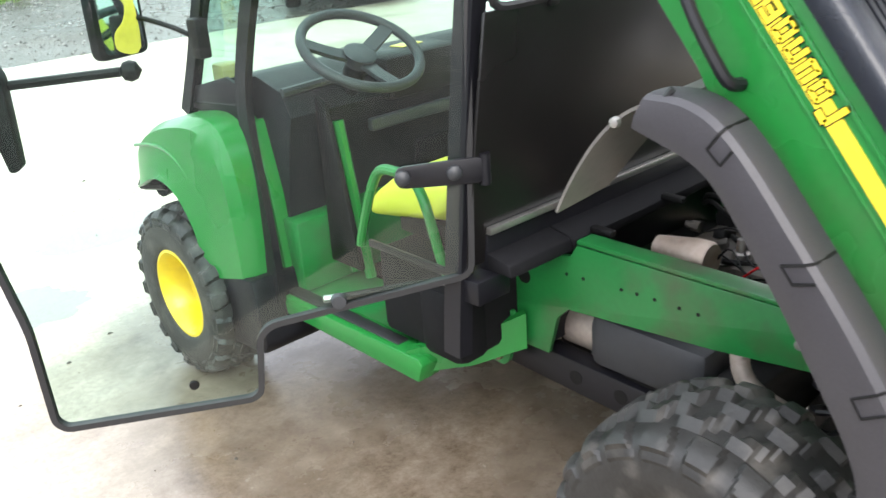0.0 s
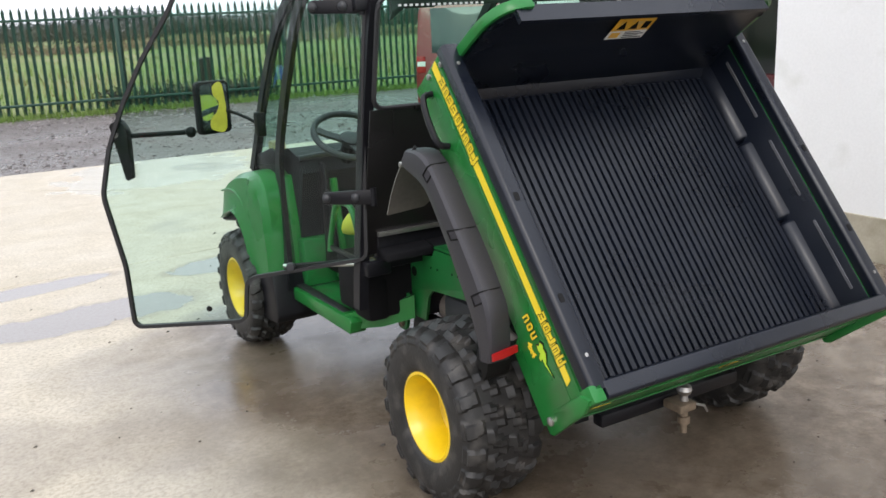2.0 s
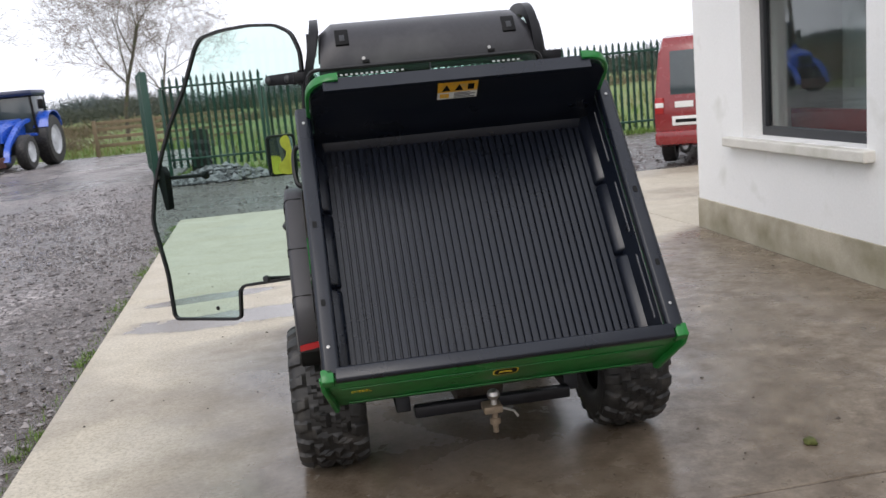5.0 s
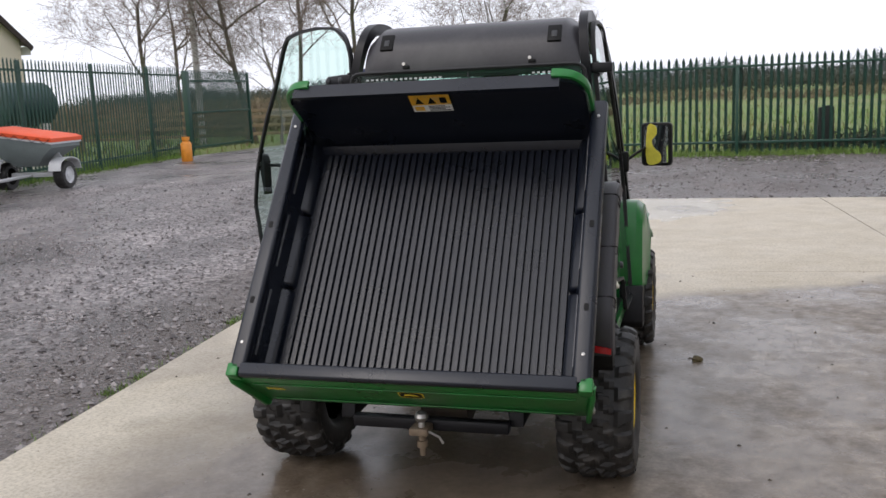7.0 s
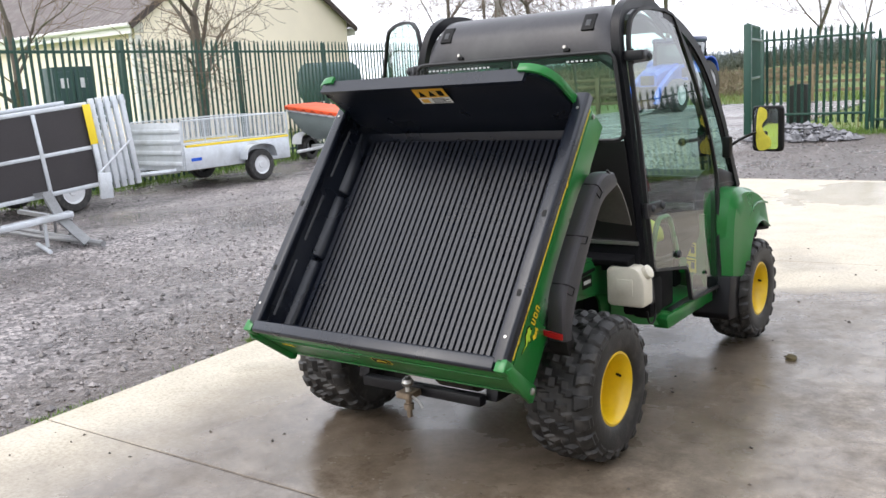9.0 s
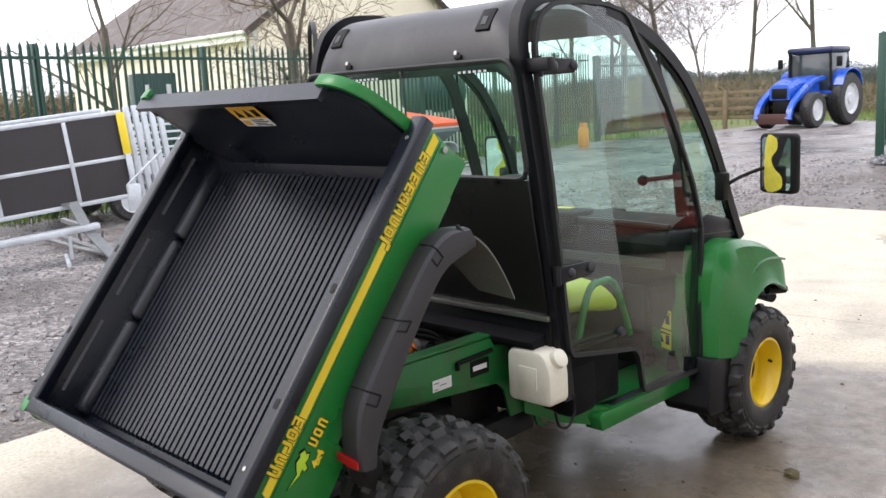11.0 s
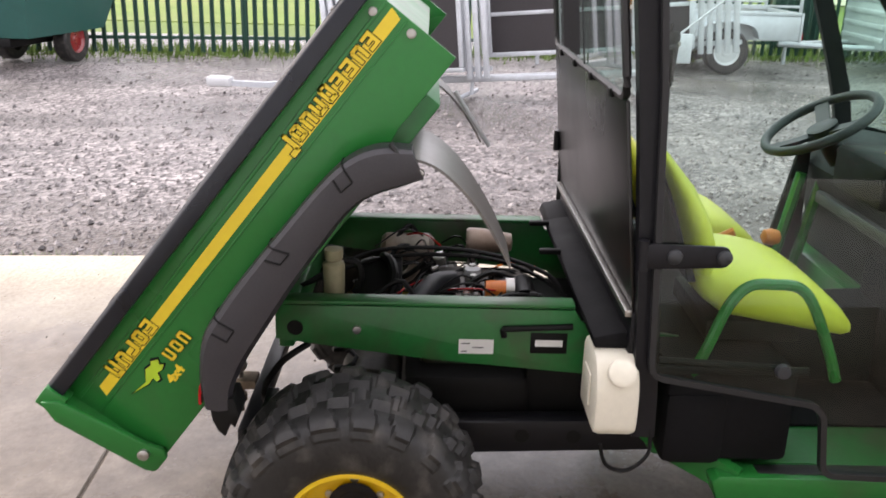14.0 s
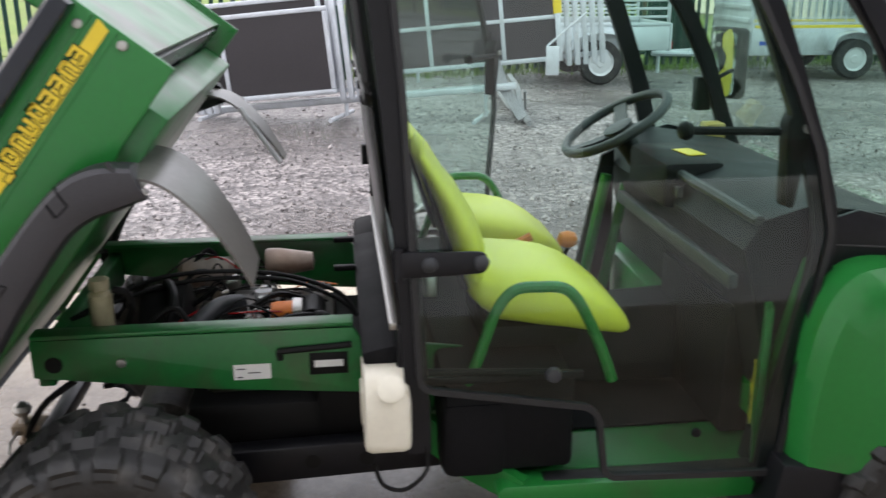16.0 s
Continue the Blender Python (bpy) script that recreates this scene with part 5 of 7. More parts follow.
for x in (-0.30, 0.30):
    part("roof_bolt", box((-0.016, -0.008, -0.004), (0.016, 0.008, 0.016), 0.003, m=pose(x, 0.562, 1.71, 80, 0, 0)), INK, roof)
    part("roof_nut", lathe([(0, 0.009), (0.012, 0.008), (0.012, 0)], "z", 8, at=(0, 0, 0), m=pose(x - 0.01, 0.560, 1.725, 80, 0, 0)), STEEL, roof)

# windscreen
ws = []
for y, z in SCREEN:
    ws.append([(-cx(z) - 0.012, y, z + 0.004), (cx(z) + 0.012, y, z + 0.004)])
part("windscreen", loft(ws, caps=False, closed_section=False), CAB_GLASS, cab, "sloping green-tinted windscreen")
part("screen_sill", tube([(-0.59, 1.985, 0.905), (0.59, 1.985, 0.905)], 0.02, 8), BLACK, cab)
part("wiper", tube([(0.05, 1.962, 0.945), (-0.15, 1.955, 0.952), (-0.40, 1.952, 0.952)], 0.006, 6), INK, cab)
part("wiper_motor", box((-0.05, 1.86, 0.93), (0.05, 1.95, 1.0), 0.015), INK, cab)
part("interior_mirror", box((-0.10, 1.28, 1.655), (0.10, 1.31, 1.715), 0.012), INK, cab)
part("head_visor", box((-0.50, 1.02, 1.74), (0.0, 1.16, 1.83), 0.03), INK, cab, "black roof console")

# doors: outline by distance from the hinge line and height
DOOR = [(0.012, 0.665), (-0.010, 1.30), (-0.036, 1.62), (-0.036, 1.745), (0.000, 1.832), (0.08, 1.876), (0.22, 1.890), (0.38, 1.885), (0.505, 1.862), (0.545, 1.815), (0.645, 1.665), (0.755, 1.50), (0.845, 1.33), (0.912, 1.17), (0.955, 0.99), (0.905, 0.70), (0.865, 0.425), (0.845, 0.405), (0.46, 0.420), (0.44, 0.435), (0.425, 0.575), (0.40, 0.600)]


def door(place, side, label, wide=1.0, lift=0.0, foot=0.0):
    """side +1: the inner face is towards -x of the closed door's own axes."""
    pts = rounded([(d * wide + (foot if z < 0.64 else 0), z + (lift if z < 0.67 or z > 1.7 else 0)) for d, z in DOOR], 0.03, 3)
    own = pane_sheet([(0, d, z) for d, z in pts], m=place)
    body = part("door", own, CAB_GLASS, gator, label, smooth=None)
    part("door_seal", sweep([place @ Vector((0, d, z)) for d, z in pts], [(-0.007, -0.010), (0.007, -0.010), (0.007, 0.010), (-0.007, 0.010)], closed=True, up=place.to_3x3() @ Vector((1, 0, 0))), TRIM, body, "black rubber edge of the glass")
    o = side
    for z in (0.955, 1.665):
        plate = prism(rounded([(-0.03, z - 0.030), (0.165, z - 0.024), (0.165, z + 0.024), (-0.03, z + 0.030)], 0.02, 3), "x", *sorted((o * 0.004, o * 0.016)), 0.003, m=place)
        part("hinge", plate, BLACK, body, "flat black hinge plate with two round bolts")
        for d in (0.038, 0.150):
            part("hinge_bolt", lathe([(0.016, 0.018), (0.022, 0.016), (0.027, 0.009), (0.028, 0.0)], "x", 16, at=(0, d, z), m=place @ Matrix.Diagonal((o, 1, 1, 1))), GREY, body)
        part("hinge_barrel", lathe([(z - 0.035, 0.013), (z + 0.035, 0.013)], "z", 12, at=(o * 0.006, -0.03, 0), m=place), BLACK, body)
    # latch and lever near the leading edge, inside
    lx = -o
    grip = place @ Matrix.Diagonal((1, wide, 1, 1))
    part("latch", prism(rounded([(0.845, 1.05), (0.865, 1.045), (0.895, 1.22), (0.905, 1.265), (0.865, 1.285), (0.84, 1.24)], 0.015, 3), "x", *sorted((lx * 0.006, lx * 0.05)), 0.008, m=grip), INK, body, "black door latch")
    part("latch_lever", tube([grip @ Vector((lx * 0.045, 0.86, 1.215)), grip @ Vector((lx * 0.050, 0.64, 1.222))], 0.010, 8), INK, body)
    part("lever_ball", lathe([(0, 0), (0.010, 0.018), (0.022, 0.022), (0.034, 0.018), (0.044, 0.0)], "y", 14, at=(lx * 0.050, 0.60, 1.222), m=grip), INK, body)
    part("latch_stud", lathe([(0, 0.012), (lx * 0.056, 0.011), (lx * 0.058, 0.0)], "x", 12, at=(0, 0.885, 1.225), m=grip), STEEL, body)
    part("pull_strap", tube([grip @ Vector((lx * 0.02, 0.86, 1.26)), grip @ Vector((lx * 0.02, 0.875, 1.31))], 0.007, 6), INK, body)
    part("lower_bolt", lathe([(o * 0.004, 0.019), (o * 0.018, 0.016), (o * 0.02, 0.0)], "x", 14, at=(0, 0.315, 0.685), m=place), GREY, body)
    part("stay_rod", tube([place @ Vector((lx * 0.012, 0.03, 0.70)), place @ Vector((lx * 0.012, 0.315, 0.685))], 0.009, 8), INK, body)
    part("edge_bolt", lathe([(o * 0.004, 0.012), (o * 0.010, 0.010), (o * 0.011, 0)], "x", 12, at=(0, 0.66, 0.52), m=place), INK, body)
    return body


door(Matrix.Translation((0.668, 0.675, 0.4)) @ pose(0, 0, 0, 0, -4.2, 0) @ Matrix.Translation((0, 0, -0.4)), 1, "closed full-height tinted glass door")
door(Matrix.Translation((-0.640, 0.636, 0.4)) @ Matrix.Rotation(radians(55.5), 4, "Z") @ pose(0, 0, 0, 0, 0.5, 0) @ Matrix.Translation((0, 0, -0.4)), -1, "open full-height tinted glass door", 1.083, 0.045, 0.038)
part("gas_strut", tube([(-0.60, 0.69, 0.67), (-0.92, 0.845, 0.685)], 0.009, 8), STEEL, gator)
part("strut_bracket", box((-0.665, 0.610, 0.64), (-0.56, 0.69, 0.70), 0.006), BLACK, gator)
part("hinge_arm", box((-0.645, 0.60, 1.645), (-0.55, 0.66, 1.69), 0.006), BLACK, gator)
part("hinge_arm", box((0.55, 0.60, 1.645), (0.655, 0.645, 1.69), 0.006), BLACK, gator)

# body tub, step, under-seat boxes
tub = part("floor_pan", box((-0.62, 0.93, 0.345), (0.62, 1.62, 0.375), 0.006), GREEN_DEEP, gator, "green floor pan with side steps")
for s in (-1, 1):
    part("side_step", prism([(0.885, 0.322), (0.868, 0.375), (0.885, 0.392), (1.55, 0.380), (1.55, 0.322)], "x", *sorted((s * 0.56, s * 0.638)), 0.005), GREEN, tub)
    part("step_mat", box((min(s * 0.06, s * 0.36), 0.98, 0.376), (max(s * 0.06, s * 0.36), 1.52, 0.386), 0.003), DULL, tub, "muddy black floor mat")
    part("sill_trim", box((min(s * 0.575, s * 0.618), 0.985, 0.376), (max(s * 0.575, s * 0.618), 1.53, 0.392), 0.004), TRIM, tub)
    part("lower_skirt", loft([[(s * x, y, z) for x, y, z in row] for row in (((0.634, 0.93, 0.330), (0.634, 0.93, 0.400), (0.612, 0.95, 0.400), (0.612, 0.95, 0.330)), ((0.52, 0.80, 0.355), (0.52, 0.80, 0.440), (0.50, 0.82, 0.440), (0.50, 0.82, 0.355)), ((0.418, 0.70, 0.400), (0.418, 0.70, 0.500), (0.405, 0.72, 0.500), (0.405, 0.72, 0.400)))]), GREEN, tub)
boxu = part("underseat_box", box((-0.60, 0.745, 0.41), (0.60, 1.06, 0.655), 0.02), DULL, gator, "black plastic box below the seats")
for s in (-1, 1):
    part("box_corner", box((min(s * 0.50, s * 0.612), 0.74, 0.40), (max(s * 0.50, s * 0.612), 0.90, 0.60), 0.03), DULL, boxu)
    part("trim_edge", box((min(s * 0.606, s * 0.618), 0.655, 0.655), (max(s * 0.606, s * 0.618), 1.07, 0.675), 0.003), BLACK, boxu)
part("engine_lid", prism([(0.565, 0.70), (0.56, 0.728), (0.60, 0.738), (0.645, 0.745), (0.645, 0.70)], "x", -0.385, 0.58, 0.006), DULL, gator, "black plastic shelf behind the cab")
part("side_shelf", prism([(0.565, 0.70), (0.575, 0.730), (0.645, 0.745), (0.645, 0.70)], "x", -0.60, -0.386, 0.006), DULL, gator)
for x in (-0.33, -0.04):
    part("shelf_tab", box((x, 0.50, 0.728), (x + 0.022, 0.565, 0.744), 0.004), INK, gator)
part("rear_kick_panel", box((-0.385, 0.646, 0.42), (0.385, 0.66, 0.655), 0.003), BLACK, gator)

# front bodywork
FENDER = [(1.555, 0.455), (1.56, 0.60), (1.585, 0.78), (1.635, 0.885), (1.72, 0.925), (1.86, 0.915), (2.02, 0.880), (2.16, 0.825), (2.235, 0.755), (2.255, 0.64)]
ARCH = [(1.765, 0.415), (1.775, 0.48), (1.80, 0.56), (1.835, 0.61), (1.88, 0.655), (1.94, 0.685), (2.02, 0.695), (2.10, 0.675), (2.16, 0.650), (2.20, 0.635)]
for s in (-1, 1):
    o, i = smooth_path([(0, 1.57 + (y - 1.57) * 0.94, z) for y, z in FENDER], 4), smooth_path([(0, 1.57 + (y - 1.57) * 0.94, z) for y, z in ARCH], 4)
    secs = []
    for a, b in zip(o, i):
        d = b - a
        row = [(0.40, a - d * 0.02), (0.62, a), (0.695, a + d * 0.02), (0.728, a + d * 0.14), (0.737, a + d * 0.40), (0.752, a + d * 0.85), (0.764, b - d * 0.02), (0.748, b), (0.715, b - d * 0.10), (0.697, a + d * 0.30), (0.60, a + d * 0.10), (0.40, a + d * 0.08)]
        secs.append([(s * x, p.y, p.z) for x, p in row])
    fend = part("front_fender", loft(secs), GREEN, gator, "rounded glossy green front fender")
    part("fender_crease", tube(smooth_path([(s * 0.733, 2.18, 0.775), (s * 0.740, 2.05, 0.80), (s * 0.741, 1.93, 0.80), (s * 0.741, 1.82, 0.75), (s * 0.741, 1.75, 0.66)], 5), 0.006, 6), GREEN, fend)
    part("mud_flap", prism([(1.525, 0.46), (1.76, 0.425), (1.735, 0.22), (1.70, 0.195), (1.51, 0.215), (1.49, 0.25)], "x", *sorted((s * 0.52, s * 0.735)), 0.012), BLACK, gator, "black plastic lower mud flap")
    part("door_post_skin", prism([(1.57, 0.38), (1.58, 0.62), (1.61, 0.86), (1.63, 0.91), (1.61, 0.91), (1.56, 0.70), (1.525, 0.38)], "x", *sorted((s * 0.54, s * 0.605)), 0.01), GREEN, gator)
    part("bumper_end", tube([(s * 0.68, 2.12, 0.635), (s * 0.72, 2.20, 0.63), (s * 0.62, 2.28, 0.62)], 0.022, 8), BLACK, gator)
    part("axle_arm", tube([(s * 0.20, 1.994, 0.30), (s * 0.55, 1.994, 0.30)], 0.03, 10), BLACK, gator)
hood = part("hood", loft([[(-0.40, 1.62, 0.93), (-0.2, 1.60, 0.955), (0.2, 1.60, 0.955), (0.40, 1.62, 0.93), (0.40, 1.62, 0.60), (-0.40, 1.62, 0.60)],
                          [(-0.40, 2.0, 0.875), (-0.2, 2.0, 0.90), (0.2, 2.0, 0.90), (0.40, 2.0, 0.875), (0.40, 2.0, 0.55), (-0.40, 2.0, 0.55)],
                          [(-0.39, 2.30, 0.78), (-0.2, 2.32, 0.80), (0.2, 2.32, 0.80), (0.39, 2.30, 0.78), (0.39, 2.30, 0.45), (-0.39, 2.30, 0.45)]]), GREEN, gator, "short sloping green hood")
part("front_bumper", tube(smooth_path([(-0.62, 2.30, 0.56), (-0.4, 2.38, 0.56), (0, 2.41, 0.56), (0.4, 2.38, 0.56), (0.62, 2.30, 0.56)], 5), 0.028, 10), BLACK, hood)

# dash, steering, pedals panel
dash = part("dashboard", loft([[(x, y, z) for y, z in ((1.56, 0.52), (1.50, 0.80), (1.46, 0.93), (1.50, 1.00), (1.62, 1.035), (1.86, 1.00), (1.90, 0.92), (1.66, 0.60))] for x in (-0.56, -0.30, 0.0, 0.30, 0.56)]), DASH, gator, "dark grey moulded dashboard", smooth=30)
part("dash_edge", tube(smooth_path([(-0.56, 1.49, 1.0), (-0.3, 1.48, 1.01), (0.3, 1.48, 1.01), (0.56, 1.49, 1.0)], 4), 0.014, 8), GREY, dash)
part("dash_bar", box((-0.30, 1.425, 0.835), (0.565, 1.452, 0.875), 0.008), material("pale_dash_bar", (0.035, 0.037, 0.040), 0.5, vary=0.12), dash, "grey bar across the dashboard")
part("instrument_pod", box((-0.22, 1.43, 0.91), (0.10, 1.61, 1.045), 0.02), INK, dash, "black instrument panel with switches")
part("dash_sticker", box((0.12, 0.0, 0.0), (0.22, 0.055, 0.002), 0, m=pose(-0.20, 1.500, 1.0465, 0, 0, 8)), DECAL, dash, "yellow warning label on the dash")
for k in range(4):
    part("switch", box((0.02 + k * 0.035, 1.452, 0.955), (0.043 + k * 0.035, 1.468, 0.985), 0.003), GREY if k % 2 else INK, dash)
part("dash_foot", box((-0.58, 1.475, 0.38), (-0.06, 1.56, 0.61), 0.01), GREEN_DEEP, dash, "green footwell panel below the dash")
part("dash_foot", box((-0.058, 1.50, 0.38), (0.43, 1.66, 0.74), 0.01), DULL, dash)
part("console_side", prism([(1.32, 0.46), (1.34, 0.58), (1.415, 0.96), (1.46, 0.98), (1.470, 0.46)], "x", -0.475, -0.455, 0.006), INK, dash, "black panel below the steering wheel")
part("centre_tunnel", loft([[(-0.08, 1.0, 0.38), (-0.06, 1.0, 0.60), (0.06, 1.0, 0.60), (0.08, 1.0, 0.38)], [(-0.10, 1.54, 0.38), (-0.08, 1.54, 0.62), (0.08, 1.54, 0.62), (0.10, 1.54, 0.38)]]), DASH, dash)
for y in (1.34, 1.415):
    part("green_brace", tube([(-0.425, y, 0.42), (-0.425, y + 0.085, 0.90)], 0.018, 8), GREEN, dash)
part("junction_box", box((-0.57, 1.80, 0.97), (-0.50, 1.87, 1.05), 0.01), material("brass_box", (0.45, 0.34, 0.10), 0.5), dash)
# steering wheel
SW = Matrix.Translation((-0.32, 1.415, 1.090)) @ Matrix.Rotation(radians(30), 4, "X")
stw = part("steering_wheel", tube([SW @ Vector((0.178 * math.cos(t), 0.178 * math.sin(t), 0)) for t in [2 * math.pi * k / 40 for k in range(40)]], 0.0155, 10, closed=True), GREY, gator, "dark grey three-spoke steering wheel", smooth=60)
for a in (-90, 25, 155):
    c, sn = math.cos(radians(a)), math.sin(radians(a))
    part("spoke", sweep([SW @ Vector((0.03 * c, 0.03 * sn, -0.03)), SW @ Vector((0.10 * c, 0.10 * sn, -0.018)), SW @ Vector((0.172 * c, 0.172 * sn, 0))], [(-0.022, -0.006), (0.022, -0.006), (0.022, 0.006), (-0.022, 0.006)], up=SW.to_3x3() @ Vector((0, 0, 1))), GREY, stw)
part("steering_boss", lathe([(-0.05, 0.0), (-0.05, 0.04), (-0.012, 0.05), (-0.008, 0.04), (-0.008, 0)], "z", 20, m=SW), GREY, stw)
part("steering_column", tube([SW @ Vector((0, 0, -0.05)), SW @ Vector((0, 0.03, -0.30))], 0.035, 12), INK, stw)


# seats
def seat(x):
    turns = [2 * math.pi * j / 24 for j in range(24)]

    def round_box(t, e=0.62):
        return math.copysign(abs(math.cos(t)) ** e, math.cos(t)), math.copysign(abs(math.sin(t)) ** e, math.sin(t))

    rows = []
    for y, zc, h, k in ((0.823, 0.842, 0.020, 0.80), (0.832, 0.838, 0.040, 0.92), (0.855, 0.828, 0.055, 1.0), (0.90, 0.810, 0.069, 1.05), (1.0, 0.796, 0.073, 1.08), (1.06, 0.785, 0.071, 1.08), (1.11, 0.770, 0.066, 1.05), (1.16, 0.749, 0.053, 1.0), (1.20, 0.729, 0.039, 0.93), (1.220, 0.719, 0.024, 0.86), (1.229, 0.712, 0.010, 0.76)):
        rows.append([(x + 0.190 * k * round_box(t)[0], y, zc + h * round_box(t)[1]) for t in turns])
    base = part("seat", loft(rows), SEAT, gator, "yellow vinyl bucket seat", smooth=70)
    rows = []
    for y, z, th, k in ((0.840, 0.86, 0.030, 1.0), (0.830, 0.915, 0.042, 1.06), (0.810, 0.977, 0.041, 1.08), (0.778, 1.05, 0.032, 1.02), (0.740, 1.11, 0.021, 0.88), (0.716, 1.148, 0.014, 0.70), (0.722, 1.170, 0.006, 0.50)):
        rows.append([(x + 0.185 * k * round_box(t, 0.8)[0], y + th * round_box(t, 0.8)[1], z + 0.32 * th * math.sin(t)) for t in turns])
    part("backrest", loft(rows), SEAT, base, smooth=70)
    part("seat_pan", box((x - 0.16, 0.86, 0.676), (x + 0.16, 1.10, 0.735), 0.01), INK, base)
    part("back_shell", loft([[(x - 0.15, 0.825, 0.83), (x + 0.15, 0.825, 0.83), (x + 0.15, 0.805, 0.83), (x - 0.15, 0.805, 0.83)], [(x - 0.11, 0.735, 1.10), (x + 0.11, 0.735, 1.10), (x + 0.11, 0.722, 1.10), (x - 0.11, 0.722, 1.10)]]), INK, base)
    return base


seat(0.315)
seat(-0.325).matrix_basis = Matrix.Translation((0, 0.0, -0.025))
for s in (-1, 1):
    x = s * 0.585
    part("hip_rail", tube(smooth_path([(x, 0.800, 0.63), (x, 0.828, 0.70), (x, 0.868, 0.815), (x, 0.91, 0.866), (x, 0.97, 0.872), (x, 1.03, 0.864), (x, 1.072, 0.815), (x, 1.125, 0.70), (x, 1.150, 0.63)], 5), 0.0135, 10), GREEN, gator, "green tubular hip rail")
part("gear_lever", tube([(-0.03, 1.12, 0.62), (-0.03, 1.20, 0.78)], 0.008, 8), INK, gator)
part("gear_knob", lathe([(0, 0), (0.012, 0.022), (0.035, 0.026), (0.055, 0.020), (0.065, 0)], "y", 14, m=Matrix.Translation((-0.03, 1.16, 0.795))), ORANGE, gator, "orange lever knob")
part("range_lever", tube([(-0.06, 1.0, 0.66), (-0.06, 1.04, 0.78)], 0.007, 8), INK, gator)
part("range_knob", tube([(-0.06, 1.02, 0.765), (-0.06, 1.09, 0.80)], 0.014, 8), ORANGE, gator, "orange hand-brake grip")
part("belt_buckle", box((0.41, 0.72, 0.80), (0.43, 0.75, 0.86), 0.006), STEEL, gator)
part("footwell_wall", prism([(0.604, 1.508), (0.40, 1.590), (0.40, 1.602), (0.604, 1.528)], "z", 0.376, 0.80, 0.003), GREEN_DEEP, gator, "green inner wall of the footwell")
for z in (0.505, 0.594):
    lab = pose(0.500, 1.5475, z, 0, 0, -21.9)
    tag_ = part("body_sticker", box((-0.042, -0.003, -0.041), (0.042, -0.001, 0.041), 0, m=lab), DECAL, gator, "yellow safety label beside the footwell")
    part("label_mark", prism([(-0.034, -0.016), (-0.006, -0.016), (-0.020, 0.012)], "y", -0.0042, -0.0032, m=lab), INK, tag_)
    part("label_mark", box((0.006, -0.0042, -0.020), (0.032, -0.0032, 0.020), 0, m=lab), GREY, tag_)
    part("label_line", box((-0.036, -0.0042, 0.024), (0.036, -0.0032, 0.030), 0, m=lab), INK, tag_)

# outside mirrors
for s in (-1, 1):
    arm = part("mirror_arm", tube(smooth_path([(s * 0.61, 1.83, 1.13), (s * 0.66, 1.87, 1.17), (s * 0.71, 1.95, 1.20), (s * 0.74, 2.00, 1.21)], 5), 0.008, 8), INK, gator)
    part("mirror_base", box((min(s * 0.595, s * 0.64), 1.79, 1.08), (max(s * 0.595, s * 0.64), 1.85, 1.20), 0.01), INK, arm)
    film = smooth_path([(-0.052, 0, -0.095), (0.022, 0, -0.095), (0.026, 0, -0.050), (-0.008, 0, -0.020), (-0.022, 0, 0.020), (0.004, 0, 0.055), (0.000, 0, 0.095), (-0.046, 0, 0.095)], 4, True)
    mp = Matrix.Translation((s * 0.79, 1.965, 1.228)) @ Matrix.Rotation(radians(s * -14), 4, "Z") @ Matrix.Diagonal((s * 1.08, 1, 1.12, 1))
    shell = rounded([(-0.085, -0.115), (0.085, -0.115), (0.085, 0.115), (-0.085, 0.115)], 0.025, 4)
    part("mirror_shell", prism(shell, "y", 0.0, 0.045, 0.012, m=mp), INK, arm, "black door mirror shell")
    part("mirror_pane", prism([(a * 0.80, b * 0.88) for a, b in shell], "y", -0.003, 0.0, m=mp), MIRROR, arm, "mirror glass")
    # irregular yellow patch over part of the pane
    part("mirror_patch", prism([(p.x, p.z) for p in film], "y", -0.0042, -0.0032, m=mp), MIRROR_PATCH, arm, "irregular yellow patch on the mirror")


# ================= the yard's other things =================
def quick_mesh(name, verts, faces, mat, parent=None, label=""):
    me = bpy.data.meshes.new(name)
    me.from_pydata(verts, [], faces)
    for one in (mat if isinstance(mat, (list, tuple)) else [mat]):
        me.materials.append(one)
    ob = new(name, me)
    ob.parent = parent
    if label:
        tagged(ob, label=label)
    return ob


def road_wheel(parent, x, y, r, width, rim_mat, side=1, name="wheel"):
    w = part(name, lathe([(-width / 2, r * 0.60), (-width / 2, r * 0.92), (-width * 0.36, r), (width * 0.36, r), (width / 2, r * 0.92), (width / 2, r * 0.60)], "x", 28, caps=False), TYRE, parent)
    w.matrix_basis = Matrix.Translation((x, y, r))
    part("rim", lathe([(side * width * 0.42, r * 0.62), (side * width * 0.46, r * 0.60), (side * width * 0.30, r * 0.50), (side * width * 0.34, r * 0.22), (side * width * 0.42, r * 0.18), (side * width * 0.42, 0)], "x", 24, caps=False), rim_mat, w)
    return w


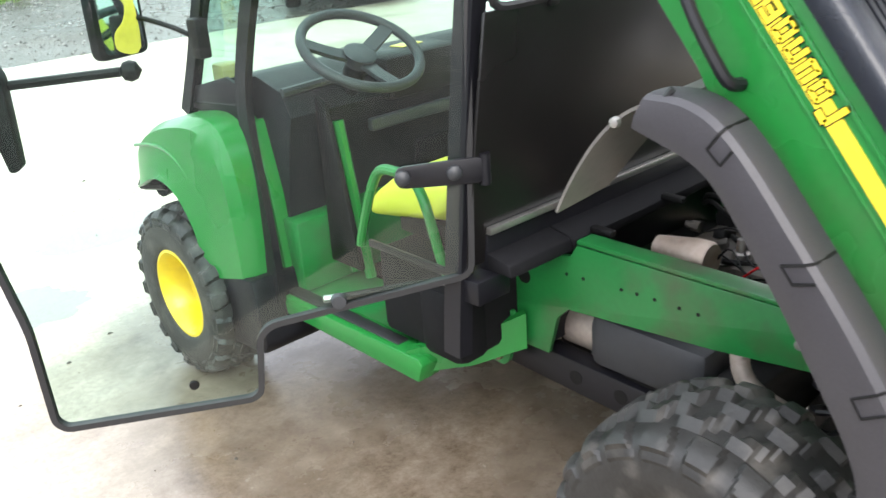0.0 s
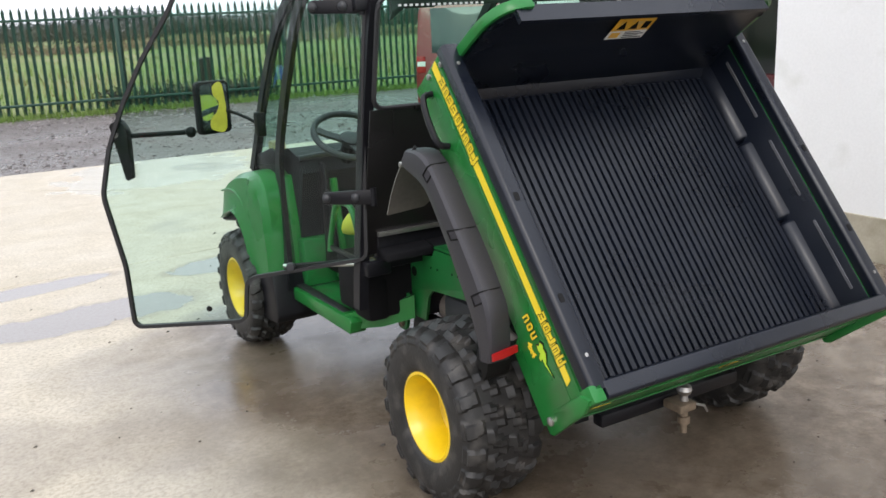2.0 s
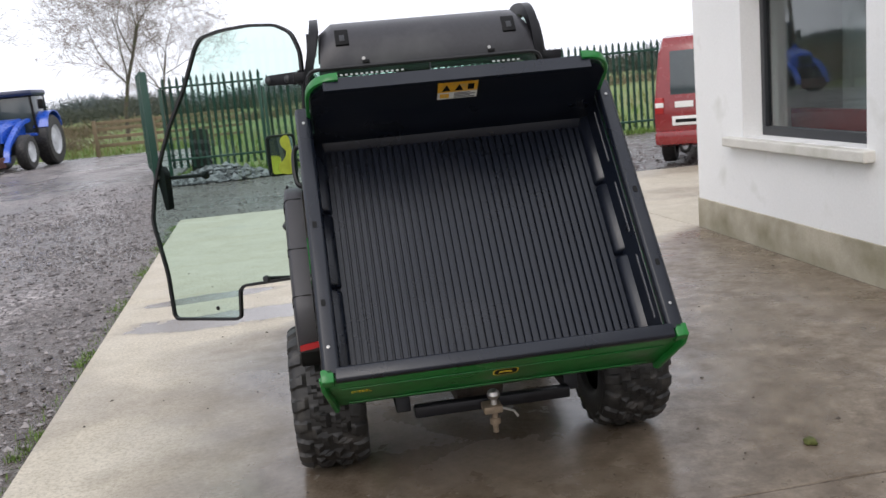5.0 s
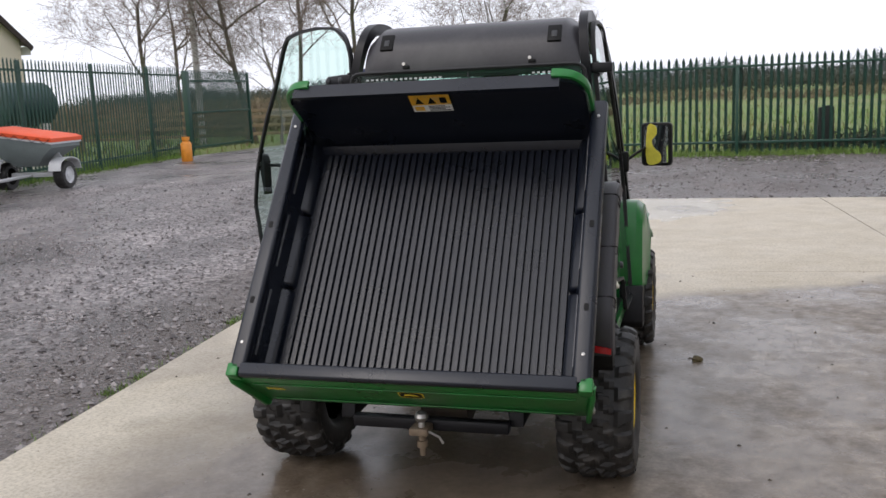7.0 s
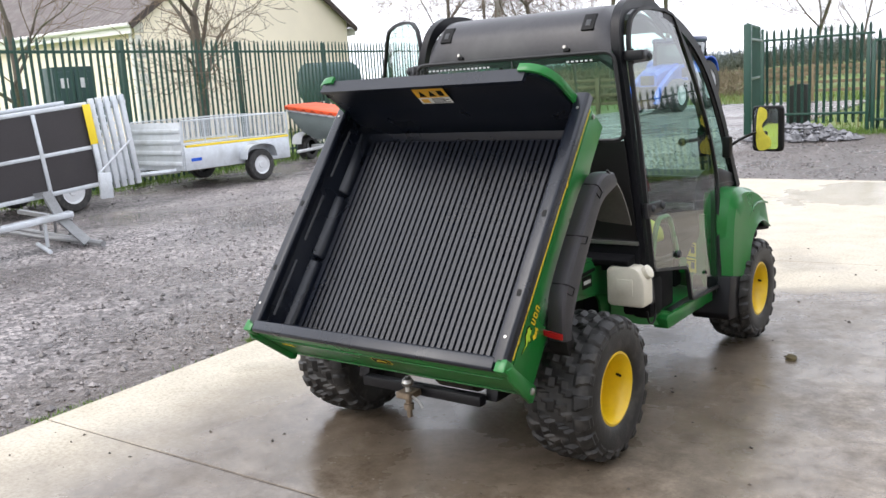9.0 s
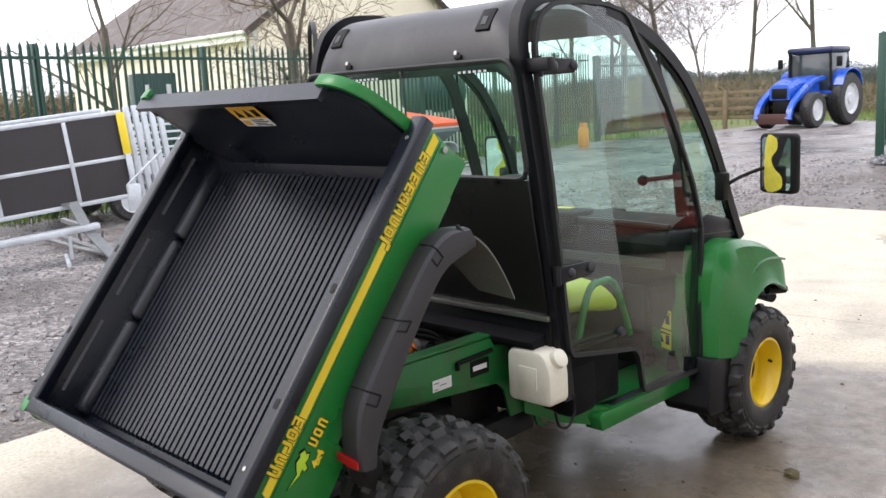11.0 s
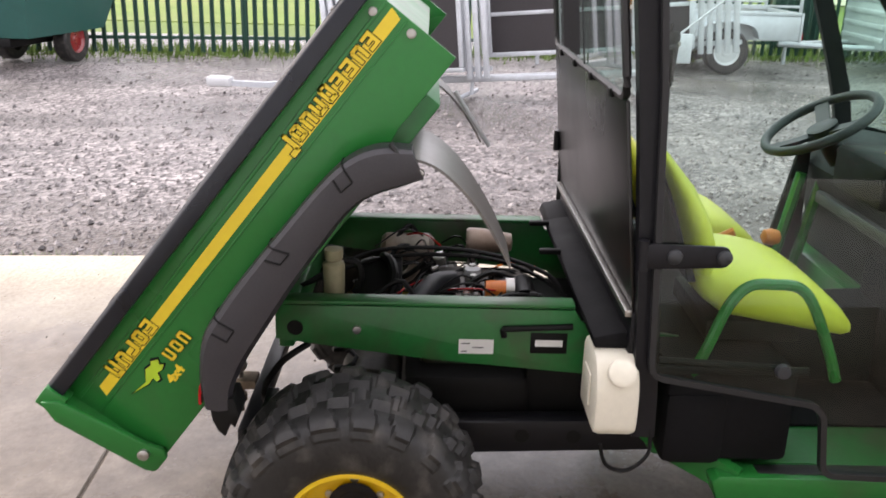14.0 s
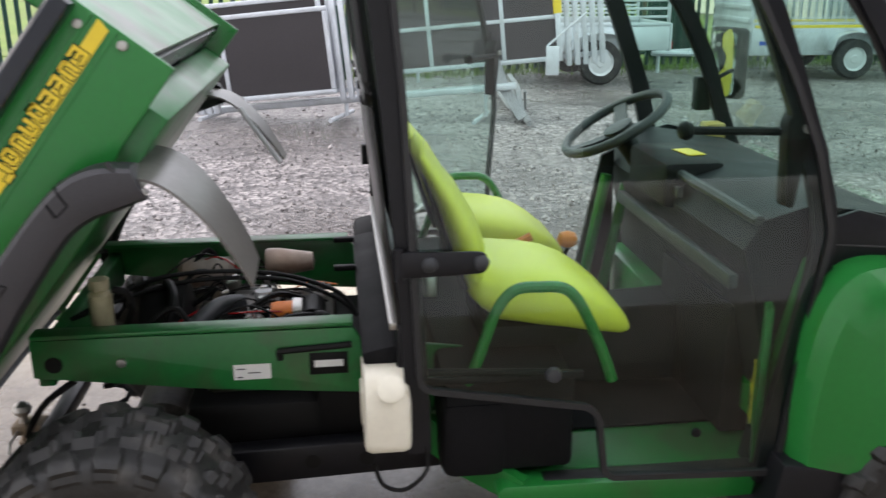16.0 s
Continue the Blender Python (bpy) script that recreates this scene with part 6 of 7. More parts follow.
# ---- gates ----
def gate(a, b, height, label):
    a, b = Vector((*a, 0)), Vector((*b, 0))
    way = (b - a).normalized()
    root = thing("yard_gate", label, "gate", Matrix.Translation(a) @ Matrix.Rotation(math.atan2(way.y, way.x), 4, "Z"), group="yard gates")
    length = (b - a).length
    me = pale_mesh(height)
    for i in range(int(length / 0.10)):
        ob = new("pale", me)
        ob.parent = root
        ob.matrix_basis = pose((i + 0.5) * 0.10, 0.03, 0.06)
    for z in (0.2, height * 0.5, height - 0.3):
        part("rail", box((0, -0.03, z - 0.03), (length, 0.028, z + 0.03), 0.004), FENCE_GREEN, root)
    for x in (0.0, length):
        part("stile", box((x - 0.04, -0.04, 0.08), (x + 0.04, 0.028, height), 0.005), FENCE_GREEN, root)
    part("hinge_post", box((-0.20, -0.08, -0.1), (-0.055, 0.08, height + 0.02), 0.006), FENCE_GREEN, root)
    return root


gate((-4.25, 17.5), (-5.0, 21.0), 2.40, "open dark green palisade gate leaf beside the rubble")
gate((-14.68, 22.45), (-14.48, 26.15), 2.62, "open dark green palisade gate leaf at the lane")

# ---- red van ----
van = thing("van", "red panel van with white lettering, parked behind the building", "van", Matrix.Translation((5.30, 9.02, 0)) @ Matrix.Rotation(radians(-31), 4, "Z"))
half = [(0.0, 0.42), (-0.02, 0.75), (0.0, 1.0), (0.14, 1.80), (0.25, 1.93), (0.6, 1.97), (2.9, 1.95), (3.3, 1.55), (4.2, 1.15), (4.4, 0.9), (4.42, 0.45), (4.2, 0.28), (0.3, 0.28)]
secs = []
for x, k in ((-0.86, 0.93), (-0.80, 1.0), (0.80, 1.0), (0.86, 0.93)):
    secs.append([(x if z < 1.05 else x * (1 - 0.10 * (z - 1.05)), y * (1 if k == 1 else 0.99) + (0 if k == 1 else 0.02), 0.28 + (z - 0.28) * k) for y, z in half])
part("body", loft(secs), VAN_RED, van, "red van body")
part("rear_window", box((-0.62, 0.0, 0.0), (0.62, 0.02, 0.66), 0.02, m=Matrix.Translation((0, 0.010, 1.08)) @ Matrix.Rotation(radians(-9.5), 4, "X")), DARKGLASS, van)
part("rear_bumper", box((-0.86, -0.10, 0.33), (0.86, 0.10, 0.55), 0.05), VAN_RED, van)
part("tow_loop", tube(smooth_path([(-0.5, -0.02, 0.33), (-0.46, -0.06, 0.24), (-0.38, -0.06, 0.24), (-0.34, -0.02, 0.33)], 4), 0.025, 8), INK, van)
part("number_plate", box((-0.60, -0.032, 0.62), (-0.18, -0.014, 0.76), 0.006), WHITE, van, "plate with its number as a plain bar")
part("plate_bar", box((-0.55, -0.036, 0.665), (-0.23, -0.0325, 0.715)), INK, van)
for s in (-1, 1):
    part("tail_light", box((min(s * 0.72, s * 0.85), -0.03, 0.80), (max(s * 0.72, s * 0.85), 0.06, 1.05), 0.02), RED, van)
    part("light_lens", box((min(s * 0.72, s * 0.84), -0.036, 0.90), (max(s * 0.72, s * 0.84), -0.031, 0.97), 0.001), WHITE, van)
    road_wheel(van, s * 0.76, 0.75, 0.32, 0.2, PALE, s)
    road_wheel(van, s * 0.76, 3.45, 0.32, 0.2, PALE, s)
    part("side_glass", prism([(2.2, 1.15), (2.25, 1.75), (2.95, 1.75), (3.5, 1.25)], "x", *sorted((s * 0.80, s * 0.835)), 0.01), DARKGLASS, van)
part("door_seam", box((-0.006, -0.024, 0.58), (0.006, -0.006, 1.06)), INK, van)
writing("SALES", 0.15, WHITE, Matrix.Translation((0.12, -0.012, 1.0)) @ pose(0, 0, 0, 90, 0, 0) @ Matrix.Translation((0, -0.13, 0.02)), "sign_writing", van)
for x0, x1 in ((-0.55, -0.28), (-0.2, 0.06)):
    part("sign_bar", box((x0, -0.034, 0.89), (x1, -0.030, 0.98)), WHITE, van)
for z in (0.66, 0.76):
    part("sign_bar", box((0.20, -0.034, z), (0.58, -0.030, z + 0.055)), WHITE, van)

# ---- blue tractor by the lane ----
tractor = thing("tractor", "blue farm tractor with a front loader, parked on the lane", "tractor", Matrix.Translation((-10.85, 29.4, -0.02)) @ Matrix.Rotation(radians(176), 4, "Z") @ Matrix.Scale(1.13, 4))
part("hood", loft([[(-0.38, 0.1, 0.85), (0.38, 0.1, 0.85), (0.38, 0.1, 1.40), (0.28, 0.1, 1.52), (-0.28, 0.1, 1.52), (-0.38, 0.1, 1.40)],
                   [(-0.36, 1.3, 0.80), (0.36, 1.3, 0.80), (0.36, 1.3, 1.30), (0.26, 1.3, 1.42), (-0.26, 1.3, 1.42), (-0.36, 1.3, 1.30)],
                   [(-0.32, 1.75, 0.85), (0.32, 1.75, 0.85), (0.32, 1.75, 1.15), (0.22, 1.72, 1.28), (-0.22, 1.72, 1.28), (-0.32, 1.75, 1.15)]]), BLUE, tractor)
part("grille", box((-0.24, 1.74, 0.88), (0.24, 1.78, 1.18), 0.02), INK, tractor)
part("chassis", box((-0.25, -1.2, 0.45), (0.25, 1.7, 0.84), 0.04), INK, tractor)
cabin = part("cab_frame", box((-0.72, -1.15, 0.95), (0.72, 0.05, 1.05), 0.03), BLUE, tractor)
for x, y in ((-0.70, 0.0), (0.70, 0.0), (-0.70, -1.1), (0.70, -1.1)):
    part("cab_post", tube([(x, y, 1.0), (x * 0.88, y - 0.06, 2.18)], 0.04, 8), INK, cabin)
part("cab_roof", box((-0.72, -1.22, 2.17), (0.72, 0.08, 2.36), 0.08), material("navy_roof", (0.012, 0.022, 0.07), 0.35), cabin)
part("cab_glass", box((-0.66, -1.10, 1.06), (0.66, -0.06, 2.16), 0.02), DARKGLASS, cabin)
part("exhaust", tube([(0.52, 0.20, 1.2), (0.52, 0.20, 2.25)], 0.05, 10), INK, tractor)
for s in (-1, 1):
    road_wheel(tractor, s * 0.78, -0.72, 0.78, 0.44, PALE, s)
    road_wheel(tractor, s * 0.72, 1.15, 0.52, 0.32, PALE, s)
    fend = smooth_path([(0, -1.35, 1.2), (0, -1.15, 1.55), (0, -0.7, 1.68), (0, -0.25, 1.55), (0, -0.05, 1.2)], 4)
    part("fender", sweep([(s * 0.80, p.y, p.z) for p in fend], [(-0.22, -0.02), (0.22, -0.02), (0.22, 0.02), (-0.22, 0.02)]), BLUE, tractor)
    part("loader_arm", sweep(smooth_path([(s * 0.50, 0.1, 1.45), (s * 0.50, 0.9, 1.30), (s * 0.50, 1.9, 0.75), (s * 0.50, 2.15, 0.30)], 5), [(-0.05, -0.08), (0.05, -0.08), (0.05, 0.08), (-0.05, 0.08)], up=(1, 0, 0)), BLUE, tractor)
    part("mirror", box((min(s * 0.85, s * 1.02), -0.02, 1.75), (max(s * 0.85, s * 1.02), 0.06, 2.05), 0.03), INK, tractor)
part("carriage", box((-0.46, 2.10, 0.16), (0.46, 2.18, 0.46), 0.02), material("dark_red_oxide", (0.06, 0.022, 0.018), 0.6), tractor)
for x in (-0.35, 0.35):
    part("fork", box((x - 0.05, 2.2, 0.03), (x + 0.05, 3.0, 0.07), 0.01), STEEL, tractor)

# ---- galvanised trailer with mesh sides ----
TR = Matrix.Translation((-10.52, 6.67, 0)) @ Matrix.Rotation(radians(-3.5), 4, "Z")
trailer = thing("box_trailer", "galvanised box trailer with mesh sides", "trailer", TR)
L, W = 2.35, 1.56
part("deck", box((-W, 0, 0.33), (0, L, 0.40), 0.01), WOOD, trailer)
part("headboard", box((-W, -0.03, 0.34), (0, -0.001, 1.18), 0.005), GALV, trailer)
for k in range(4):
    part("board_rib", box((-W + 0.02, -0.055, 0.42 + k * 0.19), (-0.02, -0.031, 0.50 + k * 0.19), 0.012), GALV, trailer)
for x in (-W, 0):
    part("side_board", box((x - 0.02, 0.0, 0.34), (x + 0.02, L, 0.74), 0.008), GALV, trailer)
    part("yellow_stripe", box((x - 0.024, 0.05, 0.735), (x + 0.024, L, 0.775), 0.003), DECAL, trailer)
    for z in (0.80, 1.20):
        part("mesh_rail", tube([(x, 0, z), (x, L, z)], 0.014, 6), GALV, trailer)
    for k in range(6):
        part("mesh_post", tube([(x, k * L / 5, 0.74), (x, k * L / 5, 1.2)], 0.014, 6), GALV, trailer)
    own = bmesh.new()
    for k in range(56):
        y = 0.02 + k * L / 56
        box((x - 0.002, y, 0.80), (x + 0.002, y + 0.006, 1.2), 0, own)
    for k in range(10):
        box((x - 0.002, 0, 0.83 + k * 0.037), (x + 0.002, L, 0.836 + k * 0.037), 0, own)
    part("mesh_panel", own, GALV, trailer, "welded wire mesh", smooth=None)
part("tailboard", box((-W, L, 0.34), (0, L + 0.03, 0.74), 0.005), GALV, trailer)
tail = part("tail_mesh_frame", tube([(-W, L + 0.015, 0.74), (-W, L + 0.015, 1.19), (0, L + 0.015, 1.19), (0, L + 0.015, 0.74)], 0.014, 6), GALV, trailer)
own = bmesh.new()
for k in range(24):
    box((-W + 0.03 + k * W / 24, L + 0.013, 0.75), (-W + 0.034 + k * W / 24, L + 0.017, 1.19), 0, own)
for k in range(8):
    box((-W, L + 0.0135, 0.78 + k * 0.055), (0, L + 0.0165, 0.783 + k * 0.055), 0, own)
part("tail_mesh", own, GALV, tail, "welded wire mesh", smooth=None)
part("maker_mark", box((0.0245, 0.12, 0.49), (0.0265, 0.34, 0.545)), BLUE, trailer)
for s, x in ((-1, -W - 0.12), (1, 0.12)):
    road_wheel(trailer, x, 1.52, 0.29, 0.17, PALE, s)
    arc = smooth_path([(x, 1.16, 0.42), (x, 1.24, 0.62), (x, 1.52, 0.68), (x, 1.80, 0.62), (x, 1.88, 0.42)], 4)
    part("mudguard", sweep(arc, [(-0.11, -0.008), (0.11, -0.008), (0.11, 0.008), (-0.11, 0.008)]), GALV, trailer)
part("drawbar", tube([(-0.25, 0.05, 0.34), (-W / 2, -1.25, 0.32)], 0.04, 8), GALV, trailer)
part("drawbar", tube([(-W + 0.25, 0.05, 0.34), (-W / 2, -1.25, 0.32)], 0.04, 8), GALV, trailer)
part("jockey_leg", tube([(-W / 2, -1.15, 0.02), (-W / 2, -1.15, 0.6)], 0.03, 8), GALV, trailer)

# ---- spreader with an orange cover ----
sp = thing("spreader", "grey towed spreader under an orange-red cover", "spreader", Matrix.Translation((-11.95, 11.85, 0)) @ Matrix.Rotation(radians(8), 4, "Z") @ Matrix.Scale(0.86, 4))


def rect(x, y, z, cx_=0, cy_=0):
    return [(cx_ - x, cy_ - y, z), (cx_ + x, cy_ - y, z), (cx_ + x, cy_ + y, z), (cx_ - x, cy_ + y, z)]


def tilted(x, y, z, rise):
    return [(px, py, pz - 0.15 * px * rise) for px, py, pz in rect(x, y, z)]


part("hopper", loft([rect(0.26, 0.28, 0.56), rect(0.52, 0.48, 0.78), tilted(0.84, 0.62, 1.12, 1), tilted(0.84, 0.62, 1.22, 1)]), material("grey_green_hopper", (0.16, 0.19, 0.19), 0.5, vary=0.2, scale=3), sp, "grey-green tapered hopper")
part("hopper_rim", loft([tilted(0.87, 0.65, 1.205, 1), tilted(0.87, 0.65, 1.25, 1)]), PALE, sp)
part("cover", loft([tilted(0.88, 0.66, 1.251, 1), tilted(0.89, 0.67, 1.34, 1), tilted(0.80, 0.60, 1.385, 1), tilted(0.3, 0.2, 1.40, 1)]), COVER, sp, "orange-red tarpaulin cover")
part("frame", box((-0.55, -0.12, 0.30), (0.55, 0.12, 0.41), 0.02), PALE, sp)
for s in (-1, 1):
    arch = smooth_path([(s * 0.76, -0.46, 0.45), (s * 0.76, -0.36, 0.66), (s * 0.76, 0.0, 0.74), (s * 0.76, 0.36, 0.66), (s * 0.76, 0.46, 0.45)], 4)
    part("guard", sweep(arch, [(-0.15, -0.012), (0.15, -0.012), (0.15, 0.012), (-0.15, 0.012)]), PALE, sp)
    part("guard_stay", sweep([(s * 0.62, 0.0, 0.60), (s * 0.45, 0.0, 0.95)], [(-0.14, -0.012), (0.14, -0.012), (0.14, 0.012), (-0.14, 0.012)], up=(0, 1, 0)), PALE, sp)
for s in (-1, 1):
    lace = [(-0.84 + 0.14 * k, s * 0.675, 1.33 - 0.15 * (-0.84 + 0.14 * k) - (0.13 if k % 2 else 0.02)) for k in range(13)]
    part("lacing", tube(lace, 0.008, 5), INK, sp)
part("tow_bar", tube([(0.0, 0.3, 0.36), (-0.1, -1.3, 0.32)], 0.04, 8), PALE, sp)
for s in (-1, 1):
    road_wheel(sp, s * 0.74, 0, 0.33, 0.26, PALE, s)

# ---- livestock hurdles and their carrier ----


def hurdle(a, b, z0, z1, split, label, rise=5.3):
    a, b = Vector((*a, 0)), Vector((*b, 0))
    way = b - a
    root = thing("boarded_hurdle", label, "hurdle", Matrix.Translation(a) @ Matrix.Rotation(math.atan2(way.y, way.x), 4, "Z") @ Matrix.Rotation(radians(-rise), 4, "Y"), group="boarded hurdles")
    n = way.length
    for lo, hi in (((0, -0.025, z0), (n, 0.025, z0 + 0.05)), ((0, -0.025, z1 - 0.05), (n, 0.025, z1)), ((0, -0.025, z0 + 0.051), (0.05, 0.025, z1 - 0.051)), ((n - 0.05, -0.025, z0 + 0.051), (n, 0.025, z1 - 0.051))):
        part("frame_bar", box(lo, hi, 0.01), GALV, root)
    part("board", box((0.052, -0.012, z0 + 0.052), (n - 0.052, 0.012, z1 - 0.052)), BOARD, root, "dark brown boarding")
    if split:
        mz = (z0 + z1) / 2 - 0.03
        part("frame_bar", box((0.052, -0.028, mz - 0.022), (n - 0.052, 0.028, mz + 0.022), 0.006), GALV, root)
        for f in (0.36, 0.72):
            part("frame_bar", box((n * f - 0.022, -0.032, z0 + 0.052), (n * f + 0.022, 0.032, z1 - 0.052), 0.006), GALV, root)
    for u in (0.02, n - 0.02):
        part("hinge_pin", tube([(u, -0.036, z1 - 0.14), (u, -0.036, z1 - 0.06)], 0.012, 8), GALV, root)
    return root


def bars(x, y, z0, z1, turn_deg, count=4):
    root = thing("gate_stack", "stack of upright galvanised gate frames", "gate stack", Matrix.Translation((x, y, 0)) @ Matrix.Rotation(radians(turn_deg), 4, "Z") @ Matrix.Rotation(radians(5.3), 4, "X"), group="gate stacks")
    for k in range(count):
        part("upright", box((-0.035, k * 0.092, z0), (0.035, k * 0.092 + 0.062, z1), 0.012), GALV, root)
    part("tie", box((-0.05, -0.02, z1 - 0.12), (-0.032, count * 0.092, z1 - 0.07)), GALV, root)
    part("tie", box((-0.05, -0.02, z0 + 0.08), (-0.032, count * 0.092, z0 + 0.13)), GALV, root)
    return root


bars(-7.74, -0.98, 0.05, 1.20, -12, 3)
hurdle((-7.60, -0.62), (-7.345, 0.56), 0.20, 1.12, False, "boarded hurdle with a galvanised frame, leaning in a row")
hurdle((-7.80, -0.92), (-7.50, 0.50), 0.16, 1.22, False, "boarded hurdle stacked behind a shorter one")
hurdle((-8.02, -0.60), (-7.75, 0.60), 0.16, 1.24, False, "boarded hurdle at the back of the short row")
bars(-7.44, 0.60, 0.22, 1.34, -12, 3)
hurdle((-7.82, 0.86), (-7.33, 3.06), 0.42, 1.42, True, "long boarded hurdle with crossed galvanised bars")
hurdle((-8.14, 0.80), (-7.66, 2.98), 0.42, 1.45, True, "long boarded hurdle standing behind another")
bars(-7.36, 3.12, 0.56, 1.66, -12, 5)
notice = thing("notice_board", "small yellow notice on the hurdle frame", "notice", Matrix.Translation((-7.335, 2.985, 0)) @ Matrix.Rotation(radians(-12), 4, "Z"))
part("plate", box((-0.006, -0.045, 1.13), (0.006, 0.045, 1.60), 0.003, m=Matrix.Translation((0.040, 0.06, 0)) @ Matrix.Rotation(radians(5.3), 4, "X")), DECAL, notice)
part("fixing", box((-0.01, -0.03, 0.62), (0.01, 0.03, 1.13), 0.003, m=Matrix.Translation((0.036, 0.06, 0)) @ Matrix.Rotation(radians(5.3), 4, "X")), GALV, notice)
carrier = thing("hurdle_carrier", "low galvanised carrier tilted under the hurdles", "carrier", Matrix.Translation((-7.72, 0.1, 0)) @ Matrix.Rotation(radians(-12.5), 4, "Z"))
part("beam", box((-0.10, -1.15, 0.12), (0.04, 2.45, 0.19), 0.015, m=Matrix.Rotation(radians(5.0), 4, "X")), GALV, carrier)
for y in (-0.9, 0.55, 2.1):
    part("foot", tube([(-0.35, y, 0.03), (0.40, y - 0.1, 0.03)], 0.025, 8), GALV, carrier)
    part("leg", tube([(0.0, y, 0.03), (0, y, 0.14 + 0.0875 * y)], 0.022, 8), GALV, carrier)
part("control_box", box((0.06, 2.74, 0.50), (0.13, 2.88, 0.80), 0.01), GALV, carrier)
part("stay", tube([(0.10, 2.75, 0.80), (0.14, 3.15, 1.15)], 0.012, 6), GALV, carrier)
part("drawbar", sweep([(0.0, -1.1, 0.10), (0.40, -1.75, 0.07), (0.60, -2.10, 0.10)], [(-0.04, -0.03), (0.04, -0.03), (0.04, 0.03), (-0.04, 0.03)]), GALV, carrier)
part("coupling", box((0.53, -2.34, 0.06), (0.69, -2.06, 0.17), 0.03), PALE, carrier, "pale cast tow coupling")
WORN_GALV = material("weathered_galvanised", (0.24, 0.245, 0.25), 0.5, metal=0.35, vary=0.25, scale=10)
rack = thing("crush_frame", "tipped-over galvanised head gate lying on the gravel", "metal frame", (-7.5, 2.5, -0.02))
part("runner", tube([(-1.9, 0.38, 0.05), (-0.20, 0.14, 0.05), (0.74, 0.03, 0.05)], 0.034, 8), WORN_GALV, rack)
part("runner", tube([(-2.1, 0.20, 0.05), (-0.55, 0.05, 0.05), (0.35, 0.06, 0.05)], 0.028, 8), WORN_GALV, rack)
part("strut", sweep([(0.42, 0.03, 0.05), (0.24, -0.14, 0.34), (0.18, -0.25, 0.66)], [(-0.055, -0.018), (0.055, -0.018), (0.055, 0.018), (-0.055, 0.018)], up=(1, 0, 0)), WORN_GALV, rack)
part("top_bar", sweep([(0.18, -0.25, 0.65), (-0.25, -0.30, 0.60)], [(-0.03, -0.02), (0.03, -0.02), (0.03, 0.02), (-0.03, 0.02)]), WORN_GALV, rack)
part("side_bar", sweep([(-1.3, 0.20, 0.32), (-0.30, 0.10, 0.30), (0.35, 0.04, 0.07)], [(-0.03, -0.025), (0.03, -0.025), (0.03, 0.025), (-0.03, 0.025)]), WORN_GALV, rack)
for k in range(3):
    part("cross_bar", tube([(-0.95 + k * 0.38, 0.26 - k * 0.04, 0.06), (-0.75 + k * 0.36, 0.14, 0.29)], 0.018, 6), WORN_GALV, rack)

# ---- second galvanised trailer, parked behind the hurdles ----
T2 = thing("flat_trailer", "galvanised flat trailer with slatted sides behind hurdles", "trailer", Matrix.Translation((-10.3, 2.75, 0)))
part("deck", box((-1.4, 0, 0.46), (-0.03, 2.6, 0.52), 0.01), WOOD, T2)
for x in (-1.4, -0.02):
    part("side_board", box((x - 0.02, 0, 0.46), (x + 0.02, 2.58, 0.80), 0.008), GALV, T2)
    part("side_flange", box((x - 0.035, 0, 0.801), (x + 0.035, 2.58, 0.85), 0.008), GALV, T2)
    for k in range(5):
        part("side_slat", box((x - 0.012, 0, 0.91 + k * 0.115), (x + 0.012, 2.58, 0.945 + k * 0.115), 0.004), GALV, T2)
    for y in (0.0, 1.28, 2.54):
        part("side_post", box((x - 0.02, y, 0.851), (x + 0.02, y + 0.04, 1.42), 0.005), GALV, T2)
part("tailboard", box((-1.4, 2.585, 0.44), (0.0, 2.62, 0.84), 0.008), GALV, T2)
part("tail_lamp", box((-0.24, 2.621, 0.46), (-0.04, 2.65, 0.58), 0.01), RED, T2)
for x, sd in ((-1.55, -1), (0.10, 1)):
    road_wheel(T2, x, 1.53, 0.31, 0.17, PALE, sd)
    arc = smooth_path([(x, 1.10, 0.50), (x, 1.20, 0.66), (x, 1.53, 0.72), (x, 1.86, 0.66), (x, 1.96, 0.50)], 4)
    part("mudguard", sweep(arc, [(-0.11, -0.008), (0.11, -0.008), (0.11, 0.008), (-0.11, 0.008)]), GALV, T2)
part("drawbar", tube([(-0.7, 0.1, 0.44), (-0.7, -1.1, 0.40)], 0.04, 8), GALV, T2)
part("jockey_leg", tube([(-0.7, -1.0, -0.02), (-0.7, -1.0, 0.62)], 0.03, 8), GALV, T2)

# ---- green roller-type trailer at the yard's edge ----
gt = thing("tipping_cart", "dark green cart with a red wheel hub", "cart", Matrix.Translation((-9.75, -5.15, 0)) @ Matrix.Rotation(radians(80), 4, "Z"))
part("body", loft([rect(0.55, 0.9, 0.40), rect(0.70, 1.1, 0.95)]), material("dark_teal_paint", (0.02, 0.10, 0.085), 0.4), gt)
part("chassis", box((-0.3, -0.9, 0.28), (0.3, 0.9, 0.395), 0.02), INK, gt)
for s in (-1, 1):
    road_wheel(gt, s * 0.45, 0.2, 0.30, 0.2, VAN_RED, s)

# ---- gas bottle, rubble, leaf, moss ----
bottle = part("gas_bottle", lathe([(0.0, 0.14), (0.03, 0.155), (0.50, 0.155), (0.58, 0.10), (0.60, 0.05), (0.60, 0.11), (0.70, 0.11), (0.70, 0.0)], "z", 24), material("orange_bottle", (0.70, 0.25, 0.02), 0.45), None, smooth=40)
bottle.matrix_basis = Matrix.Translation((-13.0, 19.3, -0.03))
tagged(bottle, "orange gas bottle standing by the fence", "gas bottle")


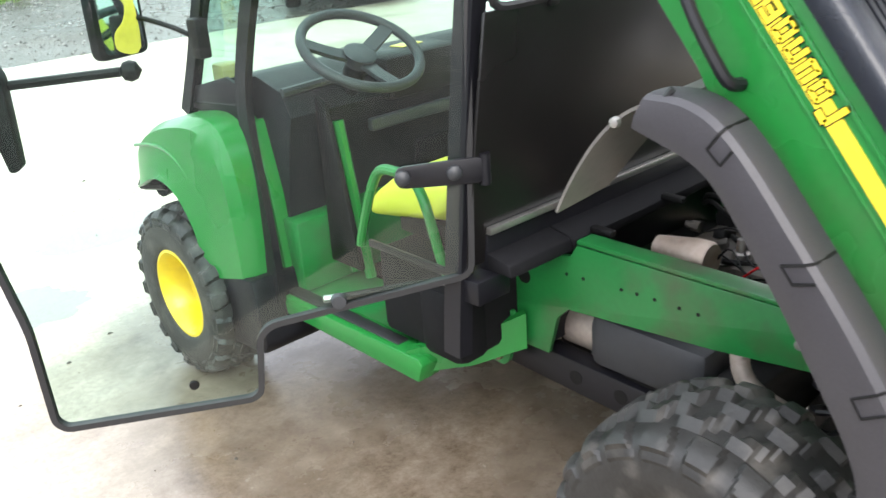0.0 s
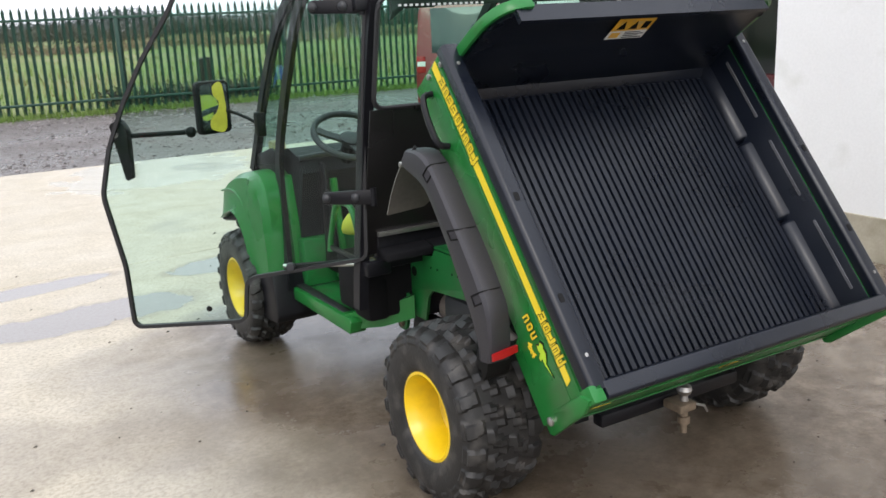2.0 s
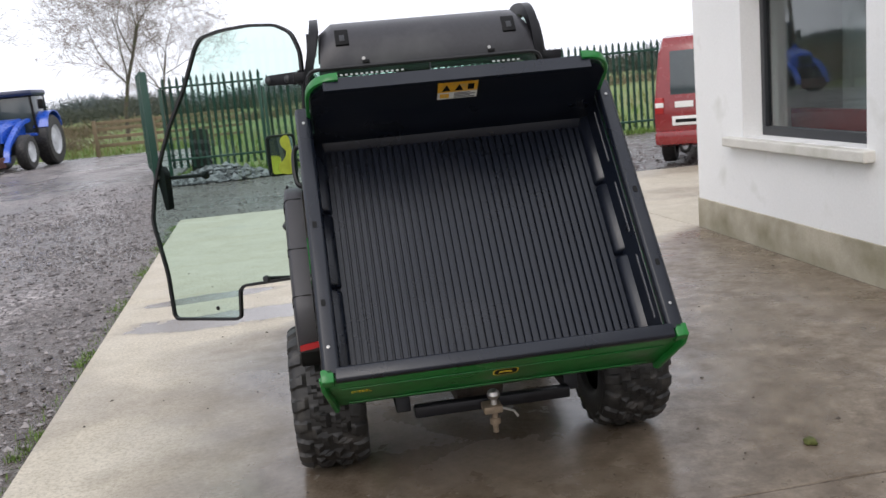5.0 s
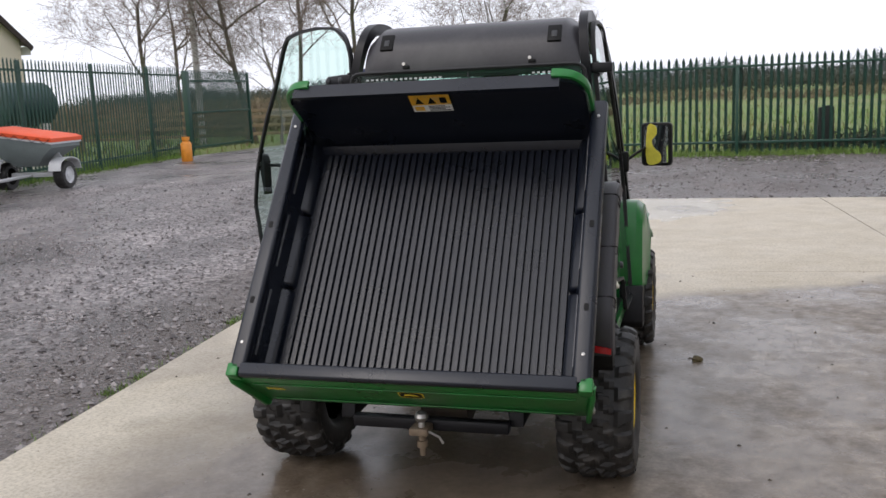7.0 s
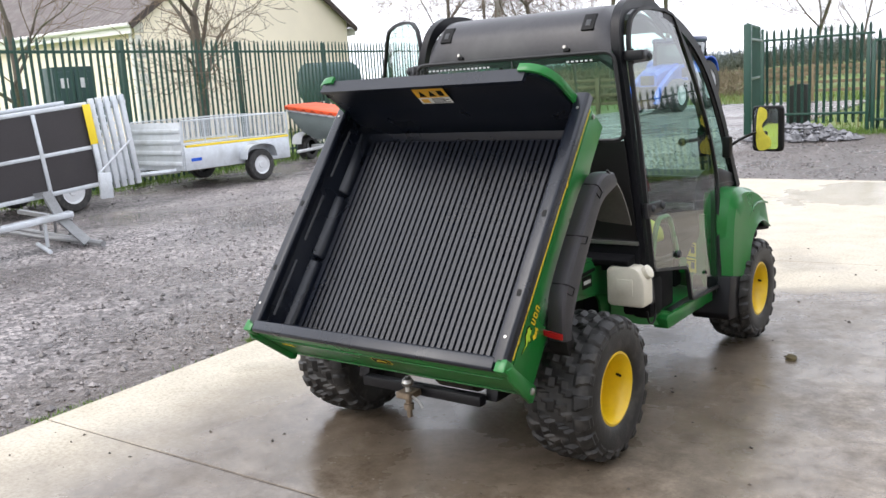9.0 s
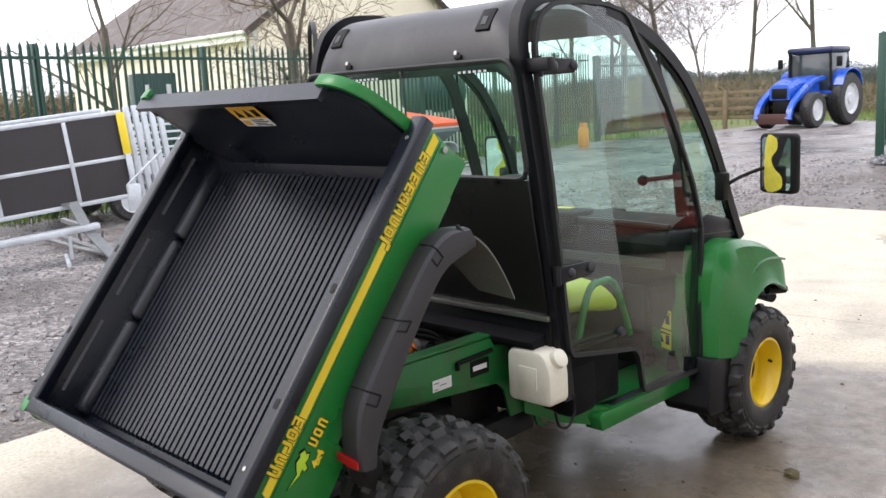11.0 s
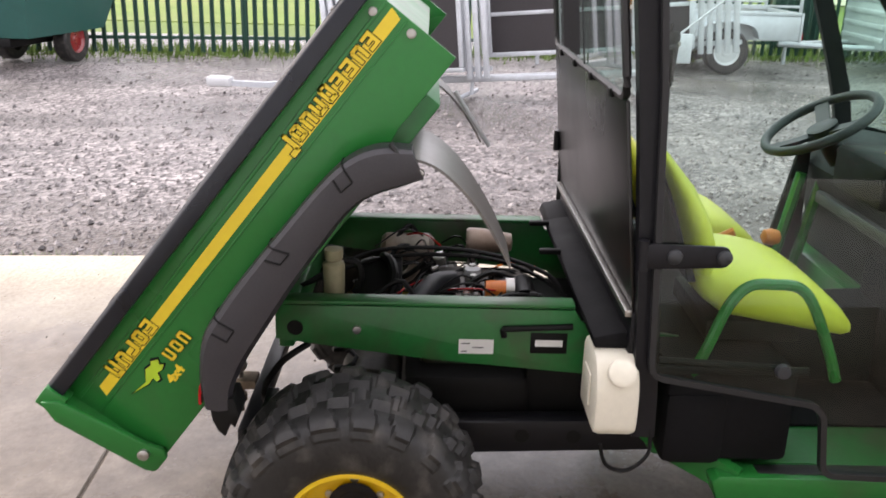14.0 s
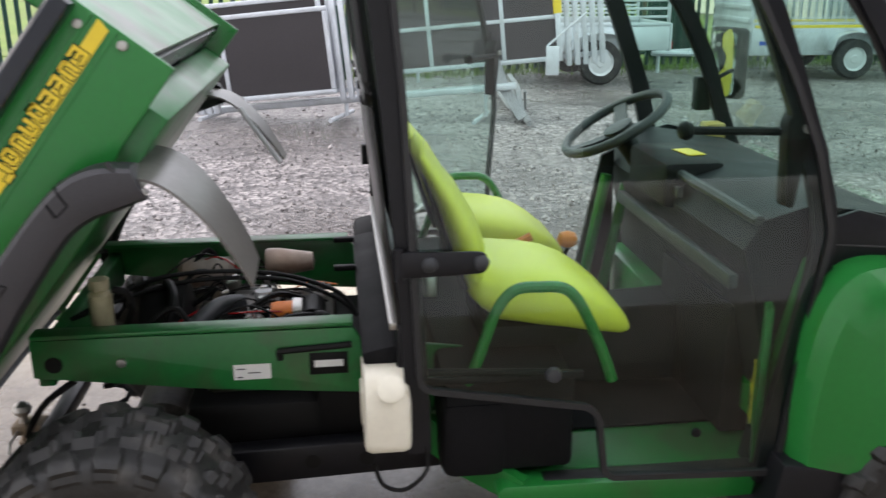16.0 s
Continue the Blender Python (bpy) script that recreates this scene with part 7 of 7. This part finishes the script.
def stones(name, count, place, size, seed, mat, label, category, flatness=0.7):
    """Many loose stones in one mesh, each a squashed random polyhedron."""
    rng = np.random.default_rng(seed)
    base = np.array([(0, 0, 1), (0, 0, -1), (1, 0, 0), (-1, 0, 0), (0, 1, 0), (0, -1, 0)], float)
    tri = np.array([(0, 2, 4), (0, 4, 3), (0, 3, 5), (0, 5, 2), (1, 4, 2), (1, 3, 4), (1, 5, 3), (1, 2, 5)])
    c = place(rng, count)
    s = size(rng, count)
    v = base[None] * (1 + rng.uniform(-0.35, 0.35, (count, 6, 3)))
    a = rng.uniform(0, 2 * np.pi, count)
    x = v[..., 0] * np.cos(a)[:, None] - v[..., 1] * np.sin(a)[:, None]
    y = v[..., 0] * np.sin(a)[:, None] + v[..., 1] * np.cos(a)[:, None]
    v = np.stack([x, y * rng.uniform(0.6, 1, (count, 1)), v[..., 2] * flatness], -1) * s[:, None, None] + c[:, None]
    f = tri[None] + (np.arange(count) * 6)[:, None, None]
    ob = quick_mesh(name, v.reshape(-1, 3).tolist(), f.reshape(-1, 3).tolist(), mat)
    return tagged(ob, label, category, kind="stuff")


def loose_mat(name, dark, light, rough):
    m = material(name, (0.3, 0.3, 0.3), rough, vary=0.1)
    n, l = m.node_tree.nodes, m.node_tree.links
    geo, ramp = n.new("ShaderNodeNewGeometry"), n.new("ShaderNodeValToRGB")
    ramp.color_ramp.elements[0].color, ramp.color_ramp.elements[1].color = (*dark, 1), (*light, 1)
    l.new(geo.outputs["Random Per Island"], ramp.inputs[0]), l.new(ramp.outputs[0], n["Principled BSDF"].inputs["Base Color"])
    return m


LOOSE = loose_mat("gravel_stones", (0.05, 0.043, 0.042), (0.28, 0.255, 0.25), 0.35)


def yard_place(rng, n):
    y = rng.uniform(-6, 13, n)
    edge = -2.09 - 0.056 * y
    x = edge - 0.03 - rng.exponential(3.2, n).clip(0, 9.5)
    return np.stack([x, y, rng.uniform(-0.030, -0.015, n)], -1)


stones("gravel", 26000, yard_place, lambda r, n: r.gamma(3.0, 0.0042, n).clip(0.004, 0.035), 3, LOOSE, "loose grey gravel stones, wet and mixed in size", "gravel")


def front_place(rng, n):
    x = rng.uniform(-6, 6, n)
    y = 9.35 + rng.uniform(0.02, 7.5, n)
    return np.stack([x, y, rng.uniform(-0.030, -0.015, n)], -1)


stones("gravel", 6000, front_place, lambda r, n: r.gamma(3.0, 0.0055, n).clip(0.005, 0.035), 5, LOOSE, "loose grey gravel stones in front of the pad", "gravel")


def heap_place(rng, n):
    r = np.sqrt(rng.uniform(0, 1, n))
    a = rng.uniform(0, 2 * np.pi, n)
    h = 0.34 * (1 - r ** 1.5) * rng.uniform(0.1, 1, n)
    return np.stack([-2.65 + 1.15 * r * np.cos(a), 15.75 + 0.6 * r * np.sin(a), h], -1)


stones("rubble_heap", 900, heap_place, lambda r, n: r.uniform(0.03, 0.10, n), 8, loose_mat("heap_stone", (0.035, 0.035, 0.038), (0.24, 0.24, 0.255), 0.6), "heap of broken grey stone by the gate", "rubble")


def grit_place(rng, n):
    return np.stack([rng.uniform(-2.0, 2.8, n), rng.uniform(-2.0, 5.0, n), rng.uniform(0.0, 0.002, n)], -1)


stones("grit", 260, grit_place, lambda r, n: r.gamma(2.0, 0.0026, n).clip(0.002, 0.012), 9, loose_mat("dark_grit", (0.03, 0.025, 0.02), (0.12, 0.10, 0.08), 0.7), "small grit and leaf crumbs on the concrete", "grit")


def clod(at, r, mat, label, category, seed):
    rng = random.Random(seed)
    bm = bmesh.new()
    bmesh.ops.create_icosphere(bm, subdivisions=2, radius=r)
    for v in bm.verts:
        v.co = v.co * rng.uniform(0.7, 1.25)
        v.co.z = max(v.co.z * 0.6, -r * 0.25)
    ob = finish(bm, "leaf_clod" if "leaf" in label else "moss_tuft", mat, None, "", 60)
    ob.matrix_basis = Matrix.Translation((at[0], at[1], r * 0.25))
    return tagged(ob, label, category)


clod((1.03, 1.62), 0.032, material("brown_leaf", (0.09, 0.07, 0.03), 0.8, vary=0.4), "curled brown leaf clod lying on wet concrete", "leaf", 1)
clod((1.27, -0.52), 0.030, material("moss", (0.075, 0.085, 0.02), 0.9, vary=0.4), "mossy green tuft lying on the wet concrete", "moss", 2)


STUMP = material("dark_stump_wood", (0.020, 0.024, 0.020), 0.8, vary=0.4, scale=5, bump=0.4)
for at, half, top in (((3.72, 17.42), 0.17, 0.95), ((-3.25, 17.85), 0.24, 1.02)):
    stump = finish(prism([(-half, -0.09), (half, -0.07), (half * 0.92, top), (half * 0.2, top + 0.03), (-half * 0.85, top - 0.02)], "y", -0.12, 0.12, 0.02), "stump", STUMP, None, "", 40)
    stump.matrix_basis = Matrix.Translation((*at, 0))
    tagged(stump, "short dark stump standing just behind the palisade fence", "stump")

# ---- grass verge tufts ----
def blades(name, count, place, height, seed, mat, label, category):
    rng = np.random.default_rng(seed)
    c = place(rng, count)
    h = height * rng.uniform(0.4, 1.2, count)
    a = rng.uniform(0, 2 * np.pi, count)
    lean = rng.uniform(0.1, 0.7, count) * h
    w = h * 0.05 + 0.002
    d = np.stack([np.cos(a), np.sin(a), 0 * a], -1)
    q = np.stack([-np.sin(a), np.cos(a), 0 * a], -1)
    up = np.array([0, 0, 1.0])
    v = np.stack([c - d * w[:, None], c + d * w[:, None], c + q * lean[:, None] + up * h[:, None]], 1)
    ob = quick_mesh(name, v.reshape(-1, 3).tolist(), (np.arange(count * 3).reshape(-1, 3)).tolist(), mat)
    return tagged(ob, label, category, kind="stuff")


def edge_place(rng, n):
    y = rng.uniform(-3, 9, n)
    x = -2.09 - 0.056 * y - 0.01 - np.abs(rng.normal(0, 0.05, n))
    return np.stack([x, y + 0.5 * np.sin(y * 4.0), np.full(n, -0.03)], -1)


blades("grass_edge", 2600, edge_place, 0.035, 4, GRASS, "low green weeds along the pad edge", "grass")


def verge_place(rng, n):
    x = rng.uniform(-3.8, 13, n)
    return np.stack([x, 17.4 - 0.059 * (x + 3.9) + rng.normal(0.1, 0.25, n), np.full(n, -0.04)], -1)


blades("grass_verge", 9000, verge_place, 0.16, 6, GRASS, "rough grass along the fence foot", "grass")


def verge_left(rng, n):
    y = rng.uniform(-12, 22, n)
    x = -14.75 + (22 - y) * 0.1507 + rng.normal(-0.35, 0.35, n)
    return np.stack([x, y, np.full(n, -0.04)], -1)


blades("grass_verge", 14000, verge_left, 0.20, 7, GRASS, "rough grass along the yard fence", "grass")


def pasture(rng, n):
    x = rng.uniform(-60, 60, n)
    y = 18.5 + rng.exponential(14, n)
    y[(x > -14.4) & (x < -3.8) & (y < 31.6)] += 14  # keep the lane clear
    return np.stack([x, y, np.full(n, -0.08)], -1)


STRAW = material("straw_grass", (0.17, 0.16, 0.055), 0.9, vary=0.4, scale=0.3)
blades("pasture_grass", 24000, pasture, 0.28, 10, GRASS, "tussocky pasture grass beyond the fence", "grass")
blades("straw_grass", 9000, pasture, 0.40, 12, STRAW, "pale straw tussocks in the pasture", "grass")


# ---- timber fence beyond the gate ----
def timber(a, b, label):
    a, b = Vector((*a, 0)), Vector((*b, 0))
    way = b - a
    root = thing("timber_fence", label, "fence", Matrix.Translation(a) @ Matrix.Rotation(math.atan2(way.y, way.x), 4, "Z"))
    n = way.length
    x = 0.0
    while x <= n + 0.01:
        part("post", box((x - 0.07, -0.07, -0.1), (x + 0.07, 0.07, 1.35), 0.01), WOOD, root)
        x += 2.2
    for z in (0.30, 0.62, 0.94, 1.18):
        part("rail", box((0, 0.071, z), (n, 0.105, z + 0.12), 0.006), WOOD, root)
    return root


timber((-22, 26.5), (-11.8, 28.6), "weathered post and rail fence beside the lane")
timber((-9.0, 33.0), (-3.4, 33.3), "weathered post and rail fence across the lane end")


# ---- trees ----
def branch_mesh(segments, sides):
    verts, faces = [], []
    for p0, p1, r0, r1 in segments:
        way = (p1 - p0).normalized()
        u = way.orthogonal().normalized()
        w = way.cross(u)
        base = len(verts)
        for p, r in ((p0, r0), (p1, r1)):
            for k in range(sides):
                t = 2 * math.pi * k / sides
                verts.append(p + (u * math.cos(t) + w * math.sin(t)) * r)
        for k in range(sides):
            faces.append((base + k, base + (k + 1) % sides, base + sides + (k + 1) % sides, base + sides + k))
    return verts, faces


def tree(at, height, seed, spread=0.55, levels=5, first=0.25, label="bare winter tree with a spreading crown", fine=1.0, twig=TWIG, stout=0.0115):
    rng = random.Random(seed)
    thick, thin = [], []

    def grow(p, way, length, r, level):
        steps = 4 if level < 2 else 3
        for i in range(steps):
            bend = Vector((rng.gauss(0, 1), rng.gauss(0, 1), rng.gauss(0, 0.6))) * (0.10 if level == 0 else 0.22)
            way = (way + bend + Vector((0, 0, 0.06 if level else 0.0))).normalized()
            q = p + way * length / steps
            r2 = r * (0.90 if level == 0 else 0.82)
            (thick if level < 2 else thin).append((p, q, r, r2))
            if level < levels and (level or (i + 1) / steps > first):
                for _ in range(rng.choice((1, 2, 2)) if level else 2):
                    side = way.orthogonal()
                    side.rotate(Matrix.Rotation(rng.uniform(0, 2 * math.pi), 3, way))
                    nw = (way * (1 - spread) + side.normalized() * spread * rng.uniform(0.7, 1.3)).normalized()
                    grow(q, nw, length * rng.uniform(0.50, 0.72), r2 * rng.uniform(0.42, 0.6), level + 1)
            p, r = q, r2

    grow(Vector((0, 0, -0.1)), Vector((rng.uniform(-0.05, 0.05), rng.uniform(-0.05, 0.05), 1)), height * 0.62, height * stout, 0)
    root = thing("tree", label, "tree", (*at, -0.05))
    v, f = branch_mesh(thick, 7)
    quick_mesh("trunk", v, f, BARK, root)
    thin = [(a, b, max(r, 0.0055 * fine), max(s, 0.004 * fine)) for a, b, r, s in thin]
    v, f = branch_mesh(thin, 3)
    quick_mesh("crown", v, f, twig, root)
    return root


tree((-15.05, 10.82), 5.8, 11, 0.52, 4, label="young bare tree behind the palisade fence", fine=1.2, twig=TWIG_NEAR, stout=0.026)
tree((-15.8, 6.9), 5.6, 12, 0.40, 3, label="thin bare tree behind the palisade fence", fine=1.2, twig=TWIG_NEAR, stout=0.017)
tree((-19.8, 28.5), 9.0, 13, 0.5, 5)
tree((-16.0, 29.5), 10.0, 14, 0.55, 5)
tree((-22.0, 34.0), 9.0, 16, 0.55, 5)
tree((-14.3, 28.2), 6.0, 17, 0.4, 4, label="slender bare tree by the timber fence")
tree((-17.6, 46), 13.5, 18, 0.45, 5, fine=1.6, label="tall drooping bare tree beyond the lane")
tree((-23.0, 50), 14, 19, 0.5, 5, fine=1.6, label="tall drooping bare tree beyond the lane")
tree((-11.5, 52), 11, 20, 0.5, 5, fine=1.6)
tree((-10.0, 58), 8.5, 21, 0.5, 5)


# ---- hedges and scrub ----
def thicket(a, b, depth, height, count, seed, label, mat=SCRUB, size=0.5):
    rng = np.random.default_rng(seed)
    t = rng.uniform(0, 1, count)
    a, b = np.array(a, float), np.array(b, float)
    p = a[None] + (b - a)[None] * t[:, None]
    top = height * (0.55 + 0.45 * np.sin(t * 37 + seed) * np.sin(t * 91) + 0.25 * rng.uniform(0, 1, count))
    z = top * np.sqrt(rng.uniform(0, 1, count))
    c = np.stack([p[:, 0] + rng.normal(0, depth, count), p[:, 1] + rng.normal(0, depth, count), z], -1)
    way = rng.normal(0, 1, (count, 3)) * np.array([0.7, 0.7, 1.0])
    across = rng.normal(0, 1, (count, 3)) * 0.10
    v = np.stack([c - way * size, c + across * size + way * size * 0.2, c + way * size], 1)
    v[..., 2] = np.maximum(v[..., 2], -0.1)
    ob = quick_mesh("hedge", v.reshape(-1, 3).tolist(), np.arange(count * 3).reshape(-1, 3).tolist(), mat)
    return tagged(ob, label, "hedge", kind="stuff")


DARK_HEDGE = material("dark_hedge", (0.062, 0.072, 0.052), 0.95, vary=0.5, scale=0.2, fine=3)
thicket((-160, 150), (170, 140), 3.0, 3.4, 60000, 21, "dark hedgerow along the far field edge", DARK_HEDGE, 0.6)
# distance haze is put into this row's blue-grey colour
thicket((-190, 255), (260, 235), 5.0, 5.8, 60000, 29, "line of far trees, blue-grey haze mixed into their colour", material("hazy_far_trees", (0.085, 0.105, 0.105), 0.95, vary=0.35, scale=0.1, fine=2), 1.3)
thicket((-60, 78), (90, 74), 1.6, 0.9, 30000, 22, "low brown hedge across the pasture", SCRUB, 0.3)
thicket((-36, 41), (-12.5, 42), 1.5, 0.7, 16000, 23, "low brown winter scrub beyond the lane", SCRUB, 0.22)
thicket((-150, -130), (-132, 30), 3.0, 5.5, 40000, 24, "tall brown hedge at the end of the green field", SCRUB, 0.8)
thicket((-70, 66), (-20, 69), 2.5, 0.8, 30000, 25, "rough brown thicket behind the bare trees", SCRUB, 0.35)
thicket((-60, 64), (-37, 80), 3.0, 1.5, 26000, 28, "tall brown hedge behind the bare trees", SCRUB, 0.5)
thicket((-46, 13), (-44, 32), 2.0, 2.6, 16000, 26, "brown hedge beyond the neighbouring field", SCRUB, 0.7)
thicket((1.6, 17.75), (5.2, 17.55), 0.15, 0.45, 1800, 27, "small dark shrubs at the fence foot", DARK_HEDGE, 0.14)

# ---- cream house beyond the fence ----
C0, G, S = Vector((-23.7, 15.4, 0)), Vector((-0.045, 1, 0)).normalized(), Vector((-1, -0.045, 0)).normalized()
HM = Matrix(((G.x, S.x, 0, C0.x), (G.y, S.y, 0, C0.y), (0, 0, 1, -0.05), (0, 0, 0, 1)))
house = thing("house", "cream rendered house with a grey corrugated gable roof", "house", HM)
GW, GL, EAVE, APEX = 11.0, 13.0, 4.35, 7.9
part("wall", prism([(0, 0), (GW, 0), (GW, EAVE), (GW / 2, APEX - 0.1), (0, EAVE)], "y", 0, GL), CREAM_WALL, house, "cream gable wall", smooth=None)
for s in (-1, 1):
    own = bmesh.new()
    steps = 96
    top, bot = [], []
    for k in range(steps + 1):
        y = -0.25 + (GL + 0.5) * k / steps
        lift = 0.035 * (1 if k % 2 else 0)
        ridge = own.verts.new((GW / 2, y, APEX + lift))
        eave = own.verts.new((GW / 2 + s * (GW / 2 + 0.35), y, EAVE - 0.22 + lift))
        top.append(ridge), bot.append(eave)
    for k in range(steps):
        own.faces.new((top[k], top[k + 1], bot[k + 1], bot[k]))
    part("roof", own, ROOF, house, "grey corrugated roof slope", smooth=None)
    part("barge_board", sweep([(GW / 2, -0.27, APEX - 0.08), (GW / 2 + s * (GW / 2 + 0.35), -0.27, EAVE - 0.30)], [(-0.02, -0.12), (0.02, -0.12), (0.02, 0.10), (-0.02, 0.10)]), material("dark_barge_board", (0.05, 0.035, 0.03), 0.6), house)
    part("gutter", tube([(GW / 2 + s * (GW / 2 + 0.38), -0.25, EAVE - 0.28), (GW / 2 + s * (GW / 2 + 0.38), GL, EAVE - 0.28)], 0.07, 8), WHITE, house)
    part("fascia", box((GW / 2 + s * (GW / 2 + 0.30) - 0.02, -0.2, EAVE - 0.55), (GW / 2 + s * (GW / 2 + 0.30) + 0.02, GL, EAVE - 0.30)), WHITE, house)
part("downpipe", tube([(-0.08, 0.15, EAVE - 0.4), (-0.08, 0.15, 0)], 0.05, 8), WHITE, house)
for k in range(10):
    part("quoin", box((-0.03, -0.03, 0.05 + k * 0.42), (0.35 if k % 2 else 0.22, -0.001, 0.40 + k * 0.42), 0.01), STONE, house)
for y in (4.0, 6.4):
    wdw = part("window", box((-0.04, y, 1.0), (-0.001, y + 1.3, 2.4), 0.01), WHITE, house)
    part("pane", box((-0.05, y + 0.08, 1.08), (-0.041, y + 1.22, 2.32)), DARKGLASS, wdw)
cabinet = thing("utility_cabinet", "dark green metal utility cabinet with two white notices", "cabinet", Matrix.Translation((-13.45, 6.5, -0.05)) @ Matrix.Rotation(radians(-8), 4, "Z"))
part("body", box((-0.25, -0.38, 0), (0.20, 0.38, 2.34), 0.02), material("cabinet_green", (0.012, 0.045, 0.038), 0.45, vary=0.15), cabinet)
for k, y in enumerate((-0.185, 0.185)):
    leaf = part("door", box((0.201, y - 0.17, 0.15), (0.222, y + 0.17, 2.25), 0.006), material("cabinet_door_green", (0.014, 0.052, 0.043), 0.4, vary=0.15), cabinet)
    part("notice", box((0.2225, y - 0.07, 1.95), (0.225, y + 0.07, 2.13)), WHITE, leaf, "white notice")
oil = thing("oil_tank", "dark green cylindrical oil tank on block piers", "oil tank", Matrix.Translation((-15.9, 16.2, 0)) @ Matrix.Rotation(radians(84), 4, "Z"))
part("tank", lathe([(-0.85, 0.0), (-0.82, 0.45), (-0.75, 0.58), (0.75, 0.58), (0.82, 0.45), (0.85, 0.0)], "x", 28, at=(0, 0, 1.75)), material("tank_green", (0.015, 0.05, 0.045), 0.5), oil)
for x in (-0.5, 0.5):
    part("pier", box((x - 0.12, -0.4, 0), (x + 0.12, 0.4, 1.25), 0.01), STONE, oil)

# ---- utility pole beyond the yard fence ----
pole = thing("utility_pole", "pale grey concrete utility pole beyond the fence", "utility pole", (-18.75, 30.0, -0.1))
part("shaft", lathe([(0.0, 0.15), (9.5, 0.10), (9.52, 0.0)], "z", 16), material("pole_concrete", (0.42, 0.41, 0.39), 0.8, vary=0.15, scale=3, bump=0.2), pole)
part("cross_arm", box((-0.9, -0.05, 8.9), (0.9, 0.05, 9.0), 0.01), WOOD, pole)
